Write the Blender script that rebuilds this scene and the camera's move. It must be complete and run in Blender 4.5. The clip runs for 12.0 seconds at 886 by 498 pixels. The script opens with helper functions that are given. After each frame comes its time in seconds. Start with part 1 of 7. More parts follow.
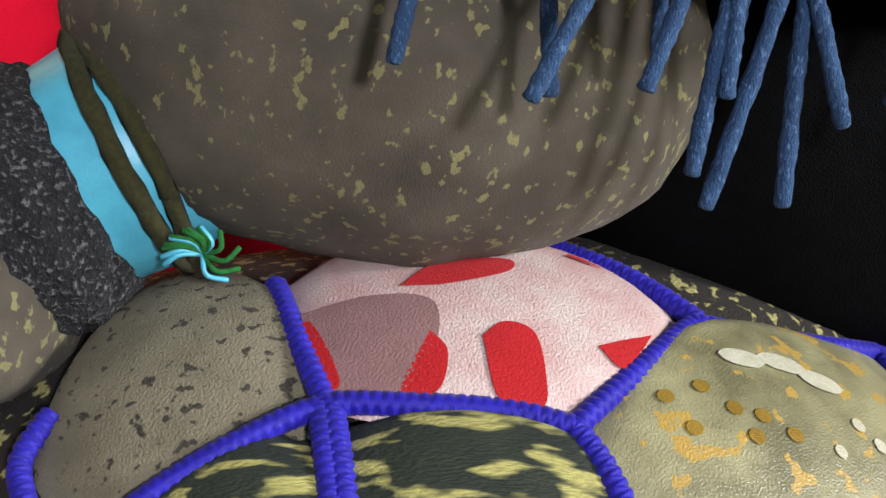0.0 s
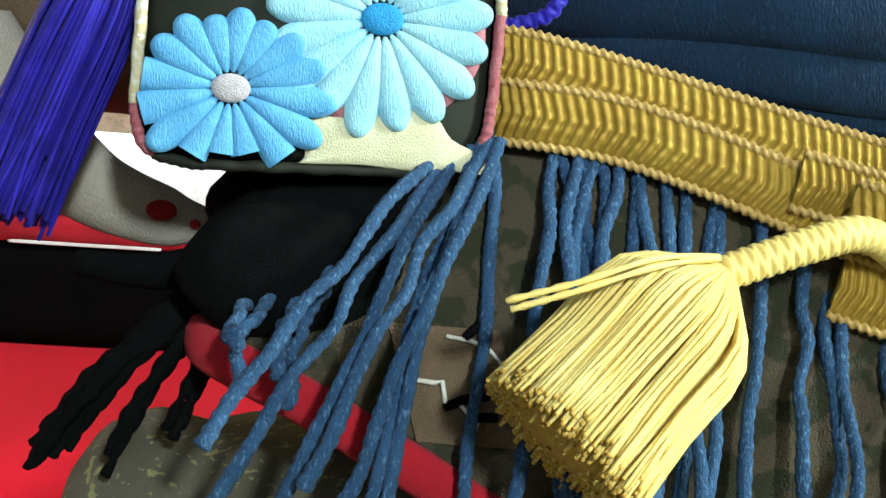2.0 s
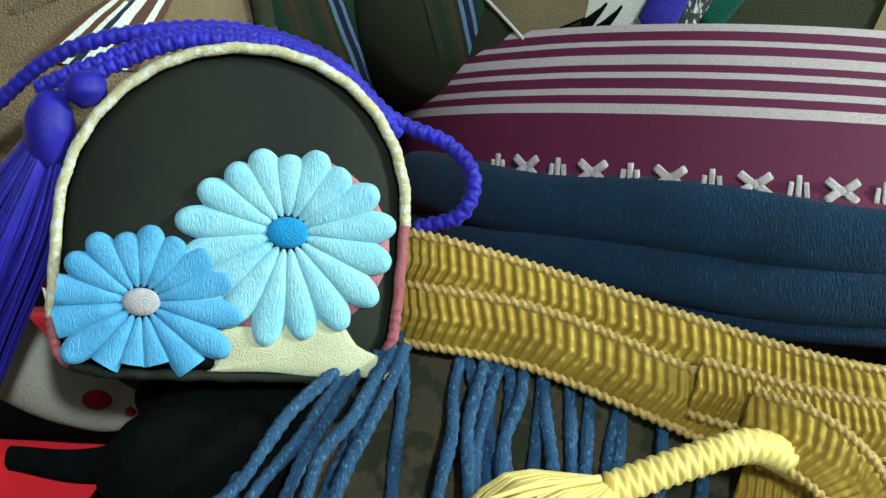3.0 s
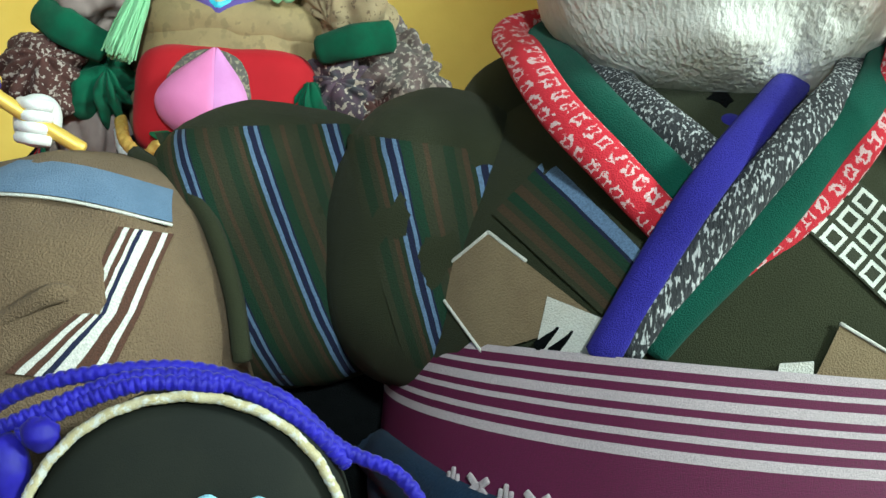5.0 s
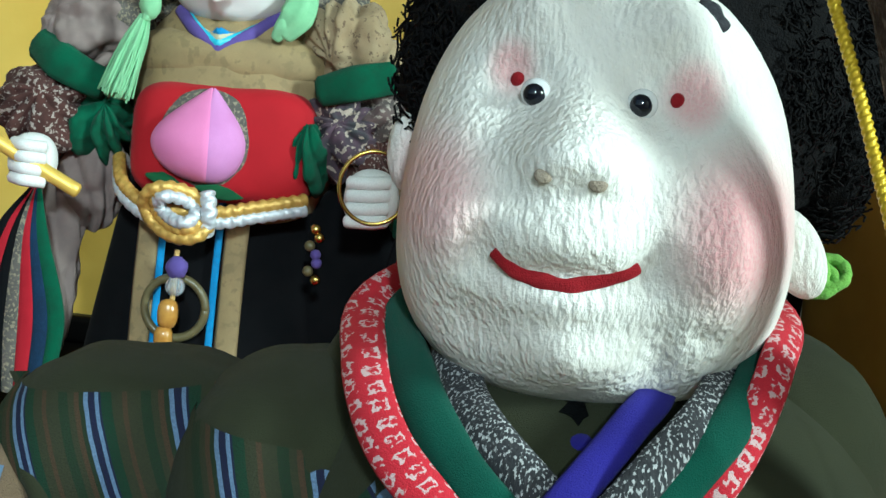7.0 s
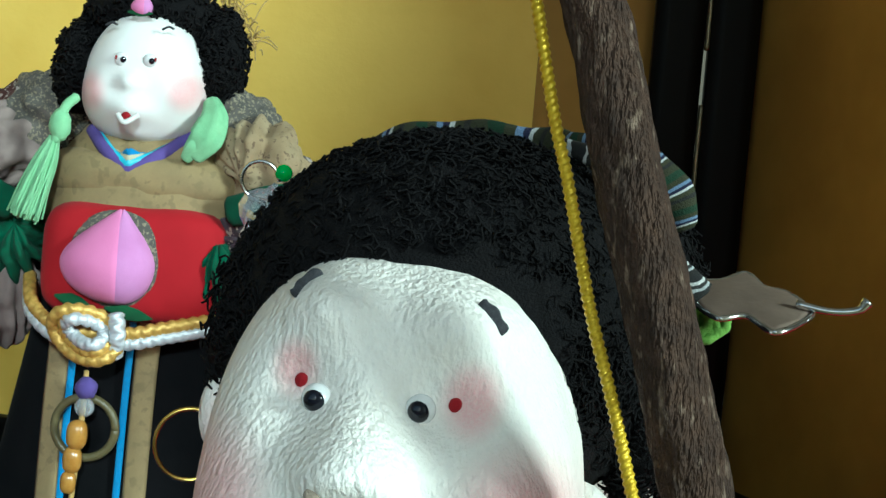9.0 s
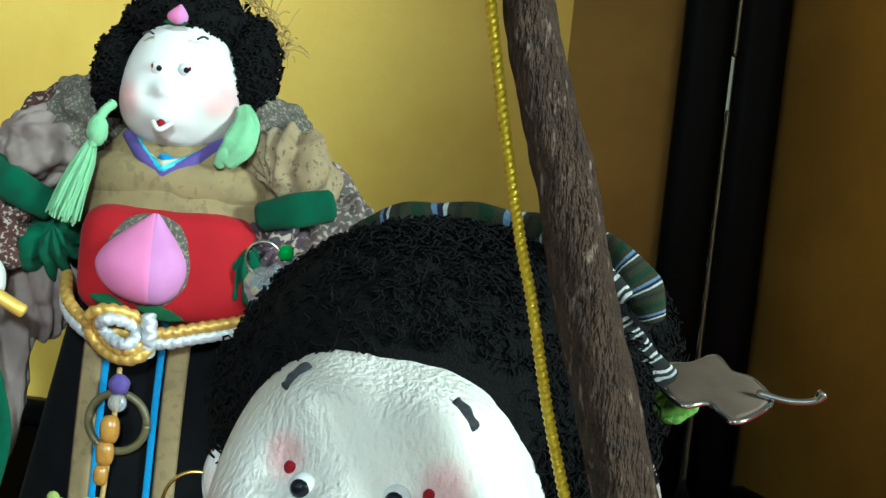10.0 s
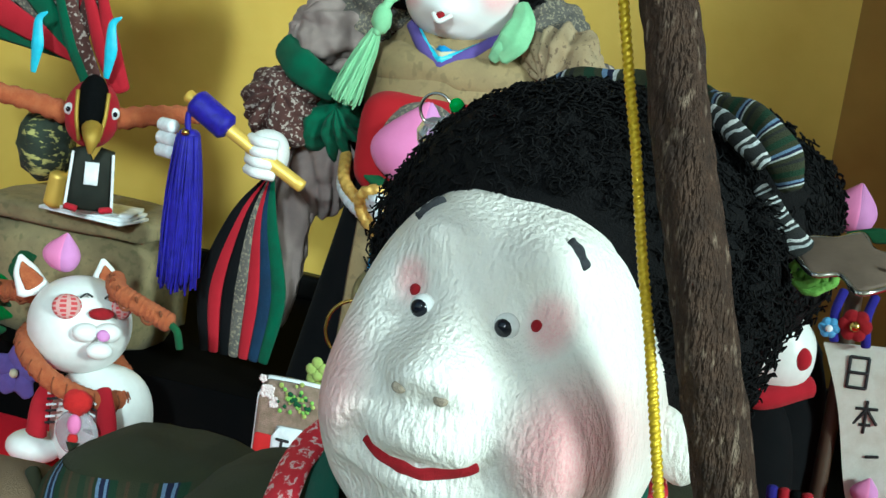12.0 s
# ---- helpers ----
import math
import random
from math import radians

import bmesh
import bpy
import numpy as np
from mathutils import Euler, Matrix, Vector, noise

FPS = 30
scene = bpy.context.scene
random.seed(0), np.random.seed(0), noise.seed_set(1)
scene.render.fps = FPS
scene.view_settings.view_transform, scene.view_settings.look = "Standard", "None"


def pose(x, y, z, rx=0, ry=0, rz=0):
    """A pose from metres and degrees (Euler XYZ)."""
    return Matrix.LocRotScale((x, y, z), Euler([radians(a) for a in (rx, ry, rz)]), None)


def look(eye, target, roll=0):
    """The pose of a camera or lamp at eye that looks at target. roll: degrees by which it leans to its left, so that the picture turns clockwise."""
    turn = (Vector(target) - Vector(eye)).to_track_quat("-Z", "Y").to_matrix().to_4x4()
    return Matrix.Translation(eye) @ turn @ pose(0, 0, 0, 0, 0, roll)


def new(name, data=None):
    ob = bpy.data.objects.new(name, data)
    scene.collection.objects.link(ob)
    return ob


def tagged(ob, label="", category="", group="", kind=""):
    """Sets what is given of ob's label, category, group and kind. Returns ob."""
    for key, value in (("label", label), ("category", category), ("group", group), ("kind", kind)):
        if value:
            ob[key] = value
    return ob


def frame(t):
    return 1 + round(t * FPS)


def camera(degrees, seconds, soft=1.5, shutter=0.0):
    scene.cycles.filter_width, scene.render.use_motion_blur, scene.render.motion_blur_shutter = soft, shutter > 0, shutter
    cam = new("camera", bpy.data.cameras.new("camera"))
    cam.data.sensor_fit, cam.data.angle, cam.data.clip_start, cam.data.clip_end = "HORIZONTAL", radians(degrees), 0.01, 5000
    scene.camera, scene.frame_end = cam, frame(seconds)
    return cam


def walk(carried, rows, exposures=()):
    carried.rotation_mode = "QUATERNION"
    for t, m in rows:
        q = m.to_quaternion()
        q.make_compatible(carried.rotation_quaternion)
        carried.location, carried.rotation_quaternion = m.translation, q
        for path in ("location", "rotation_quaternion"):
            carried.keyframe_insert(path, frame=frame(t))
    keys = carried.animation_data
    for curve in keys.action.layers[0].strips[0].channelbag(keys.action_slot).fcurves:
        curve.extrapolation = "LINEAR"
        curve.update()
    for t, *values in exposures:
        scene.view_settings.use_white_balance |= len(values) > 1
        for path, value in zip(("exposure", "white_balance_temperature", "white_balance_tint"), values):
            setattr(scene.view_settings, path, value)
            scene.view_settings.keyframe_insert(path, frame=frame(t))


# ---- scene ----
cam = camera(32.945, 12.0)
PATH = [
    (0, (-0.08717, -0.25614, 0.10303), (0.05688, 0.68712, -0.19616), 6.717),
    (0.5, (-0.09158, -0.26073, 0.12140), (0.04950, 0.70339, -0.10348), 6.042),
    (1, (-0.08834, -0.26291, 0.14199), (0.04257, 0.71343, -0.03016), 5.214),
    (1.5, (-0.08281, -0.26617, 0.16001), (0.04445, 0.71759, 0.03346), 4.253),
    (2, (-0.08017, -0.27120, 0.17044), (0.05627, 0.71651, 0.09419), 4.222),
    (2.5, (-0.05761, -0.27682, 0.19126), (0.03997, 0.71613, 0.12389), 3.864),
    (3, (-0.04196, -0.28194, 0.21139), (0.03204, 0.71376, 0.15571), 3.569),
    (3.5, (-0.02235, -0.28277, 0.23143), (0.01049, 0.71551, 0.18300), 3.352),
    (3.7, (-0.02187, -0.28270, 0.23762), (0.01117, 0.71578, 0.19363), 3.259),
    (5.3, (-0.00122, -0.28646, 0.31194), (-0.01700, 0.71129, 0.24670), 4.021),
    (5.5, (0.00368, -0.28349, 0.32707), (-0.02127, 0.71256, 0.24177), 4.237),
    (6, (0.01830, -0.27245, 0.35637), (-0.01837, 0.72096, 0.24777), 4.655),
    (6.5, (0.03157, -0.26356, 0.37475), (-0.01374, 0.72932, 0.26464), 5.125),
    (6.7, (0.03691, -0.25516, 0.38022), (-0.01049, 0.73771, 0.27085), 5.114),
    (8.3, (0.07086, -0.23569, 0.42649), (0.02712, 0.75929, 0.33648), 3.634),
    (8.5, (0.07426, -0.23496, 0.43202), (0.03625, 0.76074, 0.34756), 3.969),
    (9, (0.08302, -0.24420, 0.45566), (0.05450, 0.75211, 0.37466), 4.764),
    (9.5, (0.08694, -0.25391, 0.47280), (0.05497, 0.74138, 0.38128), 5.140),
    (10, (0.09762, -0.27186, 0.49651), (0.04187, 0.72061, 0.38746), 5.717),
    (10.5, (0.09643, -0.28757, 0.51777), (0.01038, 0.70086, 0.39285), 6.280),
    (11, (0.10817, -0.30267, 0.53430), (-0.02556, 0.67821, 0.39295), 6.565),
    (11.5, (0.12714, -0.29888, 0.52061), (-0.07025, 0.66730, 0.35465), 7.379),
    (12, (0.15919, -0.28989, 0.48347), (-0.10250, 0.65760, 0.29964), 8.518),
]
walk(cam, [(t, look(eye, target, roll)) for t, eye, target, roll in PATH], [(0.0, -0.65, 6000, 20), (0.7, 0.10, 6100, 19), (1.2, 0.40, 6100, 10), (1.6, 0.30, 6000, 2), (2.3, -0.50, 5650, -12), (3.0, -0.60, 5550, -14), (6.0, -0.58, 5300, -11), (6.5, -0.70, 5200, -11), (9.0, -0.82, 5150, -14), (10.5, -0.62, 5150, -15), (12.0, -0.75, 5150, -14)])

# ---- light ----
world = bpy.data.worlds.new("sky")
scene.world = world
world.use_nodes = True
wn = world.node_tree.nodes
sky = wn.new("ShaderNodeTexSky")
sky.sky_type, sky.sun_disc, sky.sun_elevation, sky.sun_rotation = "NISHITA", False, radians(21), radians(171)
wn["Background"].inputs["Strength"].default_value = 0.10
world.node_tree.links.new(sky.outputs["Color"], wn["Background"].inputs["Color"])

sun = new("sun", bpy.data.lights.new("sun", "SUN"))
sun.data.energy, sun.data.angle, sun.data.color = 3.7, radians(4.5), (1.0, 0.98, 0.94)
sun.matrix_world = look((0.350, -2.00, 1.155), (0.0, 0.2, 0.30))

# Added area lamp in the unseen south opening, for soft light from the front.
sky_fill_light = new("sky_fill_light", bpy.data.lights.new("sky_fill_light", "AREA"))
sky_fill_light.data.shape, sky_fill_light.data.size, sky_fill_light.data.size_y = "RECTANGLE", 3.0, 2.3
sky_fill_light.data.energy, sky_fill_light.data.color = 8, (0.82, 0.92, 1.0)
sky_fill_light.matrix_world = look((-1.12, -2.18, 1.70), (-1.12, 0.0, 1.70))

# Added lamp in the unseen east opening, for the bright right edges.
side_light = new("side_light", bpy.data.lights.new("side_light", "AREA"))
side_light.data.shape, side_light.data.size, side_light.data.size_y = "RECTANGLE", 0.78, 0.9
side_light.data.energy, side_light.data.color = 460, (1.0, 0.99, 0.88)
side_light.matrix_world = look((3.98, -1.60, 1.80), (0.08, 0.12, 0.38))


# ---- materials ----
def nodes_of(name):
    m = bpy.data.materials.new(name)
    m.use_nodes = True
    nt = m.node_tree
    return m, nt, nt.nodes["Principled BSDF"]


def nd(nt, kind, **kw):
    n = nt.nodes.new(kind)
    for k, v in kw.items():
        n.inputs[k.replace("_", " ")].default_value = v
    return n


def mth(nt, op, a, b=None, c=None):
    n = nt.nodes.new("ShaderNodeMath")
    n.operation = op
    for i, v in enumerate((a, b, c)):
        if v is None:
            continue
        if isinstance(v, (int, float)):
            n.inputs[i].default_value = v
        else:
            nt.links.new(v, n.inputs[i])
    return n.outputs[0]


def mixc(nt, fac, a, b):
    n = nt.nodes.new("ShaderNodeMix")
    n.data_type = "RGBA"
    for i, v in ((0, fac), (6, a), (7, b)):
        if isinstance(v, tuple):
            n.inputs[i].default_value = (*v, 1)
        elif isinstance(v, (int, float)):
            n.inputs[i].default_value = v
        else:
            nt.links.new(v, n.inputs[i])
    return n.outputs[2]


def noise_fac(nt, scale, detail=3.0, rough=0.6, stretch=None, lo=0.35, hi=0.65):
    tc = nt.nodes.new("ShaderNodeTexCoord")
    src = tc.outputs["Object"]
    if stretch:
        mp = nt.nodes.new("ShaderNodeMapping")
        mp.inputs["Scale"].default_value = stretch
        nt.links.new(src, mp.inputs["Vector"])
        src = mp.outputs[0]
    n = nd(nt, "ShaderNodeTexNoise", Scale=scale, Detail=detail, Roughness=rough)
    nt.links.new(src, n.inputs["Vector"])
    r = nd(nt, "ShaderNodeMapRange", From_Min=lo, From_Max=hi)
    nt.links.new(n.outputs["Fac"], r.inputs["Value"])
    return r.outputs[0]


def bump(nt, bsdf, height, strength, dist):
    b = nd(nt, "ShaderNodeBump", Strength=strength, Distance=dist)
    nt.links.new(height, b.inputs["Height"])
    nt.links.new(b.outputs[0], bsdf.inputs["Normal"])


def cloth(name, c1, c2=None, patch=70, grain=2200, rough=0.9, relief=0.5, dist=0.0006, stretch=None, spots=None, sheen=0.04, metal=0.0, spec=0.22):
    """Woven or crepe cloth: large uneven tone, fine thread grain and relief."""
    m, nt, b = nodes_of(name)
    c2 = c2 or tuple(v * 0.72 for v in c1)
    col = mixc(nt, noise_fac(nt, patch), c1, c2)
    if spots:
        colour, scale, lo, hi = spots
        col = mixc(nt, noise_fac(nt, scale, 2.0, 0.5, stretch, lo, hi), col, colour)
    fine = noise_fac(nt, grain, 2.0, 0.6, stretch, 0.3, 0.7)
    col = mixc(nt, mth(nt, "MULTIPLY", fine, 0.35), col, tuple(v * 0.55 for v in c1))
    nt.links.new(col, b.inputs["Base Color"])
    b.inputs["Roughness"].default_value = rough
    b.inputs["Sheen Weight"].default_value = sheen
    b.inputs["Metallic"].default_value = metal
    b.inputs["Specular IOR Level"].default_value = spec
    bump(nt, b, fine, relief, dist)
    return m


def ramp_v(nt, fac, stops):
    r = nt.nodes.new("ShaderNodeValToRGB")
    r.color_ramp.interpolation = "CONSTANT"
    el = r.color_ramp.elements
    el[0].position, el[0].color = stops[0][0], (*stops[0][1], 1)
    el[1].position, el[1].color = stops[1][0], (*stops[1][1], 1)
    for p, c in stops[2:]:
        e = el.new(p)
        e.color = (*c, 1)
    nt.links.new(fac, r.inputs[0])
    return r.outputs[0]


def uv_of(nt):
    tc = nt.nodes.new("ShaderNodeTexCoord")
    sp = nt.nodes.new("ShaderNodeSeparateXYZ")
    nt.links.new(tc.outputs["UV"], sp.inputs[0])
    return sp.outputs[0], sp.outputs[1]


def striped(name, stops, repeat=1.0, axis=0, wobble=0.0, grain=1800, rough=0.88, relief=0.4, dashes=None):
    """Cloth with woven stripes that run along its own u or v."""
    m, nt, b = nodes_of(name)
    u, v = uv_of(nt)
    a = u if axis == 0 else v
    w = noise_fac(nt, 60, lo=0.0, hi=1.0)
    a = mth(nt, "ADD", a, mth(nt, "MULTIPLY", mth(nt, "SUBTRACT", w, 0.5), wobble))
    t = mth(nt, "FRACT", mth(nt, "MULTIPLY", a, repeat))
    col = ramp_v(nt, t, stops)
    fine = noise_fac(nt, grain, 2.0, 0.6, None, 0.3, 0.7)
    col = mixc(nt, mth(nt, "MULTIPLY", fine, 0.4), col, (0.02, 0.02, 0.018))
    nt.links.new(col, b.inputs["Base Color"])
    b.inputs["Roughness"].default_value = rough
    b.inputs["Specular IOR Level"].default_value = 0.25
    bump(nt, b, fine, relief, 0.0005)
    return m


def ringed(name, ground, ink, nu, nv, inner, outer, jitter=0.0, clear=0.0, skew=0.5):
    """Small square rings on a ground, in rows; jitter makes them uneven, like tied dyeing."""
    m, nt, b = nodes_of(name)
    u, v = uv_of(nt)
    wob = noise_fac(nt, 500, lo=0.0, hi=1.0)
    uu = mth(nt, "ADD", mth(nt, "MULTIPLY", u, nu), mth(nt, "MULTIPLY", mth(nt, "SUBTRACT", wob, 0.5), jitter))
    vv = mth(nt, "ADD", mth(nt, "MULTIPLY", v, nv), mth(nt, "MULTIPLY", mth(nt, "SUBTRACT", wob, 0.5), jitter * 0.8))
    row = mth(nt, "FLOOR", vv)
    uu = mth(nt, "ADD", uu, mth(nt, "MULTIPLY", row, skew))
    du = mth(nt, "ABSOLUTE", mth(nt, "SUBTRACT", mth(nt, "FRACT", uu), 0.5))
    dv = mth(nt, "ABSOLUTE", mth(nt, "SUBTRACT", mth(nt, "FRACT", vv), 0.5))
    d = mth(nt, "MAXIMUM", du, dv)
    ring = mth(nt, "MULTIPLY", mth(nt, "GREATER_THAN", d, inner), mth(nt, "LESS_THAN", d, outer))
    if clear > 0:
        keep = noise_fac(nt, 350, lo=clear, hi=clear + 0.05)
        ring = mth(nt, "MULTIPLY", ring, keep)
    fine = noise_fac(nt, 2400, 2.0, 0.6, None, 0.3, 0.7)
    base = mixc(nt, mth(nt, "MULTIPLY", fine, 0.35), ground, tuple(c * 0.5 for c in ground))
    nt.links.new(mixc(nt, ring, base, ink), b.inputs["Base Color"])
    b.inputs["Roughness"].default_value = 0.85
    bump(nt, b, fine, 0.5, 0.0006)
    return m


def plain(name, c, rough=0.5, metal=0.0, c2=None, scale=120, relief=0.15, dist=0.0004, coat=0.0, transmission=0.0, spec=0.5):
    m, nt, b = nodes_of(name)
    f = noise_fac(nt, scale)
    nt.links.new(mixc(nt, f, c, c2 or tuple(v * 0.8 for v in c)), b.inputs["Base Color"])
    b.inputs["Roughness"].default_value = rough
    b.inputs["Metallic"].default_value = metal
    b.inputs["Coat Weight"].default_value = coat
    b.inputs["Transmission Weight"].default_value = transmission
    b.inputs["Specular IOR Level"].default_value = spec
    if relief:
        bump(nt, b, noise_fac(nt, scale * 8), relief, dist)
    return m


OLIVE, GREEN, BROWN, NAVY, SKYB = (0.037, 0.040, 0.019), (0.012, 0.042, 0.020), (0.070, 0.042, 0.022), (0.012, 0.015, 0.050), (0.17, 0.25, 0.40)
M = {}


def rouged(name, c1, c2, spots, most, wrinkle, fine, relief, dist, rough):
    """White cloth with soft patches of rouge; wrinkle is the scale of its crepe, drawn out upwards."""
    m, nt, b = nodes_of(name)
    tc = nt.nodes.new("ShaderNodeTexCoord")
    rouge = None
    for bx, bz, s, k in spots:
        mp = nt.nodes.new("ShaderNodeMapping")
        mp.inputs["Location"].default_value, mp.inputs["Scale"].default_value = (-bx, 0, -bz * 0.85), (1, 0, 0.85)
        nt.links.new(tc.outputs["Object"], mp.inputs["Vector"])
        ln = nt.nodes.new("ShaderNodeVectorMath")
        ln.operation = "LENGTH"
        nt.links.new(mp.outputs[0], ln.inputs[0])
        r = nd(nt, "ShaderNodeMapRange", From_Min=s, From_Max=s * 0.25, To_Min=0.0, To_Max=most * k)
        r.interpolation_type = "SMOOTHSTEP"
        nt.links.new(ln.outputs["Value"], r.inputs["Value"])
        rouge = r.outputs[0] if rouge is None else mth(nt, "MAXIMUM", rouge, r.outputs[0])
    big = noise_fac(nt, wrinkle, 1.2, 0.5, (1.0, 1.0, 0.36), 0.3, 0.7)
    grain = noise_fac(nt, fine, 2.0, 0.6, (1.0, 1.0, 0.6), 0.3, 0.7)
    base = mixc(nt, noise_fac(nt, 40), c1, c2)
    # lows of the grain tinted tan: shade in the creases put into the colour
    base = mixc(nt, mth(nt, "MULTIPLY", mth(nt, "SUBTRACT", 1.0, grain), 0.10), base, (0.55, 0.47, 0.40))
    patchy = mth(nt, "MULTIPLY", rouge, mth(nt, "ADD", 0.70, mth(nt, "MULTIPLY", grain, 0.40)))
    nt.links.new(mixc(nt, patchy, base, (0.70, 0.22, 0.25)), b.inputs["Base Color"])
    b.inputs["Roughness"].default_value = rough
    b.inputs["Specular IOR Level"].default_value = 0.25
    bump(nt, b, mth(nt, "ADD", big, mth(nt, "MULTIPLY", grain, 0.35)), relief, dist)
    return m


M["face"] = rouged("white_crepe_rouged", (0.84, 0.81, 0.76), (0.80, 0.76, 0.70), ((0.0225, 0.3640, 0.0200, 0.75), (0.0960, 0.3610, 0.0230, 1.0), (0.0395, 0.3950, 0.0080, 0.8), (0.0830, 0.3915, 0.0100, 0.8)), 0.72, 560, 1700, 0.55, 0.0012, 0.8)
M["porcelain"] = cloth("white_silk_face", (0.80, 0.80, 0.78), (0.76, 0.75, 0.72), 30, 900, 0.6, 0.1)
M["porcelain_face"] = rouged("white_silk_rouged", (0.80, 0.80, 0.78), (0.77, 0.76, 0.74), ((-0.2330, 0.4600, 0.0190, 1.0), (-0.1590, 0.4660, 0.0190, 1.0)), 0.62, 200, 1500, 0.06, 0.0005, 0.55)
M["hair"] = cloth("black_curly_wool", (0.004, 0.004, 0.0048), (0.006, 0.0055, 0.006), 200, 1500, 0.85, 0.6, 0.0008, sheen=0.0, spec=0.15)
M["lips"] = cloth("red_felt", (0.30, 0.008, 0.016), (0.24, 0.006, 0.012), 300, 2600)
M["eyeball"] = plain("white_bead", (0.8, 0.8, 0.8), 0.12, relief=0)
M["pupil"] = plain("black_bead", (0.006, 0.007, 0.014), 0.06, relief=0)
M["brow"] = cloth("grey_brow_thread", (0.035, 0.036, 0.042), (0.07, 0.07, 0.08), 500, 2600)
M["nostril"] = cloth("shaded_crepe", (0.30, 0.24, 0.18), (0.36, 0.30, 0.24), 200, 1100)
M["robe"] = cloth("olive_crepe", OLIVE, (0.030, 0.033, 0.016), 30, 2600, 0.92, 0.5, 0.0005, sheen=0.03)
M["robe_striped"] = striped("olive_striped_weave", [(0.0, OLIVE), (0.10, (0.018, 0.036, 0.016)), (0.22, OLIVE), (0.30, BROWN), (0.36, (0.020, 0.034, 0.016)), (0.42, SKYB), (0.475, NAVY), (0.555, SKYB), (0.605, NAVY), (0.63, GREEN), (0.76, OLIVE), (0.88, BROWN), (0.94, OLIVE)], 1.0, 0, 0.05)
M["robe_patch"] = striped("olive_stripe_patch", [(0.0, OLIVE), (0.05, SKYB), (0.22, NAVY), (0.27, GREEN), (0.40, OLIVE), (0.50, BROWN), (0.62, GREEN), (0.74, OLIVE), (0.82, BROWN), (0.92, OLIVE)], 1.0, 1, 0.04)
M["sleeve"] = cloth("brown_crepe", (0.21, 0.145, 0.085), (0.17, 0.115, 0.07), 25, 1700, 0.9, 0.7, 0.0008)
M["tan"] = cloth("tan_crepe", (0.27, 0.20, 0.115), (0.22, 0.155, 0.09), 60, 1900)
M["white_cloth"] = cloth("white_crepe_edge", (0.74, 0.72, 0.66), (0.66, 0.62, 0.55), 100, 1900)
M["blue_grey"] = cloth("blue_grey_crepe", (0.16, 0.23, 0.35), (0.12, 0.18, 0.28), 60, 1900)
M["kasuri"] = striped("white_brown_warp_weave", [(0.0, (0.09, 0.04, 0.025)), (0.10, (0.75, 0.72, 0.66)), (0.20, (0.09, 0.04, 0.025)), (0.30, (0.75, 0.72, 0.66)), (0.37, NAVY), (0.45, (0.75, 0.72, 0.66)), (0.62, (0.09, 0.04, 0.025)), (0.80, (0.75, 0.72, 0.66)), (0.90, (0.09, 0.04, 0.025))], 1.0, 0, 0.10)
M["kanoko"] = ringed("red_tie_dyed_cloth", (0.55, 0.010, 0.030), (0.66, 0.46, 0.46), 26, 2.4, 0.16, 0.31, 0.9, 0.42)
M["motif"] = ringed("white_square_print", OLIVE, (0.72, 0.72, 0.66), 3.0, 5.0, 0.24, 0.40, 0.10, 0.0, 0.0)
M["green_felt"] = cloth("dark_green_cloth", (0.012, 0.085, 0.055), (0.010, 0.068, 0.045), 60, 2600)
M["grey_tweed"] = cloth("grey_white_tweed", (0.035, 0.036, 0.040), (0.05, 0.05, 0.055), 200, 1200, spots=((0.6, 0.6, 0.6), 1300, 0.55, 0.62), stretch=(1.0, 1.0, 0.3))
M["royal"] = cloth("royal_blue_cloth", (0.028, 0.020, 0.28), (0.022, 0.016, 0.22), 60, 2600)
M["obi"] = striped("maroon_sash_weave", [(0.0, (0.13, 0.012, 0.062)), (0.47, (0.62, 0.52, 0.55)), (0.53, (0.13, 0.012, 0.062)), (0.58, (0.62, 0.52, 0.55)), (0.62, (0.13, 0.012, 0.062)), (0.68, (0.62, 0.52, 0.55)), (0.715, (0.13, 0.012, 0.062)), (0.76, (0.62, 0.52, 0.55)), (0.82, (0.13, 0.012, 0.062)), (0.87, (0.62, 0.52, 0.55)), (0.90, (0.13, 0.012, 0.062)), (0.955, (0.62, 0.52, 0.55))], 1.0, 1, 0.006, 3000, 0.6, 0.25)
M["obi_white"] = cloth("white_brocade_thread", (0.66, 0.58, 0.60), (0.55, 0.45, 0.48), 300, 3000)
M["denim"] = cloth("indigo_cloth", (0.010, 0.032, 0.078), (0.008, 0.022, 0.052), 50, 2000, spots=((0.022, 0.055, 0.115), 1500, 0.56, 0.75), stretch=(1, 1, 0.3))
M["gold_braid"] = cloth("old_gold_braid", (0.42, 0.28, 0.045), (0.32, 0.20, 0.030), 60, 3000, 0.38, 0.3, sheen=0.0, metal=0.35)
M["stage_cloth"] = cloth("black_stage_cloth", (0.0022, 0.0022, 0.0025), (0.0035, 0.003, 0.003), 20, 1500, 1.0, 0.2, sheen=0.0, spec=0.03)
M["gold_edge"] = cloth("bright_gold_cord", (0.62, 0.43, 0.15), (0.36, 0.22, 0.06), 900, 3000, 0.42, 0.3)
M["tassel_yellow"] = cloth("yellow_silk_thread", (0.84, 0.68, 0.24), (0.80, 0.60, 0.17), 80, 3000, 0.5, 0.2)
M["tassel_cut"] = cloth("yellow_thread_ends", (0.66, 0.44, 0.09), (0.55, 0.33, 0.06), 500, 3000)
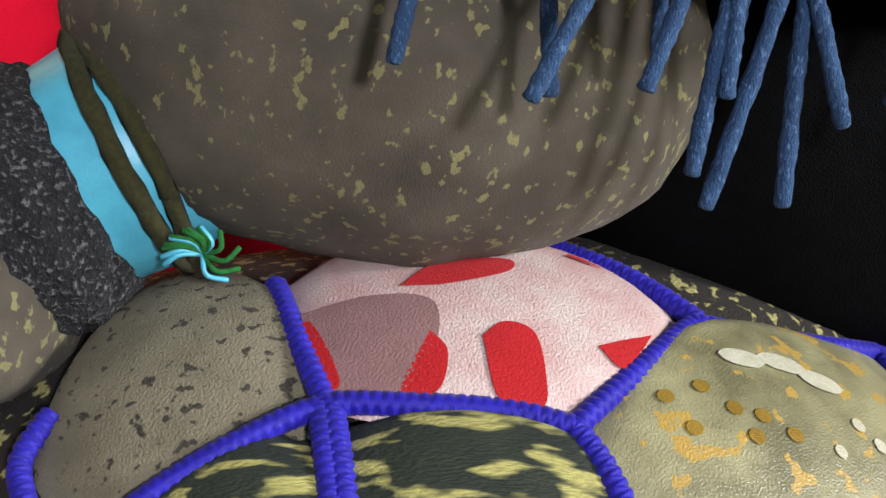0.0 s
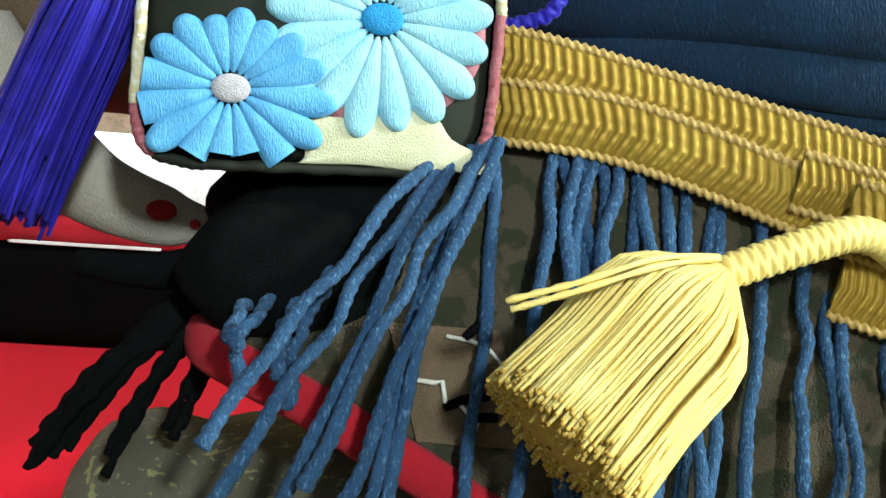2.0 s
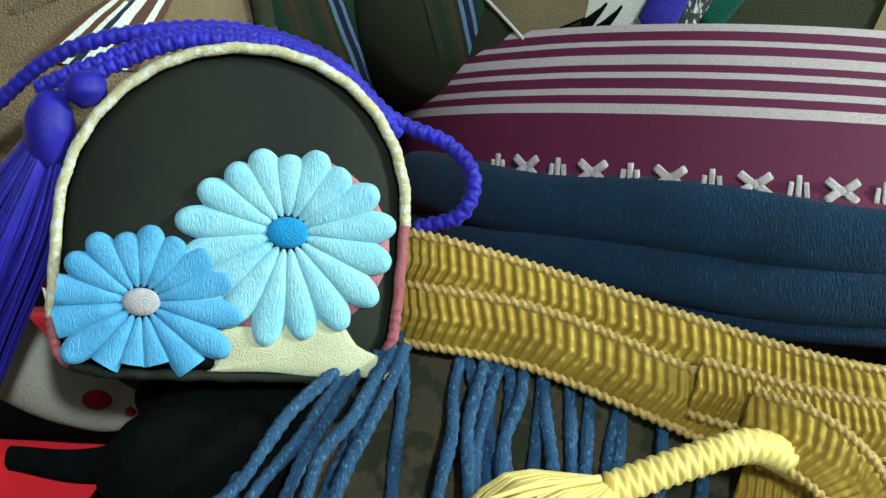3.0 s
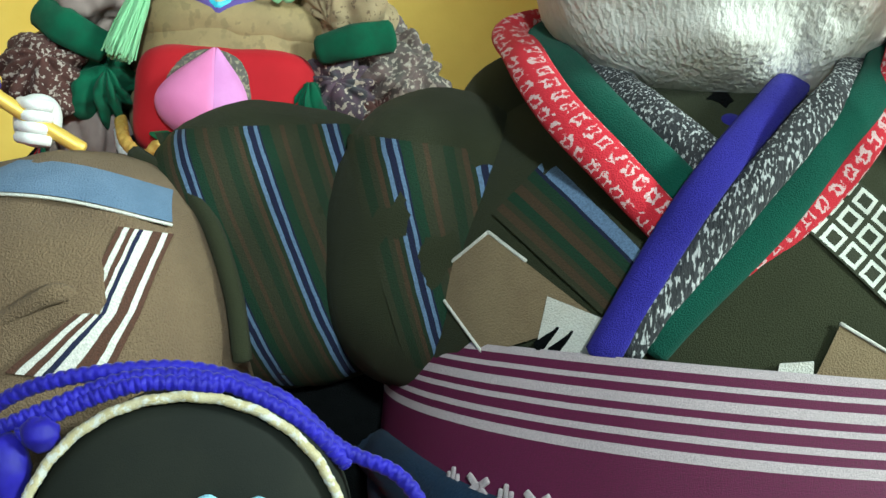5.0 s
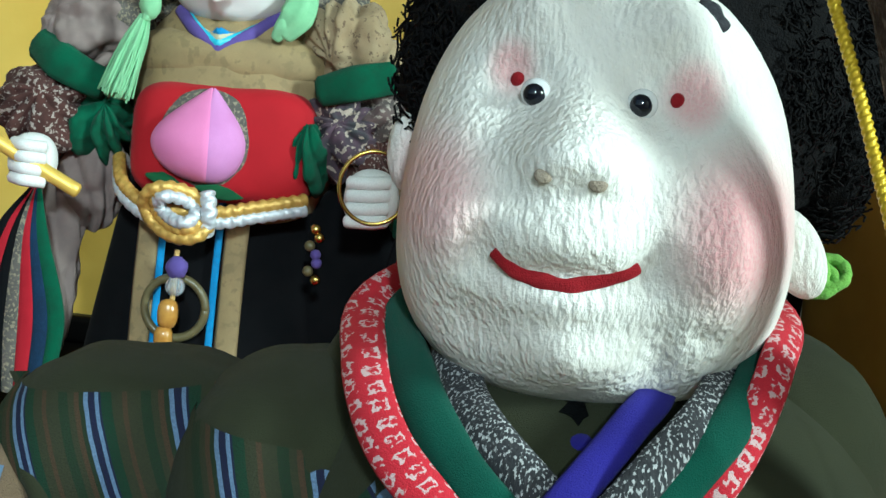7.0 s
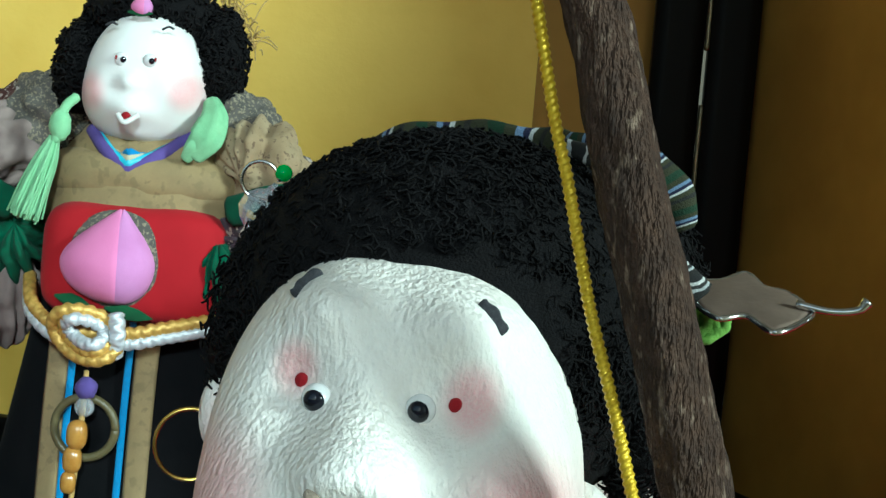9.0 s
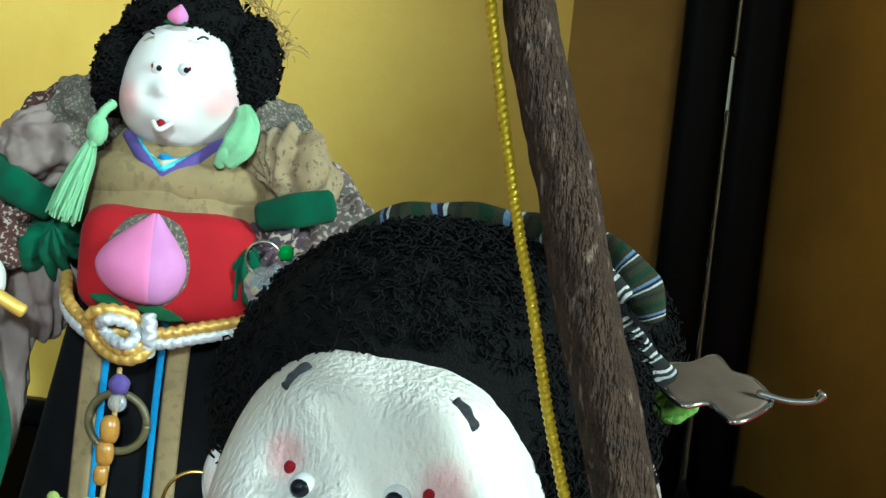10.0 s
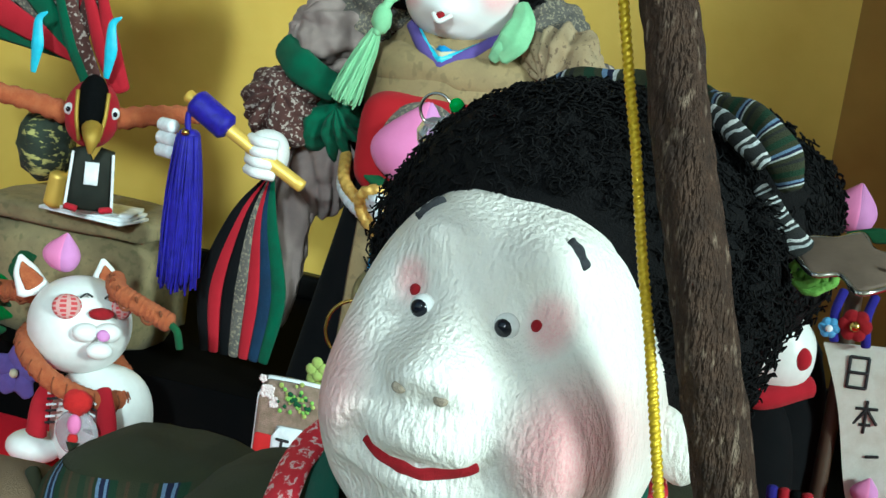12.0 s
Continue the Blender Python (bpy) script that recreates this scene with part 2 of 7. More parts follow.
M["yarn_blue"] = cloth("slate_blue_yarn", (0.035, 0.085, 0.185), (0.022, 0.055, 0.13), 120, 2400, 0.9, 0.7, 0.0006, (1, 1, 0.4), ((0.10, 0.19, 0.34), 1400, 0.56, 0.7))
# Black yarn; also colours the masses that stand for deep shade.
M["yarn_shade_black"] = cloth("black_yarn_and_shade", (0.0025, 0.003, 0.0032), (0.004, 0.0045, 0.005), 200, 2000, sheen=0.0, spec=0.06)
M["cord_blue"] = cloth("royal_blue_silk_cord", (0.024, 0.016, 0.42), (0.016, 0.011, 0.28), 200, 3000, 0.42, 0.25, sheen=0.1)
M["tassel_blue"] = cloth("royal_blue_silk_thread", (0.022, 0.014, 0.34), (0.012, 0.008, 0.20), 150, 3000, 0.45, 0.2)
M["trousers"] = cloth("taupe_brocade", (0.115, 0.102, 0.074), (0.070, 0.062, 0.046), 45, 2200, 0.85, 0.25, 0.0004, (1, 1, 0.75), ((0.24, 0.23, 0.10), 330, 0.61, 0.65))
M["gaiter"] = cloth("black_grey_knit", (0.028, 0.03, 0.032), (0.015, 0.016, 0.018), 300, 700, 0.95, 1.0, 0.0015, spots=((0.22, 0.23, 0.23), 700, 0.55, 0.68))
M["cyan"] = plain("cyan_satin_band", (0.10, 0.52, 0.68), 0.35, c2=(0.08, 0.42, 0.58))
M["cord_olive"] = cloth("olive_twisted_cord", (0.055, 0.055, 0.018), (0.03, 0.032, 0.012), 600, 3000)
M["cord_green"] = cloth("bright_green_cord", (0.02, 0.20, 0.035), (0.015, 0.12, 0.02), 600, 3000)
M["trim_red"] = cloth("crimson_cloth", (0.40, 0.010, 0.024), (0.34, 0.008, 0.020), 50, 2600)
M["skirt"] = cloth("brown_print_cloth", (0.075, 0.058, 0.036), (0.050, 0.042, 0.026), 40, 1800, spots=((0.024, 0.026, 0.014), 150, 0.50, 0.56))
M["felt_red"] = cloth("scarlet_felt", (0.74, 0.005, 0.028), (0.68, 0.004, 0.024), 12, 1500, 1.0, 0.3, sheen=0.0)
M["lacquer"] = plain("black_lacquer", (0.003, 0.003, 0.0033), 0.42, relief=0, c2=(0.004, 0.0036, 0.0036), scale=20, spec=0.10)
M["velvet"] = cloth("black_satin", (0.010, 0.012, 0.009), (0.018, 0.020, 0.014), 30, 3000, 0.75, 0.1, sheen=0.0)
M["brocade"] = cloth("cream_gold_brocade", (0.58, 0.52, 0.34), (0.50, 0.42, 0.22), 400, 2200, 0.55, 0.4, spots=((0.66, 0.66, 0.62), 500, 0.5, 0.6))
M["brocade_red"] = cloth("rose_gold_brocade", (0.30, 0.07, 0.09), (0.36, 0.14, 0.16), 400, 2200, 0.55, 0.4)
M["petal_light"] = cloth("pale_blue_embroidery", (0.36, 0.62, 0.74), (0.26, 0.52, 0.70), 120, 2600, 0.5, 0.4, stretch=(1, 1, 0.3))
M["petal_blue"] = cloth("sky_blue_embroidery", (0.14, 0.38, 0.68), (0.10, 0.30, 0.58), 120, 2600, 0.5, 0.4, stretch=(1, 1, 0.3))
M["petal_core"] = cloth("azure_embroidery", (0.05, 0.30, 0.66), (0.04, 0.24, 0.55), 300, 2600, 0.5)
M["petal_silver"] = cloth("silver_embroidery", (0.55, 0.50, 0.54), (0.42, 0.38, 0.42), 500, 2600, 0.4)
M["petal_cream"] = cloth("cream_embroidery", (0.62, 0.60, 0.42), (0.55, 0.52, 0.34), 150, 2600, 0.5, 0.4)
M["pink_edge"] = cloth("pink_embroidery_edge", (0.48, 0.20, 0.24), (0.42, 0.16, 0.2), 300, 2600)
M["pink_a"] = cloth("pink_peach_silk", (0.74, 0.24, 0.50), (0.68, 0.20, 0.44), 25, 2600, 0.75, 0.2)
M["pink_b"] = cloth("mauve_peach_silk", (0.62, 0.27, 0.58), (0.55, 0.22, 0.50), 25, 2600, 0.75, 0.2)
M["leaf_green"] = cloth("green_leaf_cloth", (0.02, 0.10, 0.035), (0.015, 0.07, 0.028), 60, 2600)
M["red_apron"] = cloth("crimson_apron_silk", (0.40, 0.007, 0.016), (0.34, 0.006, 0.013), 20, 2600, 0.8, 0.2)
M["obi_gold"] = cloth("gold_brocade_sash", (0.34, 0.25, 0.12), (0.27, 0.20, 0.10), 35, 1800, 0.6, 0.4, spots=((0.24, 0.18, 0.09), 120, 0.55, 0.62))
M["hakama"] = cloth("black_pleated_silk", (0.0045, 0.005, 0.006), (0.007, 0.007, 0.008), 40, 1800, 0.85, 0.3, sheen=0.02, spec=0.06)
M["patch_grey"] = cloth("grey_printed_silk", (0.14, 0.125, 0.11), (0.09, 0.085, 0.075), 70, 1800, spots=((0.30, 0.26, 0.18), 420, 0.54, 0.60))
M["patch_brown"] = cloth("brown_crepe_patch", (0.15, 0.105, 0.065), (0.10, 0.070, 0.042), 120, 1900)
M["patch_mauve"] = cloth("mauve_grey_silk", (0.28, 0.22, 0.20), (0.22, 0.17, 0.16), 40, 1800, 0.85)
M["patch_cream"] = cloth("cream_printed_silk", (0.42, 0.33, 0.20), (0.34, 0.25, 0.14), 40, 1800, spots=((0.16, 0.11, 0.07), 260, 0.60, 0.66))
M["patch_wine"] = cloth("wine_printed_silk", (0.085, 0.035, 0.030), (0.06, 0.028, 0.024), 60, 1800, spots=((0.42, 0.36, 0.32), 280, 0.57, 0.61))
M["patch_multi"] = cloth("floral_printed_silk", (0.17, 0.12, 0.115), (0.09, 0.09, 0.08), 60, 1800, spots=((0.46, 0.40, 0.34), 250, 0.54, 0.60))
M["patch_floral"] = cloth("dark_floral_silk", (0.10, 0.06, 0.085), (0.05, 0.055, 0.06), 90, 1800, spots=((0.50, 0.42, 0.34), 200, 0.57, 0.61))
M["frill_green"] = cloth("green_frill_silk", (0.012, 0.105, 0.05), (0.010, 0.07, 0.035), 60, 2200)
M["rope_gold"] = plain("gold_cord", (0.62, 0.40, 0.10), 0.38, 0.35, (0.50, 0.30, 0.06), 300)
M["rope_silver"] = plain("silver_cord", (0.62, 0.64, 0.66), 0.38, 0.3, (0.52, 0.54, 0.58), 300)
M["tassel_mint"] = cloth("mint_green_thread", (0.34, 0.66, 0.36), (0.28, 0.58, 0.30), 80, 2600, 0.6)
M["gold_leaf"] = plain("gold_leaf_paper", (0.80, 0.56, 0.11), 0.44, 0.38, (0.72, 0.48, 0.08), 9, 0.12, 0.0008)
# Darker copy of gold_leaf: the shade on turned panels put into the colour.
M["gold_shaded"] = plain("shaded_gold_paper", (0.42, 0.25, 0.055), 0.42, 0.50, (0.33, 0.19, 0.042), 9, 0.12, 0.0008)
M["brass_bar"] = plain("brass_fitting", (0.34, 0.28, 0.17), 0.40, 0.8)
M["bark"] = cloth("brown_bark", (0.085, 0.050, 0.034), (0.045, 0.028, 0.021), 160, 900, 0.85, 1.0, 0.0018, (1, 1, 0.3), ((0.26, 0.19, 0.14), 420, 0.60, 0.70), sheen=0.0)
M["gold_cord"] = plain("yellow_gold_cord", (0.85, 0.60, 0.03), 0.30, 0.4, (0.62, 0.40, 0.01), 900)
M["scarf"] = striped("olive_blue_scarf", [(0.0, OLIVE), (0.2, GREEN), (0.4, OLIVE), (0.55, SKYB), (0.64, NAVY), (0.72, (0.6, 0.62, 0.62)), (0.78, OLIVE), (0.9, (0.02, 0.02, 0.02))], 5.0, 0, 0.05)
M["scarf_bw"] = striped("black_white_scarf_end", [(0.0, (0.02, 0.02, 0.022)), (0.25, (0.7, 0.7, 0.7)), (0.4, (0.03, 0.03, 0.03)), (0.6, (0.55, 0.58, 0.6)), (0.75, (0.02, 0.02, 0.02))], 5.0, 0, 0.3)
M["bronze"] = plain("bronze_leaf_metal", (0.24, 0.18, 0.14), 0.62, 0.35, (0.19, 0.14, 0.11), 60)
M["silver"] = plain("bright_silver", (0.75, 0.75, 0.76), 0.15, 1.0, relief=0)
M["brass_wire"] = plain("brass_wire", (0.66, 0.46, 0.12), 0.25, 1.0, relief=0)
M["crystal"] = plain("clear_crystal", (0.92, 0.96, 1.0), 0.03, transmission=0.75, relief=0)
M["bead_green"] = plain("green_glass_bead", (0.01, 0.35, 0.05), 0.05, relief=0, coat=0.5)
M["crochet"] = cloth("lime_crochet_yarn", (0.28, 0.55, 0.10), (0.22, 0.45, 0.08), 200, 1800)
M["crochet_pale"] = cloth("pale_lime_crochet", (0.42, 0.52, 0.14), (0.34, 0.43, 0.10), 200, 1800)
M["cat"] = plain("white_glazed_paper", (0.76, 0.77, 0.75), 0.4, c2=(0.72, 0.72, 0.70), relief=0.1)
M["coral"] = cloth("coral_crepe", (0.50, 0.15, 0.055), (0.42, 0.10, 0.035), 120, 900, 0.85, 0.9, 0.0012)
M["coral_dark"] = cloth("dark_coral_thread", (0.24, 0.055, 0.02), (0.16, 0.06, 0.025), 200, 1500)
M["bead_red"] = cloth("scarlet_cloth", (0.55, 0.02, 0.02), (0.45, 0.015, 0.018), 300, 1800)
M["check_red"] = ringed("red_check_cloth", (0.62, 0.35, 0.33), (0.50, 0.05, 0.06), 8, 8, 0.0, 0.30)
M["purple"] = cloth("violet_cloth", (0.13, 0.09, 0.34), (0.10, 0.07, 0.27), 60, 2000)
M["box_wood"] = cloth("khaki_brocade_box", (0.25, 0.20, 0.10), (0.20, 0.16, 0.085), 60, 1500, spots=((0.16, 0.14, 0.07), 140, 0.55, 0.64))
M["paper"] = plain("white_card", (0.80, 0.82, 0.84), 0.8, relief=0.05)
M["ink"] = plain("black_ink", (0.012, 0.012, 0.014), 0.7, relief=0)
M["petal_white"] = plain("pale_pink_print", (0.72, 0.62, 0.60), 0.8, relief=0)
M["ribbon_pink"] = cloth("pink_brick_card", (0.20, 0.15, 0.10), (0.32, 0.22, 0.17), 150, 900)
M["amber"] = plain("amber_bead", (0.45, 0.24, 0.05), 0.2, c2=(0.36, 0.17, 0.03), coat=0.4)
M["ring_horn"] = plain("olive_horn_ring", (0.13, 0.11, 0.05), 0.35)
M["turtle_a"] = cloth("speckled_olive_brocade", (0.25, 0.23, 0.15), (0.17, 0.155, 0.10), 60, 1600, 0.7, 0.5, spots=((0.035, 0.032, 0.028), 300, 0.60, 0.65))
M["turtle_b"] = cloth("pink_white_brocade", (0.62, 0.40, 0.37), (0.70, 0.60, 0.55), 60, 1600, 0.7, 0.5, stretch=(1, 1, 0.35))
M["turtle_c"] = cloth("dark_green_gold_brocade", (0.030, 0.042, 0.026), (0.02, 0.026, 0.02), 60, 1600, 0.65, 0.5, stretch=(0.25, 1, 1), spots=((0.46, 0.44, 0.14), 210, 0.54, 0.62))
M["turtle_d"] = cloth("olive_flower_brocade", (0.38, 0.37, 0.19), (0.15, 0.145, 0.07), 55, 1600, 0.34, 0.35, spots=((0.52, 0.34, 0.06), 150, 0.60, 0.63), spec=0.6)
M["turtle_e"] = cloth("black_gold_brocade", (0.028, 0.024, 0.018), (0.02, 0.018, 0.014), 60, 1600, 0.65, 0.5, stretch=(1, 1, 0.22), spots=((0.46, 0.43, 0.16), 300, 0.56, 0.64))
M["turtle_red"] = cloth("red_brocade_print", (0.52, 0.015, 0.018), (0.45, 0.012, 0.014), 60, 1600, 0.7, 0.4)
M["silver_thread_glint"] = cloth("silver_thread_and_glint", (0.66, 0.66, 0.50), (0.55, 0.54, 0.38), 300, 2200, 0.4, 0.4)
M["turtle_grey"] = cloth("dusty_rose_brocade", (0.30, 0.17, 0.165), (0.26, 0.15, 0.14), 80, 1600, 0.75, 0.4)
M["plaster"] = plain("grey_plaster", (0.30, 0.27, 0.22), 0.9, c2=(0.26, 0.23, 0.19), scale=6)
M["tatami"] = plain("straw_mat", (0.28, 0.24, 0.13), 0.85, scale=30)
M["wood_dark"] = plain("dark_timber", (0.06, 0.035, 0.02), 0.5, scale=15)
M["pale_crepe"] = cloth("pale_grey_crepe", (0.36, 0.32, 0.29), (0.30, 0.26, 0.23), 80, 1500)
M["teal"] = cloth("teal_ribbon", (0.035, 0.16, 0.17), (0.03, 0.12, 0.13), 60, 2600)


# ---- mesh building ----
def smooth_path(pts, n):
    p = np.array(pts, float)
    if len(p) == 2:
        return p[0] + (p[1] - p[0]) * np.linspace(0, 1, n)[:, None]
    q = np.vstack([2 * p[0] - p[1], p, 2 * p[-1] - p[-2]])
    t = np.linspace(0, len(p) - 1, n)
    i = np.minimum(t.astype(int), len(p) - 2)
    s = (t - i)[:, None]
    a, b, c, d = q[i], q[i + 1], q[i + 2], q[i + 3]
    return 0.5 * (2 * b + (c - a) * s + (2 * a - 5 * b + 4 * c - d) * s**2 + (3 * b - a - 3 * c + d) * s**3)


class Geo:
    """Gathers vertices, faces, their uv and materials for one mesh."""

    def __init__(self):
        self.v, self.f, self.uv, self.mi, self.mats, self.n = [], [], [], [], [], 0

    def slot(self, m):
        if m not in self.mats:
            self.mats.append(m)
        return self.mats.index(m)

    def grid(self, pts, m, closed_v=False, uv=(1.0, 1.0), flip=False):
        """pts: (nu, nv, 3). Faces between neighbours; closed_v joins the last column to the first."""
        nu, nv = pts.shape[:2]
        k, base = self.slot(m), self.n
        self.v.append(pts.reshape(-1, 3))
        self.n += nu * nv
        last = nv if closed_v else nv - 1
        i, j = np.meshgrid(np.arange(nu - 1), np.arange(last), indexing="ij")
        i, j = i.ravel(), j.ravel()
        j2 = (j + 1) % nv
        f = np.stack([i * nv + j, (i + 1) * nv + j, (i + 1) * nv + j2, i * nv + j2], 1) + base
        u0, u1 = i / (nu - 1) * uv[0], (i + 1) / (nu - 1) * uv[0]
        v0, v1 = j / last * uv[1], (j + 1) / last * uv[1]
        w = np.stack([np.stack([u0, v0], 1), np.stack([u1, v0], 1), np.stack([u1, v1], 1), np.stack([u0, v1], 1)], 1)
        if flip:
            f, w = f[:, ::-1], w[:, ::-1]
        self.f.append(f)
        self.uv.append(w)
        self.mi.append(np.full(len(f), k))
        return self

    def tube(self, pts, r, m, n=24, seg=10, flat=1.0, up=(0, -1, 0), wave=None, cap=True, uv=(1.0, 1.0), raw=False):
        """A round or flattened rod along a smoothed path; r one radius or several along it; wave(s, a) swells the surface."""
        p = np.array(pts, float) if raw else smooth_path(pts, n)
        n = len(p)
        rr = np.interp(np.linspace(0, 1, n), np.linspace(0, 1, len(np.atleast_1d(r))), np.atleast_1d(r))
        t = np.gradient(p, axis=0)
        t /= np.linalg.norm(t, axis=1)[:, None] + 1e-12
        side = np.cross(t, np.array(up, float))
        bad = np.linalg.norm(side, axis=1) < 1e-3
        side[bad] = np.cross(t[bad], (0.3, 0.2, 1.0))
        side /= np.linalg.norm(side, axis=1)[:, None]
        top = np.cross(side, t)
        if cap:
            p = np.vstack([p[:1] - t[:1] * rr[0] * 0.35, p[:1] - t[:1] * rr[0] * 0.25, p, p[-1:] + t[-1:] * rr[-1] * 0.25, p[-1:] + t[-1:] * rr[-1] * 0.35])
            rr = np.r_[rr[0] * 0.05, rr[0] * 0.7, rr, rr[-1] * 0.7, rr[-1] * 0.05]
            side, top = np.vstack([side[:1]] * 2 + [side] + [side[-1:]] * 2), np.vstack([top[:1]] * 2 + [top] + [top[-1:]] * 2)
        a = np.arange(seg) / seg * 2 * np.pi
        s = np.r_[0, np.cumsum(np.linalg.norm(np.diff(p, axis=0), axis=1))]
        k = 1.0 if wave is None else wave(s[:, None], a[None, :])
        ring = (np.cos(a)[None, :, None] * side[:, None] + flat * np.sin(a)[None, :, None] * top[:, None]) * (rr[:, None] * k * np.ones((len(p), seg)))[:, :, None]
        return self.grid(p[:, None] + ring, m, True, uv, True)

    def ball(self, c, r, m, nu=16, nv=24, power=2.0, lump=0.0, freq=30.0, turn=None, shape=None):
        """An ellipsoid, squarer with a higher power, with uneven lumps; shape(p) bends the unit points."""
        th = np.linspace(0.0, np.pi, nu)[:, None] * np.ones((1, nv))
        ph = np.arange(nv)[None, :] / nv * 2 * np.pi * np.ones((nu, 1))
        d = np.stack([np.sin(th) * np.cos(ph), np.sin(th) * np.sin(ph), np.cos(th)], -1)
        d /= (np.abs(d) ** power).sum(-1, keepdims=True) ** (1 / power)
        if shape:
            d = shape(d)
        p = d * np.array(r)
        if turn is not None:
            p = p @ np.array(turn.to_3x3()).T
        p = p + np.array(c)
        if lump:
            q = p.reshape(-1, 3)
            k = np.array([noise.noise(Vector(x * freq)) + 0.5 * noise.noise(Vector(x * freq * 2.3)) for x in q]).reshape(nu, nv, 1)
            p = p + (p - np.array(c)) / np.linalg.norm(p - np.array(c) + 1e-9, axis=-1, keepdims=True) * k * lump
        return self.grid(p, m, True, flip=False)

    def box(self, c, s, m, turn=None, soft=0.06):
        """A block with softened edges."""
        return self.ball(c, np.array(s) / 2, m, 13, 16, 14.0, turn=turn)

    def prism(self, outline, y0, y1, m, bulge=0.0, axis=1):
        """A flat plate: an outline of (x, z) points with thickness from y0 to y1."""
        o = np.array(outline, float)
        cen = o.mean(0)
        rows = []
        for k, y in ((0.0, y0 - bulge), (0.5, y0 - bulge * 0.7), (0.92, y0), (1.0, y0 + (y1 - y0) * 0.3), (1.0, y1), (0.0, y1)):
            q = cen + (o - cen) * k
            rows.append(np.stack([q[:, 0], np.full(len(o), y), q[:, 1]], 1))
        return self.grid(np.array(rows), m, True)

    def move(self, m):
        """Turns and shifts everything gathered so far."""
        r, t = np.array(m.to_3x3()), np.array(m.translation)
        self.v = [v @ r.T + t for v in self.v]
        return self

    def mesh(self, name):
        me = bpy.data.meshes.new(name)
        v, f = np.concatenate(self.v), np.concatenate(self.f)
        me.from_pydata(v.tolist(), [], f.tolist())
        lay = me.uv_layers.new(name="UVMap")
        lay.data.foreach_set("uv", np.concatenate(self.uv).reshape(-1, 2).ravel())
        for k in self.mats:
            me.materials.append(M[k])
        me.polygons.foreach_set("material_index", np.concatenate(self.mi))
        me.polygons.foreach_set("use_smooth", np.ones(len(f), bool))
        me.update()
        return me


def thing(name, geo, label, category, group="", kind=""):
    ob = new(name, geo.mesh(name) if geo else None)
    return tagged(ob, label, category, group, kind)


def part(name, geo, parent, label=""):
    ob = new(name, geo.mesh(name))
    ob.parent = parent
    return tagged(ob, label)


def slab(name, lo, hi, m, kind="structure", label="", category=""):
    lo, hi = np.array(lo, float), np.array(hi, float)
    g = Geo()
    x, y, z = np.stack([lo, hi], 1)
    g.v.append(np.array([[a, b, c] for a in x for b in y for c in z]))
    g.n = 8
    f = np.array([[0, 1, 3, 2], [4, 6, 7, 5], [0, 4, 5, 1], [2, 3, 7, 6], [0, 2, 6, 4], [1, 5, 7, 3]])
    g.f.append(f)
    g.uv.append(np.tile(np.array([[0, 0], [1, 0], [1, 1], [0, 1]], float), (6, 1, 1)))
    g.mi.append(np.zeros(6, int))
    g.slot(m)
    me = g.mesh(name)
    me.polygons.foreach_set("use_smooth", np.zeros(6, bool))
    return tagged(new(name, me), label, category, kind=kind)


def braid(k=2600.0, turns=3, depth=0.16):
    """The scaly surface of a plaited cord."""
    return lambda s, a: 1 + depth * 0.8 * np.maximum(np.cos(turns * a + k * s), np.cos(turns * a - k * s + 0.8))


def twist(k=1800.0, n=3, depth=0.12):
    return lambda s, a: 1 + depth * np.cos(n * a + k * s)


def ellipsoid_front(c, r, power=2.0):
    """The y of the near side of an ellipsoid at (x, z)."""
    def y(x, z):
        k = np.abs((x - c[0]) / r[0]) ** power + np.abs((z - c[2]) / r[2]) ** power
        return c[1] - r[1] * np.clip(1 - k, 0.0, 1) ** (1 / power)
    return y


def drape(g, corners, front, m, off=0.0006, nu=14, nv=14, uv=(1, 1), bow=0.0):
    """A piece of cloth with four corners (x, z) laid on a front surface."""
    a, b, c, d = [np.array(p, float) for p in corners]
    u, v = np.meshgrid(np.linspace(0, 1, nu), np.linspace(0, 1, nv), indexing="ij")
    u, v = u[..., None], v[..., None]
    p = (a * (1 - u) + b * u) * (1 - v) + (d * (1 - u) + c * u) * v
    n = np.array([-(b - a)[1], (b - a)[0]])
    n = n / (np.linalg.norm(n) + 1e-9)
    p = p + n * (bow * np.sin(np.pi * u))
    y = front(p[..., 0], p[..., 1]) - off
    return g.grid(np.stack([p[..., 0], y, p[..., 1]], -1), m, uv=uv)

# ---- the room: unseen shell, added to close the scene and shape the light ----
slab("floor", (-3, -2.3, -0.84), (4, 2.6, -0.80), "tatami")
slab("ceiling", (-3, -2.3, 4.0), (4, 2.6, 4.05), "plaster")
slab("wall_north", (-3, 2.5, -0.8), (4, 2.6, 4.0), "plaster")
slab("wall_west", (-3.1, -2.3, -0.8), (-3, 2.6, 4.0), "plaster")
# Unseen east wall pieces, added round the opening for the side lamp.
slab("unseen_wall_east_low", (4, -2.3, -0.8), (4.1, 2.6, 1.30), "plaster")
slab("unseen_wall_east_high", (4, -2.3, 2.30), (4.1, 2.6, 4.0), "plaster")
slab("unseen_wall_east_near", (4, -2.3, 1.30), (4.1, -2.02, 2.30), "plaster")
slab("unseen_wall_east_far", (4, -1.18, 1.30), (4.1, 2.6, 2.30), "plaster")
slab("unseen_wall_south_low", (-3, -2.3, -0.8), (4, -2.2, 0.50), "plaster")
slab("unseen_wall_south_high", (-3, -2.3, 2.90), (4, -2.2, 4.0), "plaster")
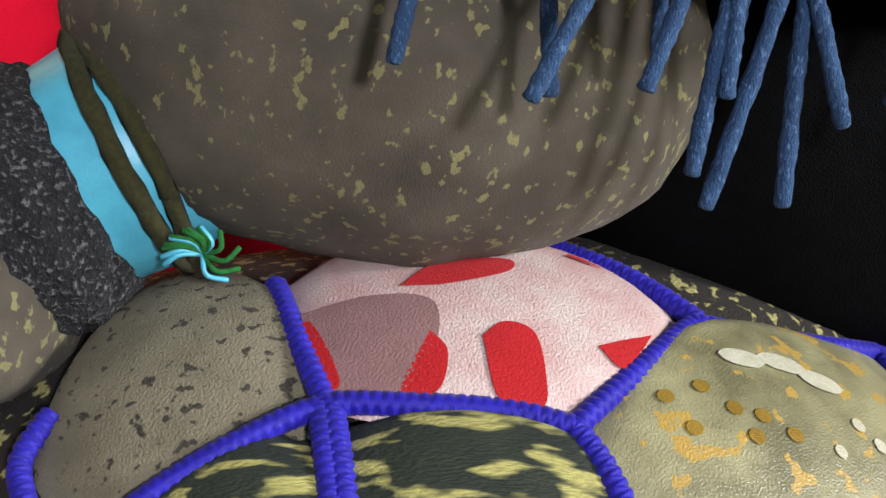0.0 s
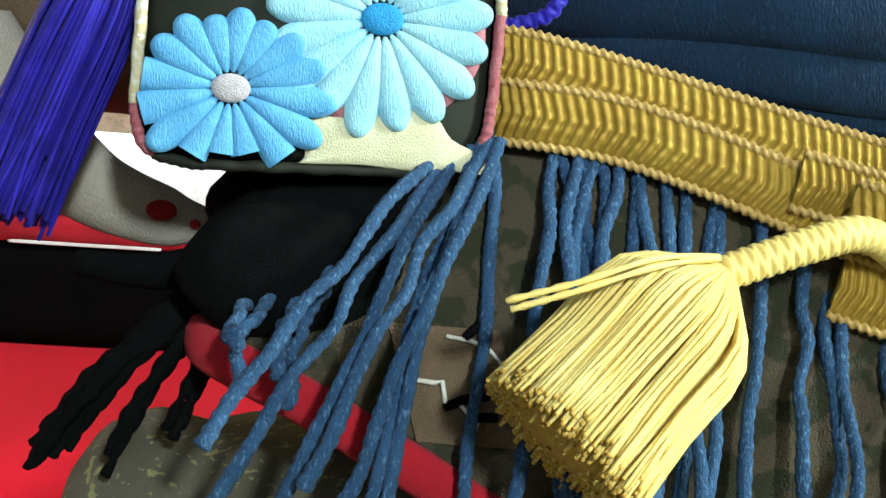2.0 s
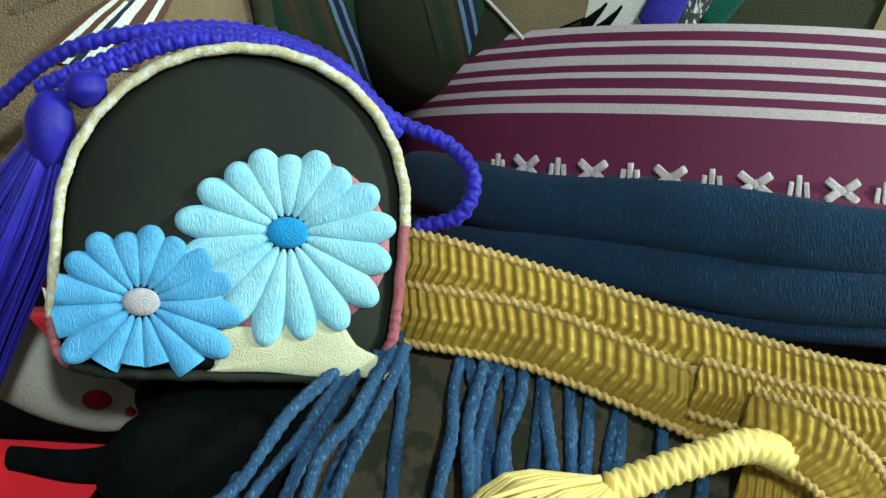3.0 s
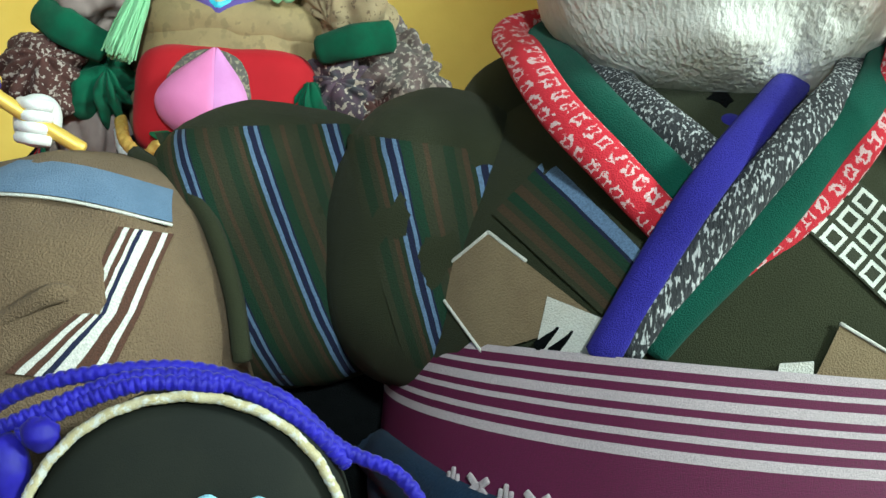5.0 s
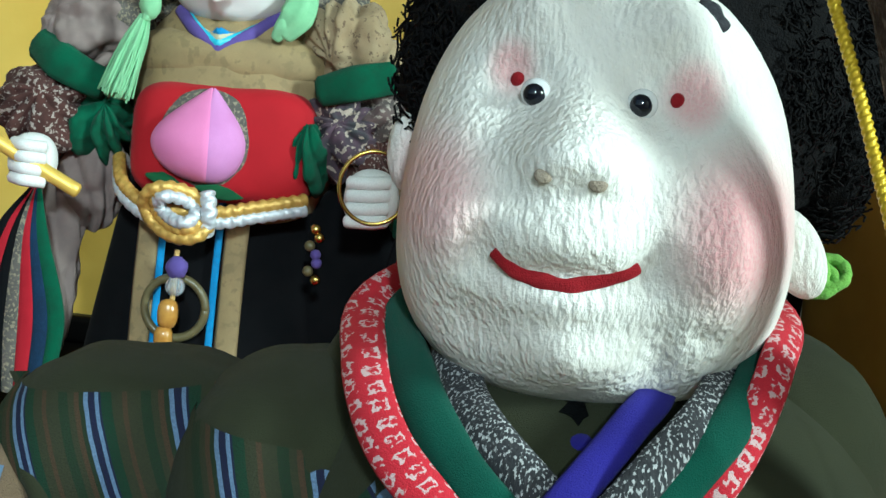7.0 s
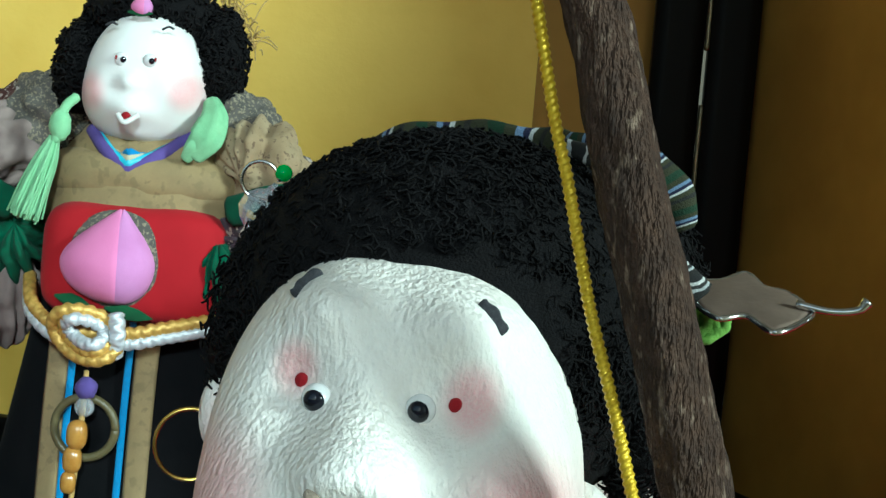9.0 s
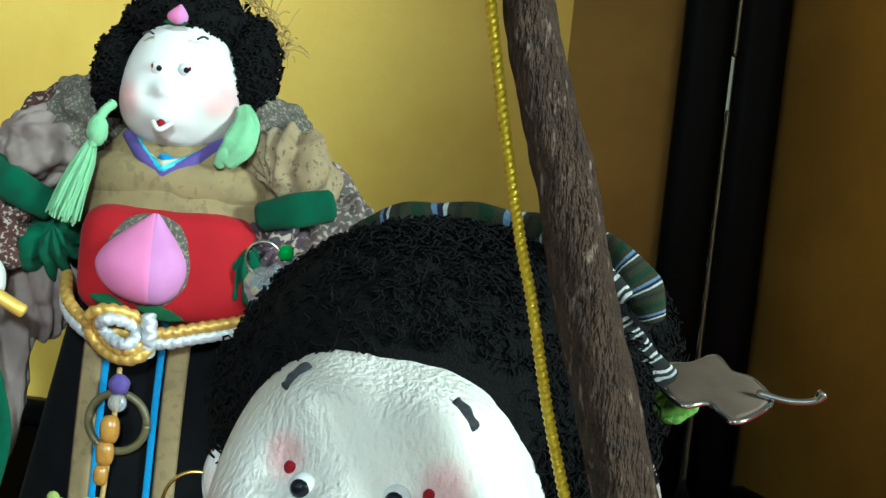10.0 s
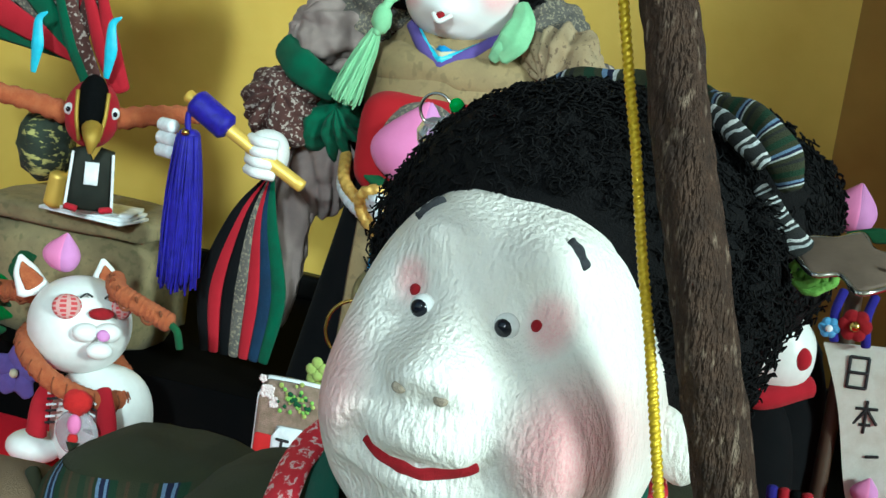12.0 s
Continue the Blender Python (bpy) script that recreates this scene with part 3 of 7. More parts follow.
slab("unseen_wall_south_left", (-3, -2.3, 0.50), (-2.7, -2.2, 2.90), "plaster")
# Unseen wall; its edge is set to limit the sun patch.
slab("unseen_wall_south_right", (0.47, -2.3, 0.50), (4, -2.2, 2.90), "plaster")
# Added window in the south opening, out of view.
win = thing("unseen_window_1", None, "added unseen window opening with dark timber bars", "window", kind="structure")
for bx in (-1.90, -1.05):
    g = Geo().box((bx, -2.25, 1.70), (0.035, 0.05, 2.38), "wood_dark")
    part("unseen_window_bar", g, win)

slab("display_table", (-1.3, -0.02, -0.80), (1.3, 0.28, -0.115), "lacquer", "", "black lacquered display table", "table")
slab("tier_board", (-1.3, 0.285, -0.80), (1.3, 0.875, 0.018), "lacquer", "", "black lacquered display tier", "display tier")
slab("stage_board", (-1.3, 0.880, -0.80), (1.3, 1.9, 0.092), "stage_cloth", "", "black cloth covered upper stage behind the felt", "display tier")
g = Geo()
n = 60
prof = np.array([[0.272, -0.112], [0.276, -0.05], [0.280, 0.018], [0.290, 0.025], [0.40, 0.026], [0.65, 0.026], [0.874, 0.026]])
xs = np.linspace(-1.2, 1.2, n)
pts = np.zeros((n, len(prof), 3))
for i, x in enumerate(xs):
    for j, (yy, zz) in enumerate(prof):
        w = 0.0012 * noise.noise(Vector((x * 6, yy * 9, 2.0)))
        pts[i, j] = (x, yy + (w if j < 3 else 0), zz + w)
g.grid(pts, "felt_red")
thing("felt_cloth", g, "scarlet felt cloth spread over the display tier", "cloth")


# ---- the gold folding screen ----
def screen():
    ob = thing("folding_screen", None, "gold leaf folding screen with black lacquer frame", "folding screen")
    folds = [(-1.45, 1.12), (-1.02, 1.32), (0.118, 1.245), (0.232, 1.275)]
    for k in range(3):
        (x0, y0), (x1, y1) = folds[k], folds[k + 1]
        g = Geo()
        u, v = np.meshgrid(np.linspace(0, 1, 30), np.linspace(0, 1, 30), indexing="ij")
        p = np.stack([x0 + (x1 - x0) * u, y0 + (y1 - y0) * u, 0.115 + 1.1 * v], -1)
        # the last panel takes the shaded copy of the gold
        g.grid(p, "gold_leaf" if k < 2 else "gold_shaded")
        back = p.copy()
        back[..., 1] += 0.02
        g.grid(back, "lacquer", flip=True)
        part("gold_panel", g, ob)
        a = math.atan2(y1 - y0, x1 - x0)
        g = Geo().box(((x0 + x1) / 2, (y0 + y1) / 2 - 0.004, 0.107), (math.hypot(x1 - x0, y1 - y0) + 0.004, 0.026, 0.028), "lacquer", turn=Matrix.Rotation(a, 4, "Z"))
        part("lower_frame", g, ob, "black lacquer lower frame")
    for x, y, w in ((0.2565, 1.272, 0.051), (0.3105, 1.268, 0.049)):
        g = Geo().box((x, y, 0.66), (w, 0.03, 1.13), "lacquer")
        part("frame_post", g, ob, "black lacquer upright")
    for z0, z1 in ((0.553, 0.70), (0.232, 0.4976), (0.115, 0.21)):
        g = Geo().tube([(0.2845, 1.262, z0), (0.2845, 1.262, z1)], 0.0030, "brass_bar", 40, 8, wave=lambda s, a: 1 + 0.06 * np.cos(2600 * s) + 0 * a)
        part("hinge_strip", g, ob, "narrow brass hinge strip")
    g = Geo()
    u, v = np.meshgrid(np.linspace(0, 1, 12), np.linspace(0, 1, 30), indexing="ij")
    g.grid(np.stack([0.335 + 0.265 * u, 1.262 - 0.54 * u, 0.10 + 1.10 * v], -1), "gold_shaded")
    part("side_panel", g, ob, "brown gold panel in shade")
    g = Geo().box((0.4675, 0.992, 0.106), (0.60, 0.03, 0.028), "lacquer", turn=Matrix.Rotation(-1.114, 4, "Z"))
    part("lower_frame", g, ob)


screen()


# ---- the stuffed turtle under the seated doll ----
SC, SR = np.array([-0.02, 0.105, -0.105]), np.array([0.17, 0.125, 0.095])


def shell_z(x, y):
    k = 1 - ((x - SC[0]) / SR[0]) ** 2 - ((y - SC[1]) / SR[1]) ** 2
    return SC[2] + SR[2] * np.sqrt(np.clip(k, 0.0, 1))


def pillow(poly, m, bulge=0.006, lift=0.0, centre=None, span=None):
    """A padded patch: rings from its seam to its middle, raised over the shell."""
    o = smooth_path(list(poly) + [poly[0]], 40)[:-1]
    c = o.mean(0) if centre is None else np.array(centre)
    s = np.abs(o - c).max(0) * 1.05 if span is None else np.array(span)
    rows = []
    for k in np.linspace(1.0, 0.0, 10):
        q = o.mean(0) + (o - o.mean(0)) * k
        d = ((q - c) / s) ** 2
        z = shell_z(q[:, 0], q[:, 1]) + bulge * np.clip(1 - d.sum(1), 0, 1) ** 0.6 + lift
        if k == 1.0:
            z = z - 0.002 * (lift == 0)
        rows.append(np.stack([q[:, 0], q[:, 1], z], 1))
    return Geo().grid(np.array(rows), m, True)


turtle = thing("stuffed_turtle", None, "patchwork stuffed turtle with blue net cord", "stuffed turtle")
part("shell", Geo().ball(SC - (0, 0, 0.004), SR, "turtle_e", 24, 40), turtle)
PATCHES = [
    ([(-0.078, 0.083), (-0.067, 0.040), (-0.104, 0.0285), (-0.128, 0.045), (-0.118, 0.085), (-0.098, 0.105)], "turtle_a"),
    ([(-0.067, 0.039), (-0.013, 0.032), (-0.004, 0.019), (-0.030, -0.005), (-0.064, 0.015)], "turtle_c"),
    ([(-0.013, 0.033), (0.021, 0.071), (0.065, 0.083), (0.083, 0.096), (0.082, 0.077), (0.060, 0.030), (0.008, 0.010)], "turtle_d"),
    ([(0.025, 0.077), (-0.006, 0.108), (0.010, 0.155), (0.080, 0.155), (0.092, 0.115), (0.065, 0.086)], "turtle_e"),
    ([(-0.106, 0.027), (-0.068, 0.038), (-0.066, 0.018), (-0.085, 0.000), (-0.110, 0.008)], "turtle_c"),
]
PATCH_OBJECTS = {}
for poly, m in PATCHES:
    PATCH_OBJECTS[m] = part("patch", pillow(poly, m, 0.008), turtle)
CP, SP = (-0.030, 0.072), (0.056, 0.050)
brocade_patch = part("patch", pillow([(-0.077, 0.083), (-0.066, 0.041), (-0.014, 0.035), (0.020, 0.071), (-0.008, 0.106), (-0.048, 0.112)], "turtle_b", 0.009, 0.0, CP, SP), turtle, "pink and white brocade patch")
for poly, m in (
    ([(-0.0725, 0.066), (-0.055, 0.0675), (-0.0425, 0.0630), (-0.0440, 0.046), (-0.0525, 0.0375), (-0.0660, 0.042)], "turtle_grey"),
    ([(-0.0500, 0.070), (-0.0400, 0.080), (-0.0230, 0.0830), (-0.0240, 0.0760), (-0.0380, 0.0700)], "turtle_red"),
    ([(-0.0325, 0.052), (-0.0270, 0.0565), (-0.0205, 0.0540), (-0.0190, 0.0430), (-0.0205, 0.0355), (-0.0300, 0.0370)], "turtle_red"),
    ([(-0.0440, 0.054), (-0.0405, 0.0480), (-0.0430, 0.0390), (-0.0510, 0.0395)], "turtle_red"),
    ([(-0.073, 0.062), (-0.070, 0.062), (-0.064, 0.045), (-0.067, 0.045)], "turtle_red"),
    ([(-0.0056, 0.0525), (0.0060, 0.0590), (0.0085, 0.0600), (0.0000, 0.0480)], "turtle_red"),
    ([(-0.007, 0.092), (0.002, 0.088), (-0.004, 0.094)], "turtle_red"),
):
    part("applique", pillow(poly, m, 0.009, 0.0005, CP, SP), brocade_patch)
flower_patch = PATCH_OBJECTS["turtle_d"]
D = smooth_path(PATCHES[2][0] + [PATCHES[2][0][0]], 40)[:-1]
DC, DS = D.mean(0), np.abs(D - D.mean(0)).max(0) * 1.05
for x, y in ((0.0085, 0.0420), (0.0175, 0.0455), (0.0245, 0.0410), (0.0312, 0.0405), (0.0286, 0.0352), (0.0385, 0.0378), (0.0140, 0.0350)):
    ring = [(x + 0.0021 * math.cos(b), y + 0.0017 * math.sin(b)) for b in np.linspace(0, 2 * math.pi, 7)[:-1]]
    part("gold_petal", pillow(ring, "gold_braid", 0.008, 0.0005, DC, DS), flower_patch, "gold thread petal")
# Pale thread spots; the large ones put the sheen's highlight into the colour.
for x, y, w in ((0.0300, 0.0565, 0.0060), (0.0405, 0.0582, 0.0065), (0.0500, 0.0560, 0.0060), (0.0569, 0.0465, 0.0018), (0.0619, 0.0435, 0.0018), (0.0498, 0.0375, 0.0016)):
    ring = [(x + w * math.cos(b), y + 0.0028 * min(1, w / 0.003) * math.sin(b)) for b in np.linspace(0, 2 * math.pi, 7)[:-1]]
    part("silver_glint", pillow(ring, "silver_thread_glint", 0.008, 0.0005, DC, DS), flower_patch, "pale silver thread with its glint painted in")
CORDS = [
    [(-0.078, 0.083), (-0.073, 0.060), (-0.067, 0.040)],
    [(-0.106, 0.027), (-0.086, 0.034), (-0.067, 0.0395), (-0.0485, 0.038), (-0.0266, 0.036), (-0.013, 0.033)],
    [(-0.068, 0.039), (-0.0655, 0.019)], [(-0.0655, 0.0385), (-0.0625, 0.019)],
    [(-0.013, 0.0335), (0.0036, 0.0505), (0.021, 0.071)],
    [(-0.008, 0.108), (0.009, 0.093), (0.024, 0.075)],
    [(0.0225, 0.073), (0.042, 0.075), (0.065, 0.084), (0.083, 0.098), (0.088, 0.12)],
    [(-0.013, 0.0325), (-0.008, 0.025), (-0.003, 0.015)],
    [(0.081, 0.095), (0.0805, 0.075)],
    [(-0.126, 0.055), (-0.131, 0.046), (-0.128, 0.035)],
]
for c in CORDS:
    q = smooth_path(c, 150)
    g = Geo().tube(np.column_stack([q, shell_z(q[:, 0], q[:, 1]) + 0.0040]), 0.0026, "cord_blue", 60, 16, wave=braid(2400, 2, 0.16), raw=True)
    part("net_cord", g, turtle, "royal blue plaited cord")

turtle.location = (0.0035, 0, -0.0035)

# ---- the seated doll with the fishing rod: one mesh ----
HC, HR = np.array([0.0638, 0.148, 0.3675]), np.array([0.0500, 0.054, 0.0565])


def bump_at(x, z, cx, cz, sx, sz, h):
    return h * np.exp(-((x - cx) / sx) ** 2 - ((z - cz) / sz) ** 2)


def face_y(x, z):
    wide = HR[0] * (1.0 - 0.12 * (z - HC[2]) / HR[2])
    k = np.abs((x - HC[0]) / wide) ** 2.5 + np.abs((z - HC[2]) / HR[2]) ** 2.5
    y = HC[1] - HR[1] * np.clip(1 - k, 0, 1) ** (1 / 2.5) + 0.16 * (z - 0.355)
    inside = np.clip((1 - k) * 6, 0, 1)
    e = bump_at(x, z, 0.0560, 0.3775, 0.0120, 0.0095, 0.0150) + bump_at(x, z, 0.0470, 0.3735, 0.006, 0.006, 0.0050) + bump_at(x, z, 0.0650, 0.3730, 0.006, 0.006, 0.0050)
    e += bump_at(x, z, 0.0560, 0.3575, 0.020, 0.0100, 0.0105) + bump_at(x, z, 0.0565, 0.3415, 0.015, 0.0045, 0.0040)
    e += bump_at(x, z, 0.0250, 0.3600, 0.014, 0.018, 0.0110) + bump_at(x, z, 0.0950, 0.3580, 0.015, 0.020, 0.0125)
    e += bump_at(x, z, 0.0600, 0.3275, 0.013, 0.0085, 0.0085) - bump_at(x, z, 0.0425, 0.3900, 0.011, 0.010, 0.0090) - bump_at(x, z, 0.0730, 0.3890, 0.011, 0.010, 0.0090)
    e += bump_at(x, z, 0.044, 0.4130, 0.014, 0.008, 0.0090) + bump_at(x, z, 0.080, 0.4110, 0.014, 0.009, 0.0090) - bump_at(x, z, 0.062, 0.402, 0.010, 0.012, 0.002)
    e -= bump_at(x, z, 0.0565, 0.3485, 0.018, 0.0030, 0.0026) + bump_at(x, z, 0.0360, 0.3530, 0.005, 0.007, 0.0045) + bump_at(x, z, 0.0755, 0.3525, 0.005, 0.007, 0.0045)
    e -= bump_at(x, z, 0.0895, 0.3360, 0.0028, 0.0028, 0.0030) + bump_at(x, z, 0.0345, 0.3350, 0.007, 0.007, 0.0035) + bump_at(x, z, 0.0790, 0.3290, 0.005, 0.008, 0.0040)
    return y - e * inside


def face_shape(g):
    nu, nv = 90, 120
    th = np.linspace(0.0, np.pi, nu)[:, None] * np.ones((1, nv))
    ph = np.arange(nv)[None, :] / nv * 2 * np.pi * np.ones((nu, 1))
    d = np.stack([np.sin(th) * np.cos(ph), np.sin(th) * np.sin(ph), np.cos(th)], -1)
    d /= (np.abs(d) ** 2.5).sum(-1, keepdims=True) ** (1 / 2.5)
    z = HC[2] + HR[2] * d[..., 2]
    x = HC[0] + HR[0] * (1.0 - 0.12 * d[..., 2]) * d[..., 0]
    y = HC[1] + HR[1] * d[..., 1] + 0.16 * (z - 0.355)
    front = d[..., 1] < 0
    y = np.where(front, face_y(x, z), y)
    p = np.stack([x, y, z], -1)
    w = np.array([noise.noise(Vector((q[0] * 160, q[1] * 160, q[2] * 420))) for q in p.reshape(-1, 3)]).reshape(nu, nv)
    p[..., 1] -= 0.0004 * w
    g.grid(p, "face", True)


def on_face(x, z, off=0.0):
    return (x, float(face_y(np.array(x), np.array(z))) - off, z)


def curls(g, c, r, count, m, low=-0.2, length=0.006, thick=0.0007, seed=3, keep=None):
    """Short curled threads standing on an ellipsoid."""
    rng = np.random.default_rng(seed)
    made = 0
    while made < count:
        d = rng.normal(size=3)
        d /= np.linalg.norm(d)
        p = np.array(c) + d * np.array(r) * 0.985
        if d[2] < low or (keep and not keep(p, d)):
            continue
        a, b = np.cross(d, rng.normal(size=3)), None
        a /= np.linalg.norm(a)
        b = np.cross(d, a)
        t = np.linspace(0, 1, 7)
        w = rng.uniform(0.8, 1.6) * 2 * np.pi
        rad = length * rng.uniform(0.25, 0.45)
        q = p + d * (length * t)[:, None] * rng.uniform(0.3, 0.8) + (a * np.cos(w * t)[:, None] + b * np.sin(w * t)[:, None]) * rad
        g.tube(q, thick, m, seg=4, raw=True, cap=False)
        made += 1


TC, TR = (0.066, 0.166, 0.256), (0.090, 0.088, 0.072)
torso_front = ellipsoid_front(TC, TR, 2.2)


def waist(phi, z, out=0.0):
    """A point on the doll's waist, at an angle from its front."""
    return np.stack([0.085 + (0.104 + out) * np.sin(phi), 0.165 - (0.115 + out) * np.cos(phi), z + 0 * phi], -1)


def collar(g, pts, w, m, uv=(1, 1)):
    g.tube(pts, [w * 0.8, w, w, w * 0.95], m, 40, 14, flat=0.42, up=(0.0, -1, 0.25), uv=uv)


def build_doll():
    g = Geo()
    face_shape(g)
    for x, z, s in ((0.0458, 0.3888, -1), (0.0708, 0.3884, -1)):
        p = np.array(on_face(x, z, 0.0012))
        g.ball(p, (0.0037, 0.0032, 0.0037), "eyeball", 14, 18)
        g.ball(p + (s * 0.0003, -0.0016, -0.0002), (0.0028, 0.0021, 0.0028), "pupil", 14, 18)
    for x, z in ((0.0412, 0.3918), (0.0790, 0.3899)):
        g.ball(on_face(x, z, 0.0004), (0.0017, 0.0010, 0.0019), "lips", 10, 12)
    mouth = [on_face(x, z, 0.0005) for x, z in ((0.0396, 0.3524), (0.0425, 0.3500), (0.0461, 0.3481), (0.0515, 0.3467), (0.0567, 0.3461), (0.0605, 0.3470), (0.0643, 0.3484), (0.0690, 0.3500), (0.0722, 0.3519))]
    g.tube(mouth, [0.0015, 0.0019, 0.0020, 0.0018, 0.0020, 0.0018, 0.0016], "lips", 60, 12, flat=0.38, wave=lambda s, a: 1 + 0.06 * np.cos(900 * s))
    for x, z in ((0.0490, 0.3710), (0.0612, 0.3700)):
        g.ball(on_face(x, z, 0.0000), (0.0022, 0.0008, 0.0018), "nostril", 10, 12)
    for x0, z0, x1, z1 in ((0.0375, 0.4115, 0.0425, 0.4165), (0.0830, 0.4135, 0.0885, 0.4075)):
        g.tube([on_face(x0, z0, 0.0002), on_face((x0 + x1) / 2, (z0 + z1) / 2 + 0.001, 0.0004), on_face(x1, z1, 0.0002)], 0.0021, "brow", 40, 12, flat=0.3, wave=lambda s, a: 1 + 0.10 * np.cos(1500 * s) + 0.05 * np.cos(3 * a))
    g.ball((0.1175, 0.150, 0.3530), (0.0075, 0.006, 0.013), "face", 14, 16, turn=Matrix.Rotation(-0.5, 4, "Y"))
    g.ball((0.0130, 0.172, 0.370), (0.007, 0.006, 0.012), "face", 14, 16)
    hair_c, hair_r = (0.0745, 0.188, 0.3975), (0.0630, 0.060, 0.0540)
    g.ball(hair_c, hair_r, "hair", 60, 84, 2.2, 0.0022, 260)
    g.ball((0.110, 0.236, 0.4060), (0.042, 0.045, 0.043), "hair", 40, 50, 2.1, 0.0022, 260)
    curls(g, (0.110, 0.236, 0.4060), (0.0425, 0.0455, 0.0435), 900, "hair", -0.8, 0.006, 0.00034, 9, lambda p, d: d[0] > -0.2)
    g.ball((0.072, 0.193, 0.404), (0.058, 0.056, 0.040), "hair", 30, 40, 2.2, 0.003, 140)
    g.ball((0.0215, 0.174, 0.394), (0.013, 0.014, 0.026), "hair", 20, 20, 2.0, 0.003, 160)
    g.ball((0.128, 0.170, 0.392), (0.012, 0.016, 0.034), "hair", 20, 20, 2.0, 0.003, 160)
    curls(g, hair_c, (0.0640, 0.061, 0.0550), 5200, "hair", -0.5, 0.0060, 0.00034, 3, lambda p, d: d[1] < 0.45 and p[1] > 0.136)
    curls(g, (0.072, 0.193, 0.404), (0.059, 0.057, 0.041), 2200, "hair", -0.1, 0.0058, 0.00034, 4, lambda p, d: p[1] > 0.134 and d[1] < 0.4)
    curls(g, (0.128, 0.170, 0.392), (0.0125, 0.0165, 0.0345), 700, "hair", -1, 0.0055, 0.00034, 6)
    curls(g, (0.0215, 0.174, 0.394), (0.0132, 0.0142, 0.0265), 420, "hair", -1, 0.0055, 0.00034, 5)
    # robe, sleeves and collars
    g.ball(TC, TR, "robe", 50, 60, 2.2, 0.0010, 30)
    g.ball((0.120, 0.185, 0.288), (0.036, 0.050, 0.040), "robe", 30, 36, 2.2, 0.0015, 40)
    g.ball((0.022, 0.175, 0.288), (0.034, 0.052, 0.041), "robe", 30, 36, 2.2, 0.0015, 40)
    s1c, s1r = (-0.058, 0.176, 0.264), (0.044, 0.046, 0.043)
    s2c, s2r = (-0.008, 0.162, 0.269), (0.036, 0.054, 0.044)
    for c, r in ((s1c, s1r), (s2c, s2r)):
        g.ball(c, r, "robe", 40, 46, 2.6, 0.002, 40)
    f1, f2 = ellipsoid_front(s1c, s1r, 2.6), ellipsoid_front(s2c, s2r, 2.6)
    drape(g, [(-0.099, 0.296), (-0.024, 0.3035), (0.008, 0.224), (-0.062, 0.224)], f1, "robe_striped", 0.0006, 60, 40, uv=(3.4, 1))
    drape(g, [(-0.038, 0.299), (0.018, 0.295), (0.026, 0.236), (-0.014, 0.232)], f2, "robe_striped", 0.0006, 50, 40, uv=(2.2, 1))
    drape(g, [(0.0180, 0.2965), (0.0415, 0.2745), (0.0340, 0.2560), (0.0040, 0.2800)], torso_front, "robe_patch", 0.0007, 24, 24)
    drape(g, [(0.0779, 0.2841), (0.0912, 0.2981), (0.1166, 0.2779), (0.1037, 0.2633)], torso_front, "motif", 0.0006, 20, 20)
    drape(g, [(-0.0112, 0.2608), (0.0033, 0.2751), (0.0309, 0.2567), (0.0040, 0.2440)], torso_front, "tan", 0.0014, 12, 12)
    drape(g, [(0.0186, 0.2609), (0.0325, 0.2567), (0.0301, 0.2440), (0.0165, 0.2460)], torso_front, "white_cloth", 0.0022, 10, 10)
    for a, b, w in (((0.0170, 0.2478), (0.0215, 0.2535), 0.0016), ((0.0205, 0.2470), (0.0250, 0.2530), 0.0014)):
        q = np.linspace(a, b, 10)
        g.tube(np.column_stack([q[:, 0] + 0.0010 * np.sin(np.linspace(0, 3, 10)), torso_front(q[:, 0], q[:, 1]) - 0.0024, q[:, 1]]), [w, w * 0.9, w * 0.2], "yarn_shade_black", seg=8, raw=True, flat=0.3)
    drape(g, [(0.0900, 0.2590), (0.1120, 0.2480), (0.1100, 0.2360), (0.0840, 0.2440)], torso_front, "tan", 0.0012, 10, 10)
    drape(g, [(0.0755, 0.2490), (0.0840, 0.2500), (0.0845, 0.2420), (0.0750, 0.2440)], torso_front, "white_cloth", 0.0018, 8, 8)
    for a, b in (((-0.0112, 0.2610), (0.0033, 0.2753)), ((0.0033, 0.2753), (0.0130, 0.2690)), ((-0.0112, 0.2610), (0.0040, 0.2440)), ((0.0900, 0.2595), (0.1120, 0.2485))):
        q = np.linspace(a, b, 10)
        g.tube(np.column_stack([q[:, 0], torso_front(q[:, 0], q[:, 1]) - 0.0014, q[:, 1]]), 0.0005, "white_cloth", seg=6, raw=True)
    # Added black ball that stands for the deep shade between sleeves and sash.
    g.ball((-0.034, 0.205, 0.216), (0.056, 0.045, 0.050), "yarn_shade_black", 20, 26)
    bc, br = (-0.112, 0.152, 0.229), (0.052, 0.054, 0.060)
    g.ball(bc, br, "sleeve", 50, 60, 2.3, 0.0016, 45)
    fb = ellipsoid_front(bc, br, 2.3)
    drape(g, [(-0.150, 0.2745), (-0.082, 0.2715), (-0.0845, 0.2800), (-0.145, 0.2835)], fb, "blue_grey", 0.0010, 24, 8, bow=0.004)
    q = np.column_stack([np.linspace(-0.150, -0.082, 20), 0.2738 - np.linspace(0, 0.003, 20) + 0.004 * np.sin(np.linspace(0, np.pi, 20))])
    g.tube(np.column_stack([q[:, 0], fb(q[:, 0], q[:, 1]) - 0.001, q[:, 1]]), 0.0005, "white_cloth", seg=6, raw=True)
    drape(g, [(-0.0945, 0.2700), (-0.0810, 0.2685), (-0.0860, 0.2480), (-0.1010, 0.2480)], fb, "kasuri", 0.0008, 24, 20)
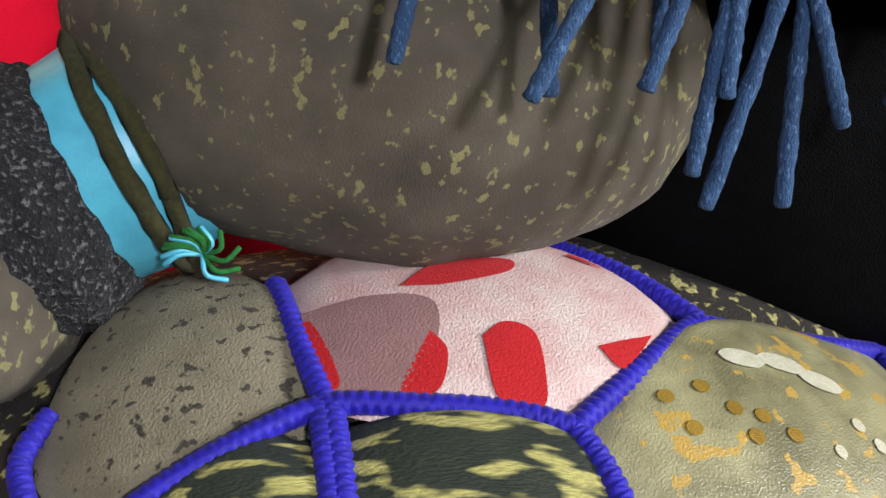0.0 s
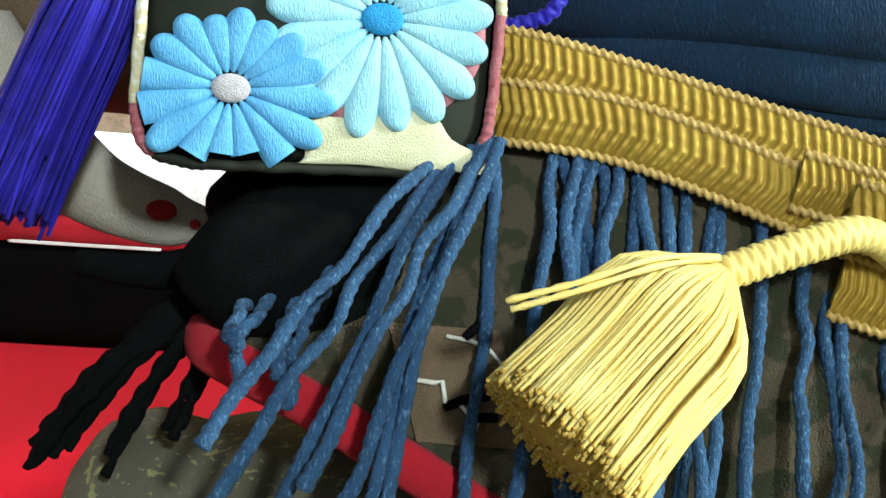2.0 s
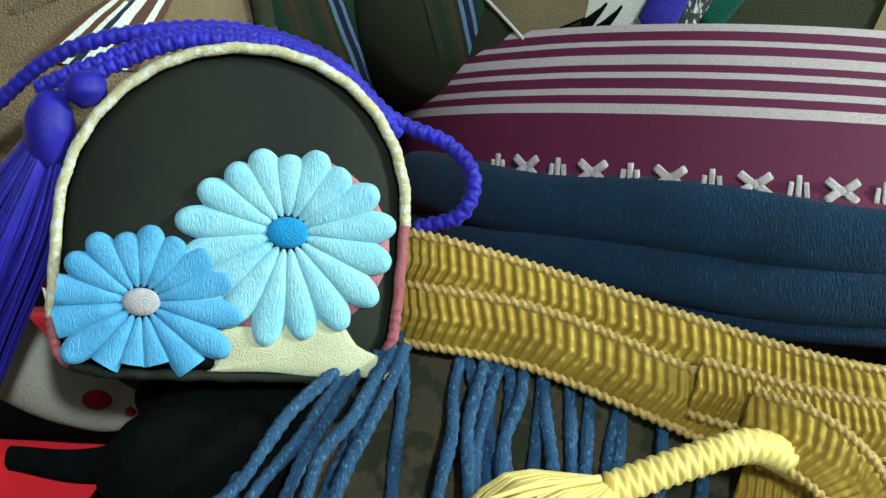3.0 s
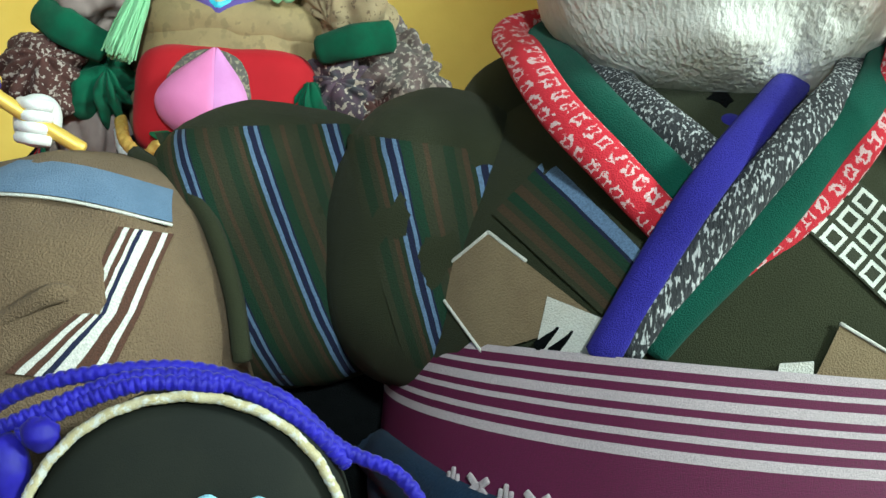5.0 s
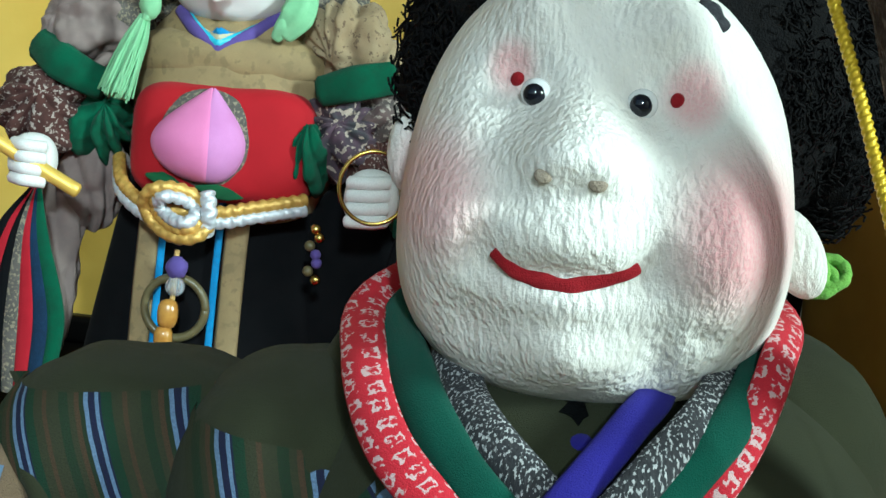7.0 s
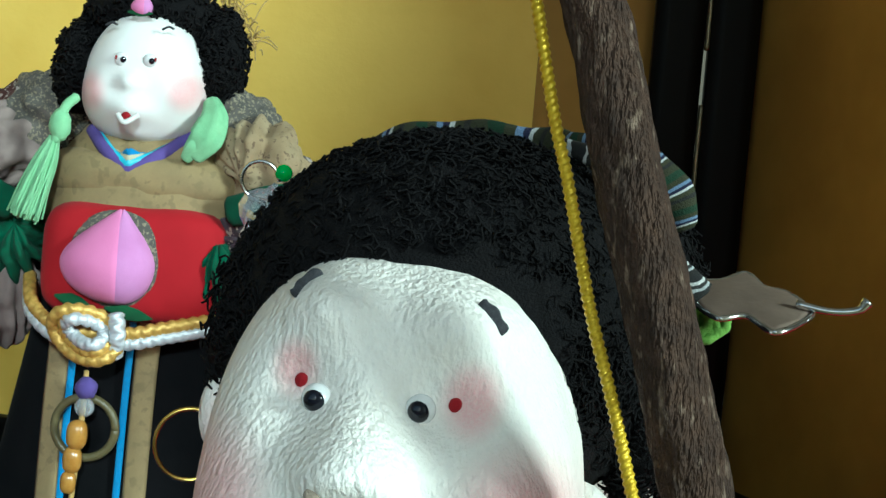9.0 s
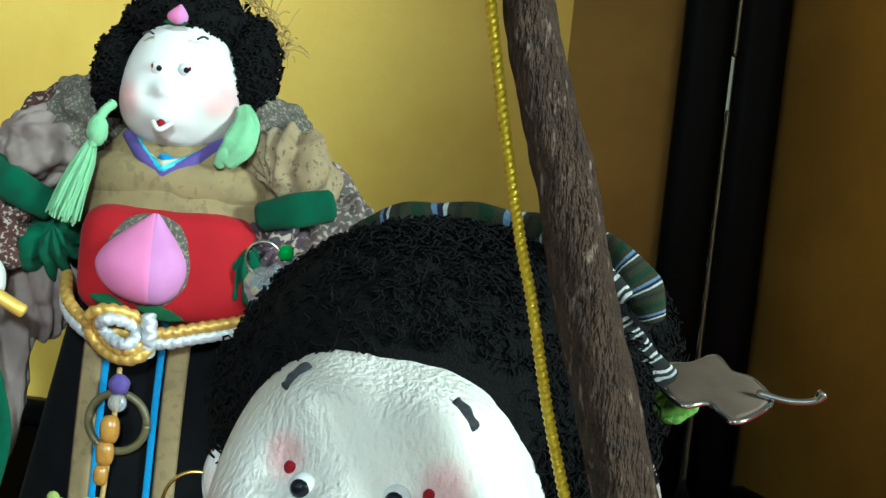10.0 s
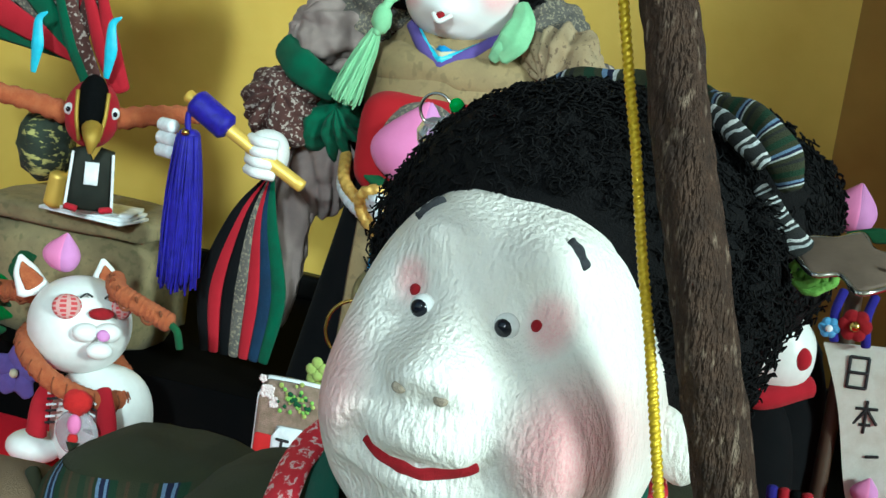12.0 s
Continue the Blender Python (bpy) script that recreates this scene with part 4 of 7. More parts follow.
    drape(g, [(-0.1010, 0.2480), (-0.0860, 0.2480), (-0.0930, 0.2300), (-0.1190, 0.2310)], fb, "kasuri", 0.0008, 24, 20)
    g.tube([(-0.1010, 0.158, 0.2890), (-0.0780, 0.135, 0.2770), (-0.0660, 0.125, 0.2560), (-0.0610, 0.122, 0.2350)], 0.0028, "robe", 24, 8)
    g.tube([(-0.125, 0.102, 0.2420), (-0.108, 0.099, 0.2520), (-0.100, 0.103, 0.2500)], [0.002, 0.003, 0.0015], "sleeve", 16, 8, flat=0.5)
    collar(g, [(0.040, 0.205, 0.345), (0.0094, 0.150, 0.3323), (0.0100, 0.112, 0.3220), (0.0183, 0.090, 0.3077), (0.0315, 0.082, 0.2946), (0.0464, 0.0805, 0.2805)], 0.0058, "kanoko", uv=(1, 2))
    collar(g, [(0.045, 0.200, 0.345), (0.0177, 0.145, 0.3300), (0.0227, 0.112, 0.3180), (0.0357, 0.091, 0.3025), (0.0516, 0.0840, 0.2888)], 0.0058, "green_felt")
    collar(g, [(0.050, 0.195, 0.345), (0.0310, 0.145, 0.3300), (0.0340, 0.115, 0.3170), (0.0416, 0.098, 0.3089), (0.0554, 0.0870, 0.2980), (0.0600, 0.086, 0.2930)], 0.0058, "grey_tweed")
    collar(g, [(0.095, 0.200, 0.345), (0.1150, 0.150, 0.3370), (0.1088, 0.110, 0.3295), (0.0985, 0.094, 0.3080), (0.0830, 0.0850, 0.2885), (0.0650, 0.0810, 0.2715)], 0.0046, "kanoko", uv=(1, 2))
    collar(g, [(0.092, 0.195, 0.345), (0.1090, 0.145, 0.3370), (0.1026, 0.105, 0.3227), (0.0860, 0.087, 0.3037), (0.0712, 0.0800, 0.2836), (0.0506, 0.0770, 0.2600), (0.0440, 0.0780, 0.2510)], 0.0056, "green_felt")
    collar(g, [(0.088, 0.190, 0.345), (0.1010, 0.140, 0.3330), (0.0947, 0.104, 0.3221), (0.0801, 0.086, 0.3074), (0.0637, 0.0785, 0.2874), (0.0438, 0.0765, 0.2597), (0.0380, 0.0780, 0.2500)], 0.0050, "grey_tweed")
    collar(g, [(0.080, 0.165, 0.335), (0.0830, 0.120, 0.3220), (0.0745, 0.098, 0.3140), (0.0570, 0.0785, 0.2944), (0.0452, 0.0755, 0.2751), (0.0322, 0.0765, 0.2480)], 0.0047, "royal")
    # Neck ball in black: the shade under the chin put into its colour.
    g.ball((0.063, 0.130, 0.300), (0.022, 0.03, 0.02), "yarn_shade_black", 16, 20)
    g.ball((0.064, 0.104, 0.3030), (0.0060, 0.005, 0.0070), "royal", 14, 18)
    # skirt and legs
    hem = smooth_path([(-0.090, 0.085, 0.124), (-0.084, 0.062, 0.1225), (-0.062, 0.051, 0.1135), (-0.040, 0.046, 0.1020), (-0.012, 0.041, 0.0885), (0.030, 0.036, 0.0840), (0.080, 0.040, 0.0830), (0.125, 0.070, 0.085)], 60)
    top = smooth_path([(-0.086, 0.095, 0.134), (-0.070, 0.080, 0.145), (-0.045, 0.072, 0.160), (-0.010, 0.066, 0.172), (0.030, 0.058, 0.172), (0.080, 0.052, 0.168), (0.120, 0.075, 0.168)], 60)
    rows = [top + (hem - top) * k - np.array([0, 0.006 * math.sin(math.pi * k), 0]) for k in np.linspace(0, 1, 9)]
    g.grid(np.array(rows), "skirt", flip=True)
    g.tube(hem - (0, 0.0015, 0.0035), 0.0052, "trim_red", seg=10, flat=0.45, raw=True)

    def skirt_at(x, z):
        k = np.argmin(np.abs(hem[:, 0] - x))
        f = np.clip((top[k, 2] - z) / (top[k, 2] - hem[k, 2]), 0, 1)
        return np.array([x, top[k, 1] + (hem[k, 1] - top[k, 1]) * f - 0.006 * math.sin(math.pi * f) - 0.0012, z])

    u, v = np.meshgrid(np.linspace(-0.0430, -0.0190, 12), np.linspace(0.1040, 0.1290, 10), indexing="ij")
    g.grid(np.array([[skirt_at(x + 0.30 * (0.117 - z), z) + (0, 0.0006, 0) for x, z in zip(a, b)] for a, b in zip(u, v)]), "patch_brown")
    rng = np.random.default_rng(8)
    zig = [skirt_at(x, z) for x, z in ((-0.043, 0.1175), (-0.036, 0.1170), (-0.0345, 0.1175), (-0.0335, 0.1125), (-0.0305, 0.1130), (-0.0265, 0.1090), (-0.0285, 0.1045))]
    g.tube(np.array(zig), 0.0006, "white_cloth", seg=6, raw=True)
    zig = [skirt_at(x, z) for x, z in ((-0.034, 0.1270), (-0.029, 0.1265), (-0.025, 0.1250), (-0.022, 0.1220))]
    g.tube(np.array(zig), 0.0005, "white_cloth", seg=6, raw=True)
    for a, b in (((-0.0335, 0.1120), (-0.0245, 0.1150)), ((-0.0285, 0.1090), (-0.0225, 0.1105)), ((-0.030, 0.1270), (-0.026, 0.1300))):
        g.tube([skirt_at(*a), skirt_at((a[0] + b[0]) / 2, (a[1] + b[1]) / 2 + 0.0006), skirt_at(*b)], 0.0011, "yarn_shade_black", 10, 6)
    g.ball((-0.050, 0.112, 0.0410), (0.079, 0.060, 0.0545), "trousers", 50, 64, 2.25, 0.0028, 34)
    g.ball((-0.093, 0.110, 0.0700), (0.027, 0.040, 0.0240), "trousers", 30, 36, 2.0, 0.003, 45)
    # Right thigh as a black mass, standing for the shade behind the fringe.
    g.ball((0.085, 0.140, 0.030), (0.092, 0.064, 0.075), "yarn_shade_black", 30, 40, 2.2, 0.002, 40)
    ax = np.array([-0.85, -0.10, -0.52])
    base = np.array([-0.1065, 0.100, 0.0120])
    g.tube([base + ax * -0.012, base + ax * 0.004, base + ax * 0.020], [0.026, 0.030, 0.028], "cyan", 16, 30)
    for k0, k1, w in ((0.003, 0.006, 0.0024), (0.013, -0.001, 0.0021)):
        a = np.linspace(0.4, 2 * np.pi + 0.4, 40)
        e1, e2 = np.array([0.0, -1.0, 0.19]), np.array([0.52, -0.16, -0.85])
        q = base + np.outer(k0 + (k1 - k0) * (0.5 + 0.5 * np.cos(a)), ax) + 0.0305 * (np.outer(np.cos(a), e1) + np.outer(np.sin(a), e2))
        g.tube(q, w, "cord_olive", seg=10, raw=True, wave=twist(2200, 3, 0.2))
    g.tube([base + ax * 0.018, base + ax * 0.028, base + ax * 0.040], [0.030, 0.035, 0.033], "gaiter", 18, 36, wave=lambda s, a: 1 + 0.03 * np.cos(12 * a) * np.cos(900 * s))
    g.ball(base + ax * 0.050 + (0.0, 0.0, -0.010), (0.030, 0.040, 0.030), "trousers", 30, 36, 2.2, 0.0018, 50)
    for k in range(14):
        a = rng.uniform(0, 2 * np.pi)
        p = np.array([-0.092, 0.071, -0.006])
        g.tube([p, p + (0.005 * math.cos(a), -0.003, 0.004 * math.sin(a)), p + (0.009 * math.cos(a + 0.5), -0.002, 0.007 * math.sin(a + 0.5))], 0.0007, "cord_green" if k % 3 else "cyan", 8, 5)
    return thing("doll", g, "cloth doll with white crepe face and olive robe", "doll")


build_doll()


# ---- sashes, belts and hangings of the seated doll ----
def strands(g, start, end, r0, r1, count, thick, m, bulge=0.6, seed=1, seg=5, sag=(0, 0, 0), ends=None):
    """Threads that spread from a neck to a cut end."""
    rng = np.random.default_rng(seed)
    start, end = np.array(start, float), np.array(end, float)
    d = (end - start) / np.linalg.norm(end - start)
    a = np.cross(d, (0.2, 1.0, 0.1))
    a /= np.linalg.norm(a)
    b = np.cross(d, a)
    for k in range(count):
        w = rng.uniform(0, 2 * np.pi)
        rad = math.sqrt(rng.uniform(0.02, 1))
        o = a * math.cos(w) + b * math.sin(w)
        long = 1 + rng.uniform(-0.05, 0.05)
        p0 = start + o * r0 * rad
        p1 = start + (end - start) * 0.28 + o * (r0 + (r1 - r0) * bulge) * rad
        p2 = start + (end - start) * 0.65 + o * (r0 + (r1 - r0) * 0.9) * rad + np.array(sag) * 0.4 + rng.normal(size=3) * thick * 0.8
        p3 = start + (end - start) * long + o * r1 * rad + np.array(sag) + rng.normal(size=3) * thick * 1.2
        g.tube([p0, p1, p2, p3], thick, m, 10, seg)
        if ends:
            g.ball(p3, (thick * 1.25,) * 3, ends, 5, 6)


def sash():
    g = Geo()
    n = 90
    phi = np.linspace(-1.75, 1.75, n)
    top = 0.2448 + 0.0040 * np.cos((phi + 0.15) * 1.6)
    rows = []
    for k in np.linspace(0, 1, 26):
        z = 0.2070 + (top - 0.2070) * k
        p = waist(phi, z, 0.0045)
        p[:, 1] += 0.34 * (z - 0.210)
        rows.append(p)
    g.grid(np.array(rows).transpose(1, 0, 2)[::-1], "obi", uv=(1, 1))
    back = np.array(rows).transpose(1, 0, 2) + (0, 0.003, 0)
    g.grid(back, "obi")
    ob = thing("sash", g, "maroon silk sash with white woven stripes", "sash")
    for k in range(20):
        a = -0.92 + k * 0.088
        c = waist(np.array([a]), 0.2108 - 0.0016 * a, 0.0050)[0] + (0, 0.0004, 0)
        t = np.array([math.cos(a), math.sin(a), 0])
        marks = ((-0.0021, 0.0014, 0.0038, 0.0019, 0.65), (0.0021, 0.0014, 0.0038, 0.0019, -0.65), (-0.0021, -0.0011, 0.0038, 0.0019, -0.65), (0.0021, -0.0011, 0.0038, 0.0019, 0.65), (0.0, 0.0002, 0.0017, 0.0017, 0.78))
        if k % 2 == 0:
            marks = ((-0.0018, -0.0003, 0.0012, 0.0036, 0.10), (0.0, 0.0004, 0.0013, 0.0052, 0.0), (0.0018, -0.0003, 0.0012, 0.0036, -0.10))
        for dx, dz, w, h, lean in marks:
            turn = Matrix.Rotation(a, 4, "Z") @ Matrix.Rotation(lean, 4, "Y")
            part("woven_petal" if k % 2 else "woven_bar", Geo().box(c + t * dx + (0, 0, dz), (w, 0.0007, h), "obi_white", turn), ob)
    return ob


sash()

folds = thing("under_sash", None, "folded indigo cotton under-sash round the waist", "sash")
for z, o, r in ((0.2015, 0.004, 0.0086), (0.1895, 0.0030, 0.0080), (0.1830, 0.001, 0.0060)):
    phi = np.linspace(-1.6, 1.6, 80)
    p = waist(phi, z - 0.0045 * (phi + 0.3), o)
    p[:, 2] += 0.0006 * np.sin(phi * 9 + z * 900)
    part("fold", Geo().tube(p, r, "denim", seg=14, flat=0.55, raw=True, wave=lambda s, a: 1 + 0.04 * np.cos(3 * a + 70 * s)), folds)


def ribbon(g, pts, w, pitch=0.0025, tilt=1.9):
    """A ribbed braid ribbon: rows of raised ribs between two twisted edges."""
    rough = smooth_path(pts, 60)
    length = np.linalg.norm(np.diff(rough, axis=0), axis=1).sum()
    n = int(length / pitch * 7)
    p = smooth_path(pts, n)
    s = np.linspace(0, length, n)
    t = np.gradient(p, axis=0)
    t /= np.linalg.norm(t, axis=1)[:, None]
    side = np.cross(t, (0, -1.0, 0))
    side /= np.linalg.norm(side, axis=1)[:, None]
    out = np.cross(side, t)
    v = np.linspace(-1, 1, 19)
    h = 0.0014 * np.abs(np.sin(np.pi * (s[:, None] / pitch + tilt * 0.5 * np.abs(v)))) ** 0.6 * (0.72 + 0.28 * np.abs(np.cos(2.5 * np.pi * v))) * (1 - v**8)
    q = p[:, None] + side[:, None] * (w * v)[None, :, None] + out[:, None] * (h + 0.0008 * (1 - v**2))[:, :, None]
    g.grid(q, "gold_braid", flip=True)
    g.grid(p[:, None] + side[:, None] * (w * v)[None, :, None] - out[:, None] * 0.0012, "gold_braid")
    for k in (1, -1):
        g.tube(p + side * (w * 0.97 * k) + out * 0.0003, 0.0011, "gold_edge", seg=8, raw=True, wave=twist(3000, 2, 0.32))


belt = thing("braided_belt", None, "old gold braided belt knotted at the hip", "belt")
for pts, w in (
    ([(-0.035, 0.085, 0.187), (-0.022, 0.066, 0.1885), (0.010, 0.058, 0.1815), (0.045, 0.049, 0.1725), (0.075, 0.045, 0.1660), (0.115, 0.055, 0.162)], 0.0066),
    ([(-0.034, 0.085, 0.176), (-0.022, 0.064, 0.1765), (0.005, 0.056, 0.1735), (0.035, 0.046, 0.1640), (0.062, 0.040, 0.1540), (0.085, 0.040, 0.148)], 0.0068),
    ([(0.040, 0.043, 0.1660), (0.062, 0.038, 0.1615), (0.085, 0.038, 0.1585), (0.115, 0.050, 0.158)], 0.0062),
    ([(0.050, 0.040, 0.1440), (0.066, 0.036, 0.1400), (0.085, 0.038, 0.1400), (0.110, 0.050, 0.144)], 0.0070),
):
    g = Geo()
    ribbon(g, pts, w)
    part("ribbon", g, belt)
g = Geo()
ribbon(g, [(0.050, 0.037, 0.1600), (0.061, 0.0310, 0.1570), (0.071, 0.0300, 0.1500), (0.078, 0.0350, 0.1410)], 0.0070)
g.ball((0.068, 0.039, 0.150), (0.010, 0.006, 0.008), "gold_braid", 20, 26)
part("knot", g, belt)

tassel = thing("gold_tassel", None, "bright yellow silk tassel on a braided cord", "tassel")
g = Geo().tube([(0.064, 0.036, 0.1500), (0.050, 0.028, 0.1560), (0.036, 0.024, 0.1530), (0.0185, 0.0225, 0.1465)], 0.0036, "tassel_yellow", 200, 18, wave=braid(2400, 3, 0.12))
part("cord", g, tassel)
NECK, CUT = (0.0175, 0.0220, 0.1460), (-0.0150, 0.0110, 0.1140)
g = Geo()
strands(g, NECK, CUT, 0.0042, 0.0195, 1500, 0.00042, "tassel_yellow", 0.85, 2, 5, (0.0005, 0, -0.002), "tassel_cut")
g.ball(np.array(NECK) * 0.72 + np.array(CUT) * 0.28, (0.0112, 0.0112, 0.0112), "tassel_yellow", 16, 20)
g.tube([np.array(NECK) * (1 - k) + np.array(CUT) * k for k in (0.15, 0.5, 0.8, 0.96)], [0.005, 0.0115, 0.0145, 0.0165], "tassel_cut", 16, 24)
tagged(part("threads", g, tassel, "cut yellow silk threads"), kind="stuff")
g = Geo()
for k, (dx, dz) in enumerate(((0.0, 0.0), (0.001, -0.0016))):
    g.tube([(0.0150, 0.016, 0.1500), (0.0000, 0.006, 0.1500 + dz), (-0.016, 0.004, 0.1445 + dz), (-0.0290 + dx, 0.006, 0.1400 + dz)], 0.0007, "tassel_yellow", 30, 6, wave=twist(3000, 2, 0.25))
part("loose_thread", g, tassel)


# ---- yarn fringe round the waist: each strand is a part ----
fringe = thing("yarn_fringe", None, "slate blue yarn fringe hanging from the waist", "fringe")


yarn_rng = np.random.default_rng(61)


def yarn(*way):
    r = 0.0015
    q = smooth_path([tuple(p) for p in way], 9)
    q[1:-1] += yarn_rng.normal(size=(7, 3)) * 0.0007
    g = Geo().tube(q, [r * 0.95, r * 1.05, r * 0.9, r * 1.1, r * 1.2], "yarn_blue", 96, 10, wave=lambda s, a: (1 + 0.11 * np.cos(2 * a + 1900 * s)) * (1 + 0.06 * np.cos(420 * s)))
    part("strand", g, fringe)


LEFT = [((-0.0845, 0.1059), 0.023), ((-0.0885, 0.0810), 0.030), ((-0.0745, 0.0770), 0.030), ((-0.0578, 0.0503), 0.026), ((-0.0480, 0.0740), 0.028), ((-0.0640, 0.0980), 0.024), ((-0.0560, 0.0900), 0.034)]
for k, ((x, z), y) in enumerate(LEFT):
    t = k / 6
    yarn((-0.036 + 0.012 * t, 0.060 - 0.004 * t, 0.1660 + 0.004 * t), (-0.052 + 0.010 * t + (x + 0.06) * 0.35, 0.034, (0.158 + z) / 2 + 0.010), (x, y, z))
for (x0, z0), (x, z) in (((-0.0720, 0.1330), (-0.0785, 0.1150)), ((-0.0770, 0.1310), (-0.0790, 0.1240)), ((-0.0650, 0.1330), (-0.0700, 0.1180)), ((-0.060, 0.140), (-0.0680, 0.112))):
    yarn((x0, 0.052, z0), ((x0 + x) / 2 - 0.002, 0.040, (z0 + z) / 2), (x, 0.036, z))


def under_belt(x):
    """Where a strand comes out from under the belt."""
    return np.array([x, np.interp(x, (-0.022, 0.035, 0.085), (0.066, 0.051, 0.046)), np.interp(x, (-0.022, 0.005, 0.035, 0.062, 0.085), (0.1725, 0.1695, 0.1600, 0.1500, 0.1440))])


RIGHT = [(-0.0254, 0.0714), (-0.0336, 0.0486), (-0.0123, 0.0524), (0.0031, 0.0523), (-0.0010, 0.0370), (0.0028, 0.0308), (0.0178, 0.0323), (0.0268, 0.0487), (0.0354, 0.0534)]
TOPX = [0.000, 0.004, 0.008, 0.004, 0.012, 0.030, 0.018, -0.006, 0.060]
for (x, z), x0 in zip(RIGHT, TOPX):
    b = under_belt(x0 - 0.004)
    yarn(b, b * 0.75 + np.array([x, 0.020, z]) * 0.25 - (0, 0.006, 0), (x0 * 0.6 + x * 0.4, 0.022, 0.100), (x, 0.010, z))
rng = np.random.default_rng(11)
for k in range(13):
    x0 = -0.022 + 0.0095 * k + rng.uniform(-0.003, 0.003)
    b = under_belt(x0)
    tip = np.array([x0 + rng.uniform(-0.016, 0.012), 0.028 + rng.uniform(-0.006, 0.004), rng.uniform(0.045, 0.085)])
    yarn(b, b * 0.7 + tip * 0.3 - (0, 0.006, 0), b * 0.4 + tip * 0.6 + (rng.uniform(-0.006, 0.006), -0.006, 0), tip)

black = thing("black_tassel", None, "black yarn tassel at the hip", "tassel")
rng = np.random.default_rng(5)
for count, x0, z0, x1, z1 in ((17, -0.1250, 0.0895, -0.1120, 0.0990), (3, -0.1085, 0.0865, -0.1050, 0.0880), (3, -0.0945, 0.0975, -0.0910, 0.0985)):
    for k in range(count):
        t = k / max(1, count - 1)
        x, z = x0 + (x1 - x0) * t + rng.uniform(-0.002, 0.002), z0 + (z1 - z0) * t + rng.uniform(-0.004, 0.004)
        g = Geo().tube([(-0.066, 0.078, 0.150), (-0.066 + (x + 0.066) * 0.42, 0.076, 0.1300), (-0.066 + (x + 0.066) * 0.78, 0.076 + rng.uniform(-0.003, 0.003), 0.1300 + (z - 0.130) * 0.55), (x, 0.080, z)], [0.0018, 0.0022, 0.0016, 0.0012], "yarn_shade_black", 40, 7, wave=lambda s, a: 1 + 0.25 * np.cos(2 * a + 900 * s) + 0.2 * np.cos(310 * s + 5 * x))
        part("strand", g, black)
g = Geo().tube([(-0.116, 0.080, 0.1350), (-0.095, 0.078, 0.1345), (-0.070, 0.076, 0.143), (-0.045, 0.075, 0.158)], [0.003, 0.0045, 0.006, 0.007], "yarn_shade_black", 24, 10, flat=0.6)
part("binding", g, black)
g = Geo().ball((-0.058, 0.088, 0.150), (0.030, 0.016, 0.016), "yarn_shade_black", 20, 26, 2.0, 0.002, 120)
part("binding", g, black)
# Added black clump: tassel yarn and the shade under the purse in one.
g = Geo().ball((-0.048, 0.0715, 0.1490), (0.034, 0.011, 0.0125), "yarn_shade_black", 30, 40, 2.0, 0.0012, 90)
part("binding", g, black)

# Second added clump, black for the shade over the skirt's left end.
g = Geo().ball((-0.0660, 0.0620, 0.1370), (0.027, 0.012, 0.0165), "yarn_shade_black", 30, 40, 2.0, 0.0014, 90)
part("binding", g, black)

# ---- the purse ----
purse = thing("purse", None, "arched black satin purse with blue chrysanthemum embroidery", "purse")
PX, PB, PW, PT = -0.0645, 0.1610, 0.0385, 0.2345


def purse_outline(grow=0.0, n=60):
    w, base = PW + grow, PB - grow
    pts = []
    for k in range(n):
        a = k / n * 2 * math.pi
        c, s = math.cos(a), math.sin(a)
        if s >= 0:
            pts.append((PX + w * math.copysign(abs(c) ** 0.97, c), 0.1960 + (PT + grow - 0.1960) * abs(s) ** 0.97))
        else:
            pts.append((PX + w * math.copysign(abs(c) ** 0.28, c), 0.1960 - (0.1960 - base) * abs(s) ** 0.28))
    return [(x + 0.045 * (z - 0.196) * 0.6, z + 0.03 * (x - PX)) for x, z in pts]


purse_front = part("front", Geo().prism(purse_outline(-0.0012), 0.0565, 0.064, "velvet", 0.0012), purse, "smooth black satin front")
o = np.array(purse_outline(0.0002))
o = np.vstack([o, o[:1]])
# The bottom stretch is black: shade under the purse put into the colour.
for m, a, b in (("brocade", 0, 33), ("brocade_red", 32, 40), ("velvet", 39, 53), ("brocade_red", 52, 61)):
    seg = o[a:b]
    g = Geo().tube(np.column_stack([seg[:, 0], np.full(len(seg), 0.0570), seg[:, 1]]), 0.0013, m, 160, 10, wave=lambda s, a: 1 + 0.10 * np.cos(700 * s + a) + 0.08 * np.cos(2900 * s))
    part("piping", g, purse, {"brocade": "cream brocade piping", "velvet": "bottom piping in black for the shaded underside"}.get(m, "rose brocade piping"))
g = Geo()
oo = np.array(purse_outline(0.0))
# Side in black as well, carrying the shade of the underside.
g.grid(np.array([np.column_stack([oo[:, 0], np.full(60, y), oo[:, 1] + 0.0 * y]) for y in (0.058, 0.066, 0.074, 0.084)]), "velvet", True)
g.grid(np.array([np.column_stack([PX + (oo[:, 0] - PX) * k, np.full(60, 0.084), 0.196 + (oo[:, 1] - 0.196) * k]) for k in (1.0, 0.5, 0.02)]), "velvet", True)
part("side", g, purse, "purse side in black for the shaded underside")


def room_to_edge(x, z, a, most):
    """How long a petal may be before it meets the purse's rim."""
    for l in np.linspace(0.006, most, 20):
        px, pz = x + l * math.cos(a), z + l * math.sin(a)
        if pz < PB + 0.0015 or px > PX + PW - 0.0015 + 0.02 * (pz - 0.196) or px < PX - PW + 0.001 + 0.02 * (pz - 0.196):
            return l - 0.0008
    return most


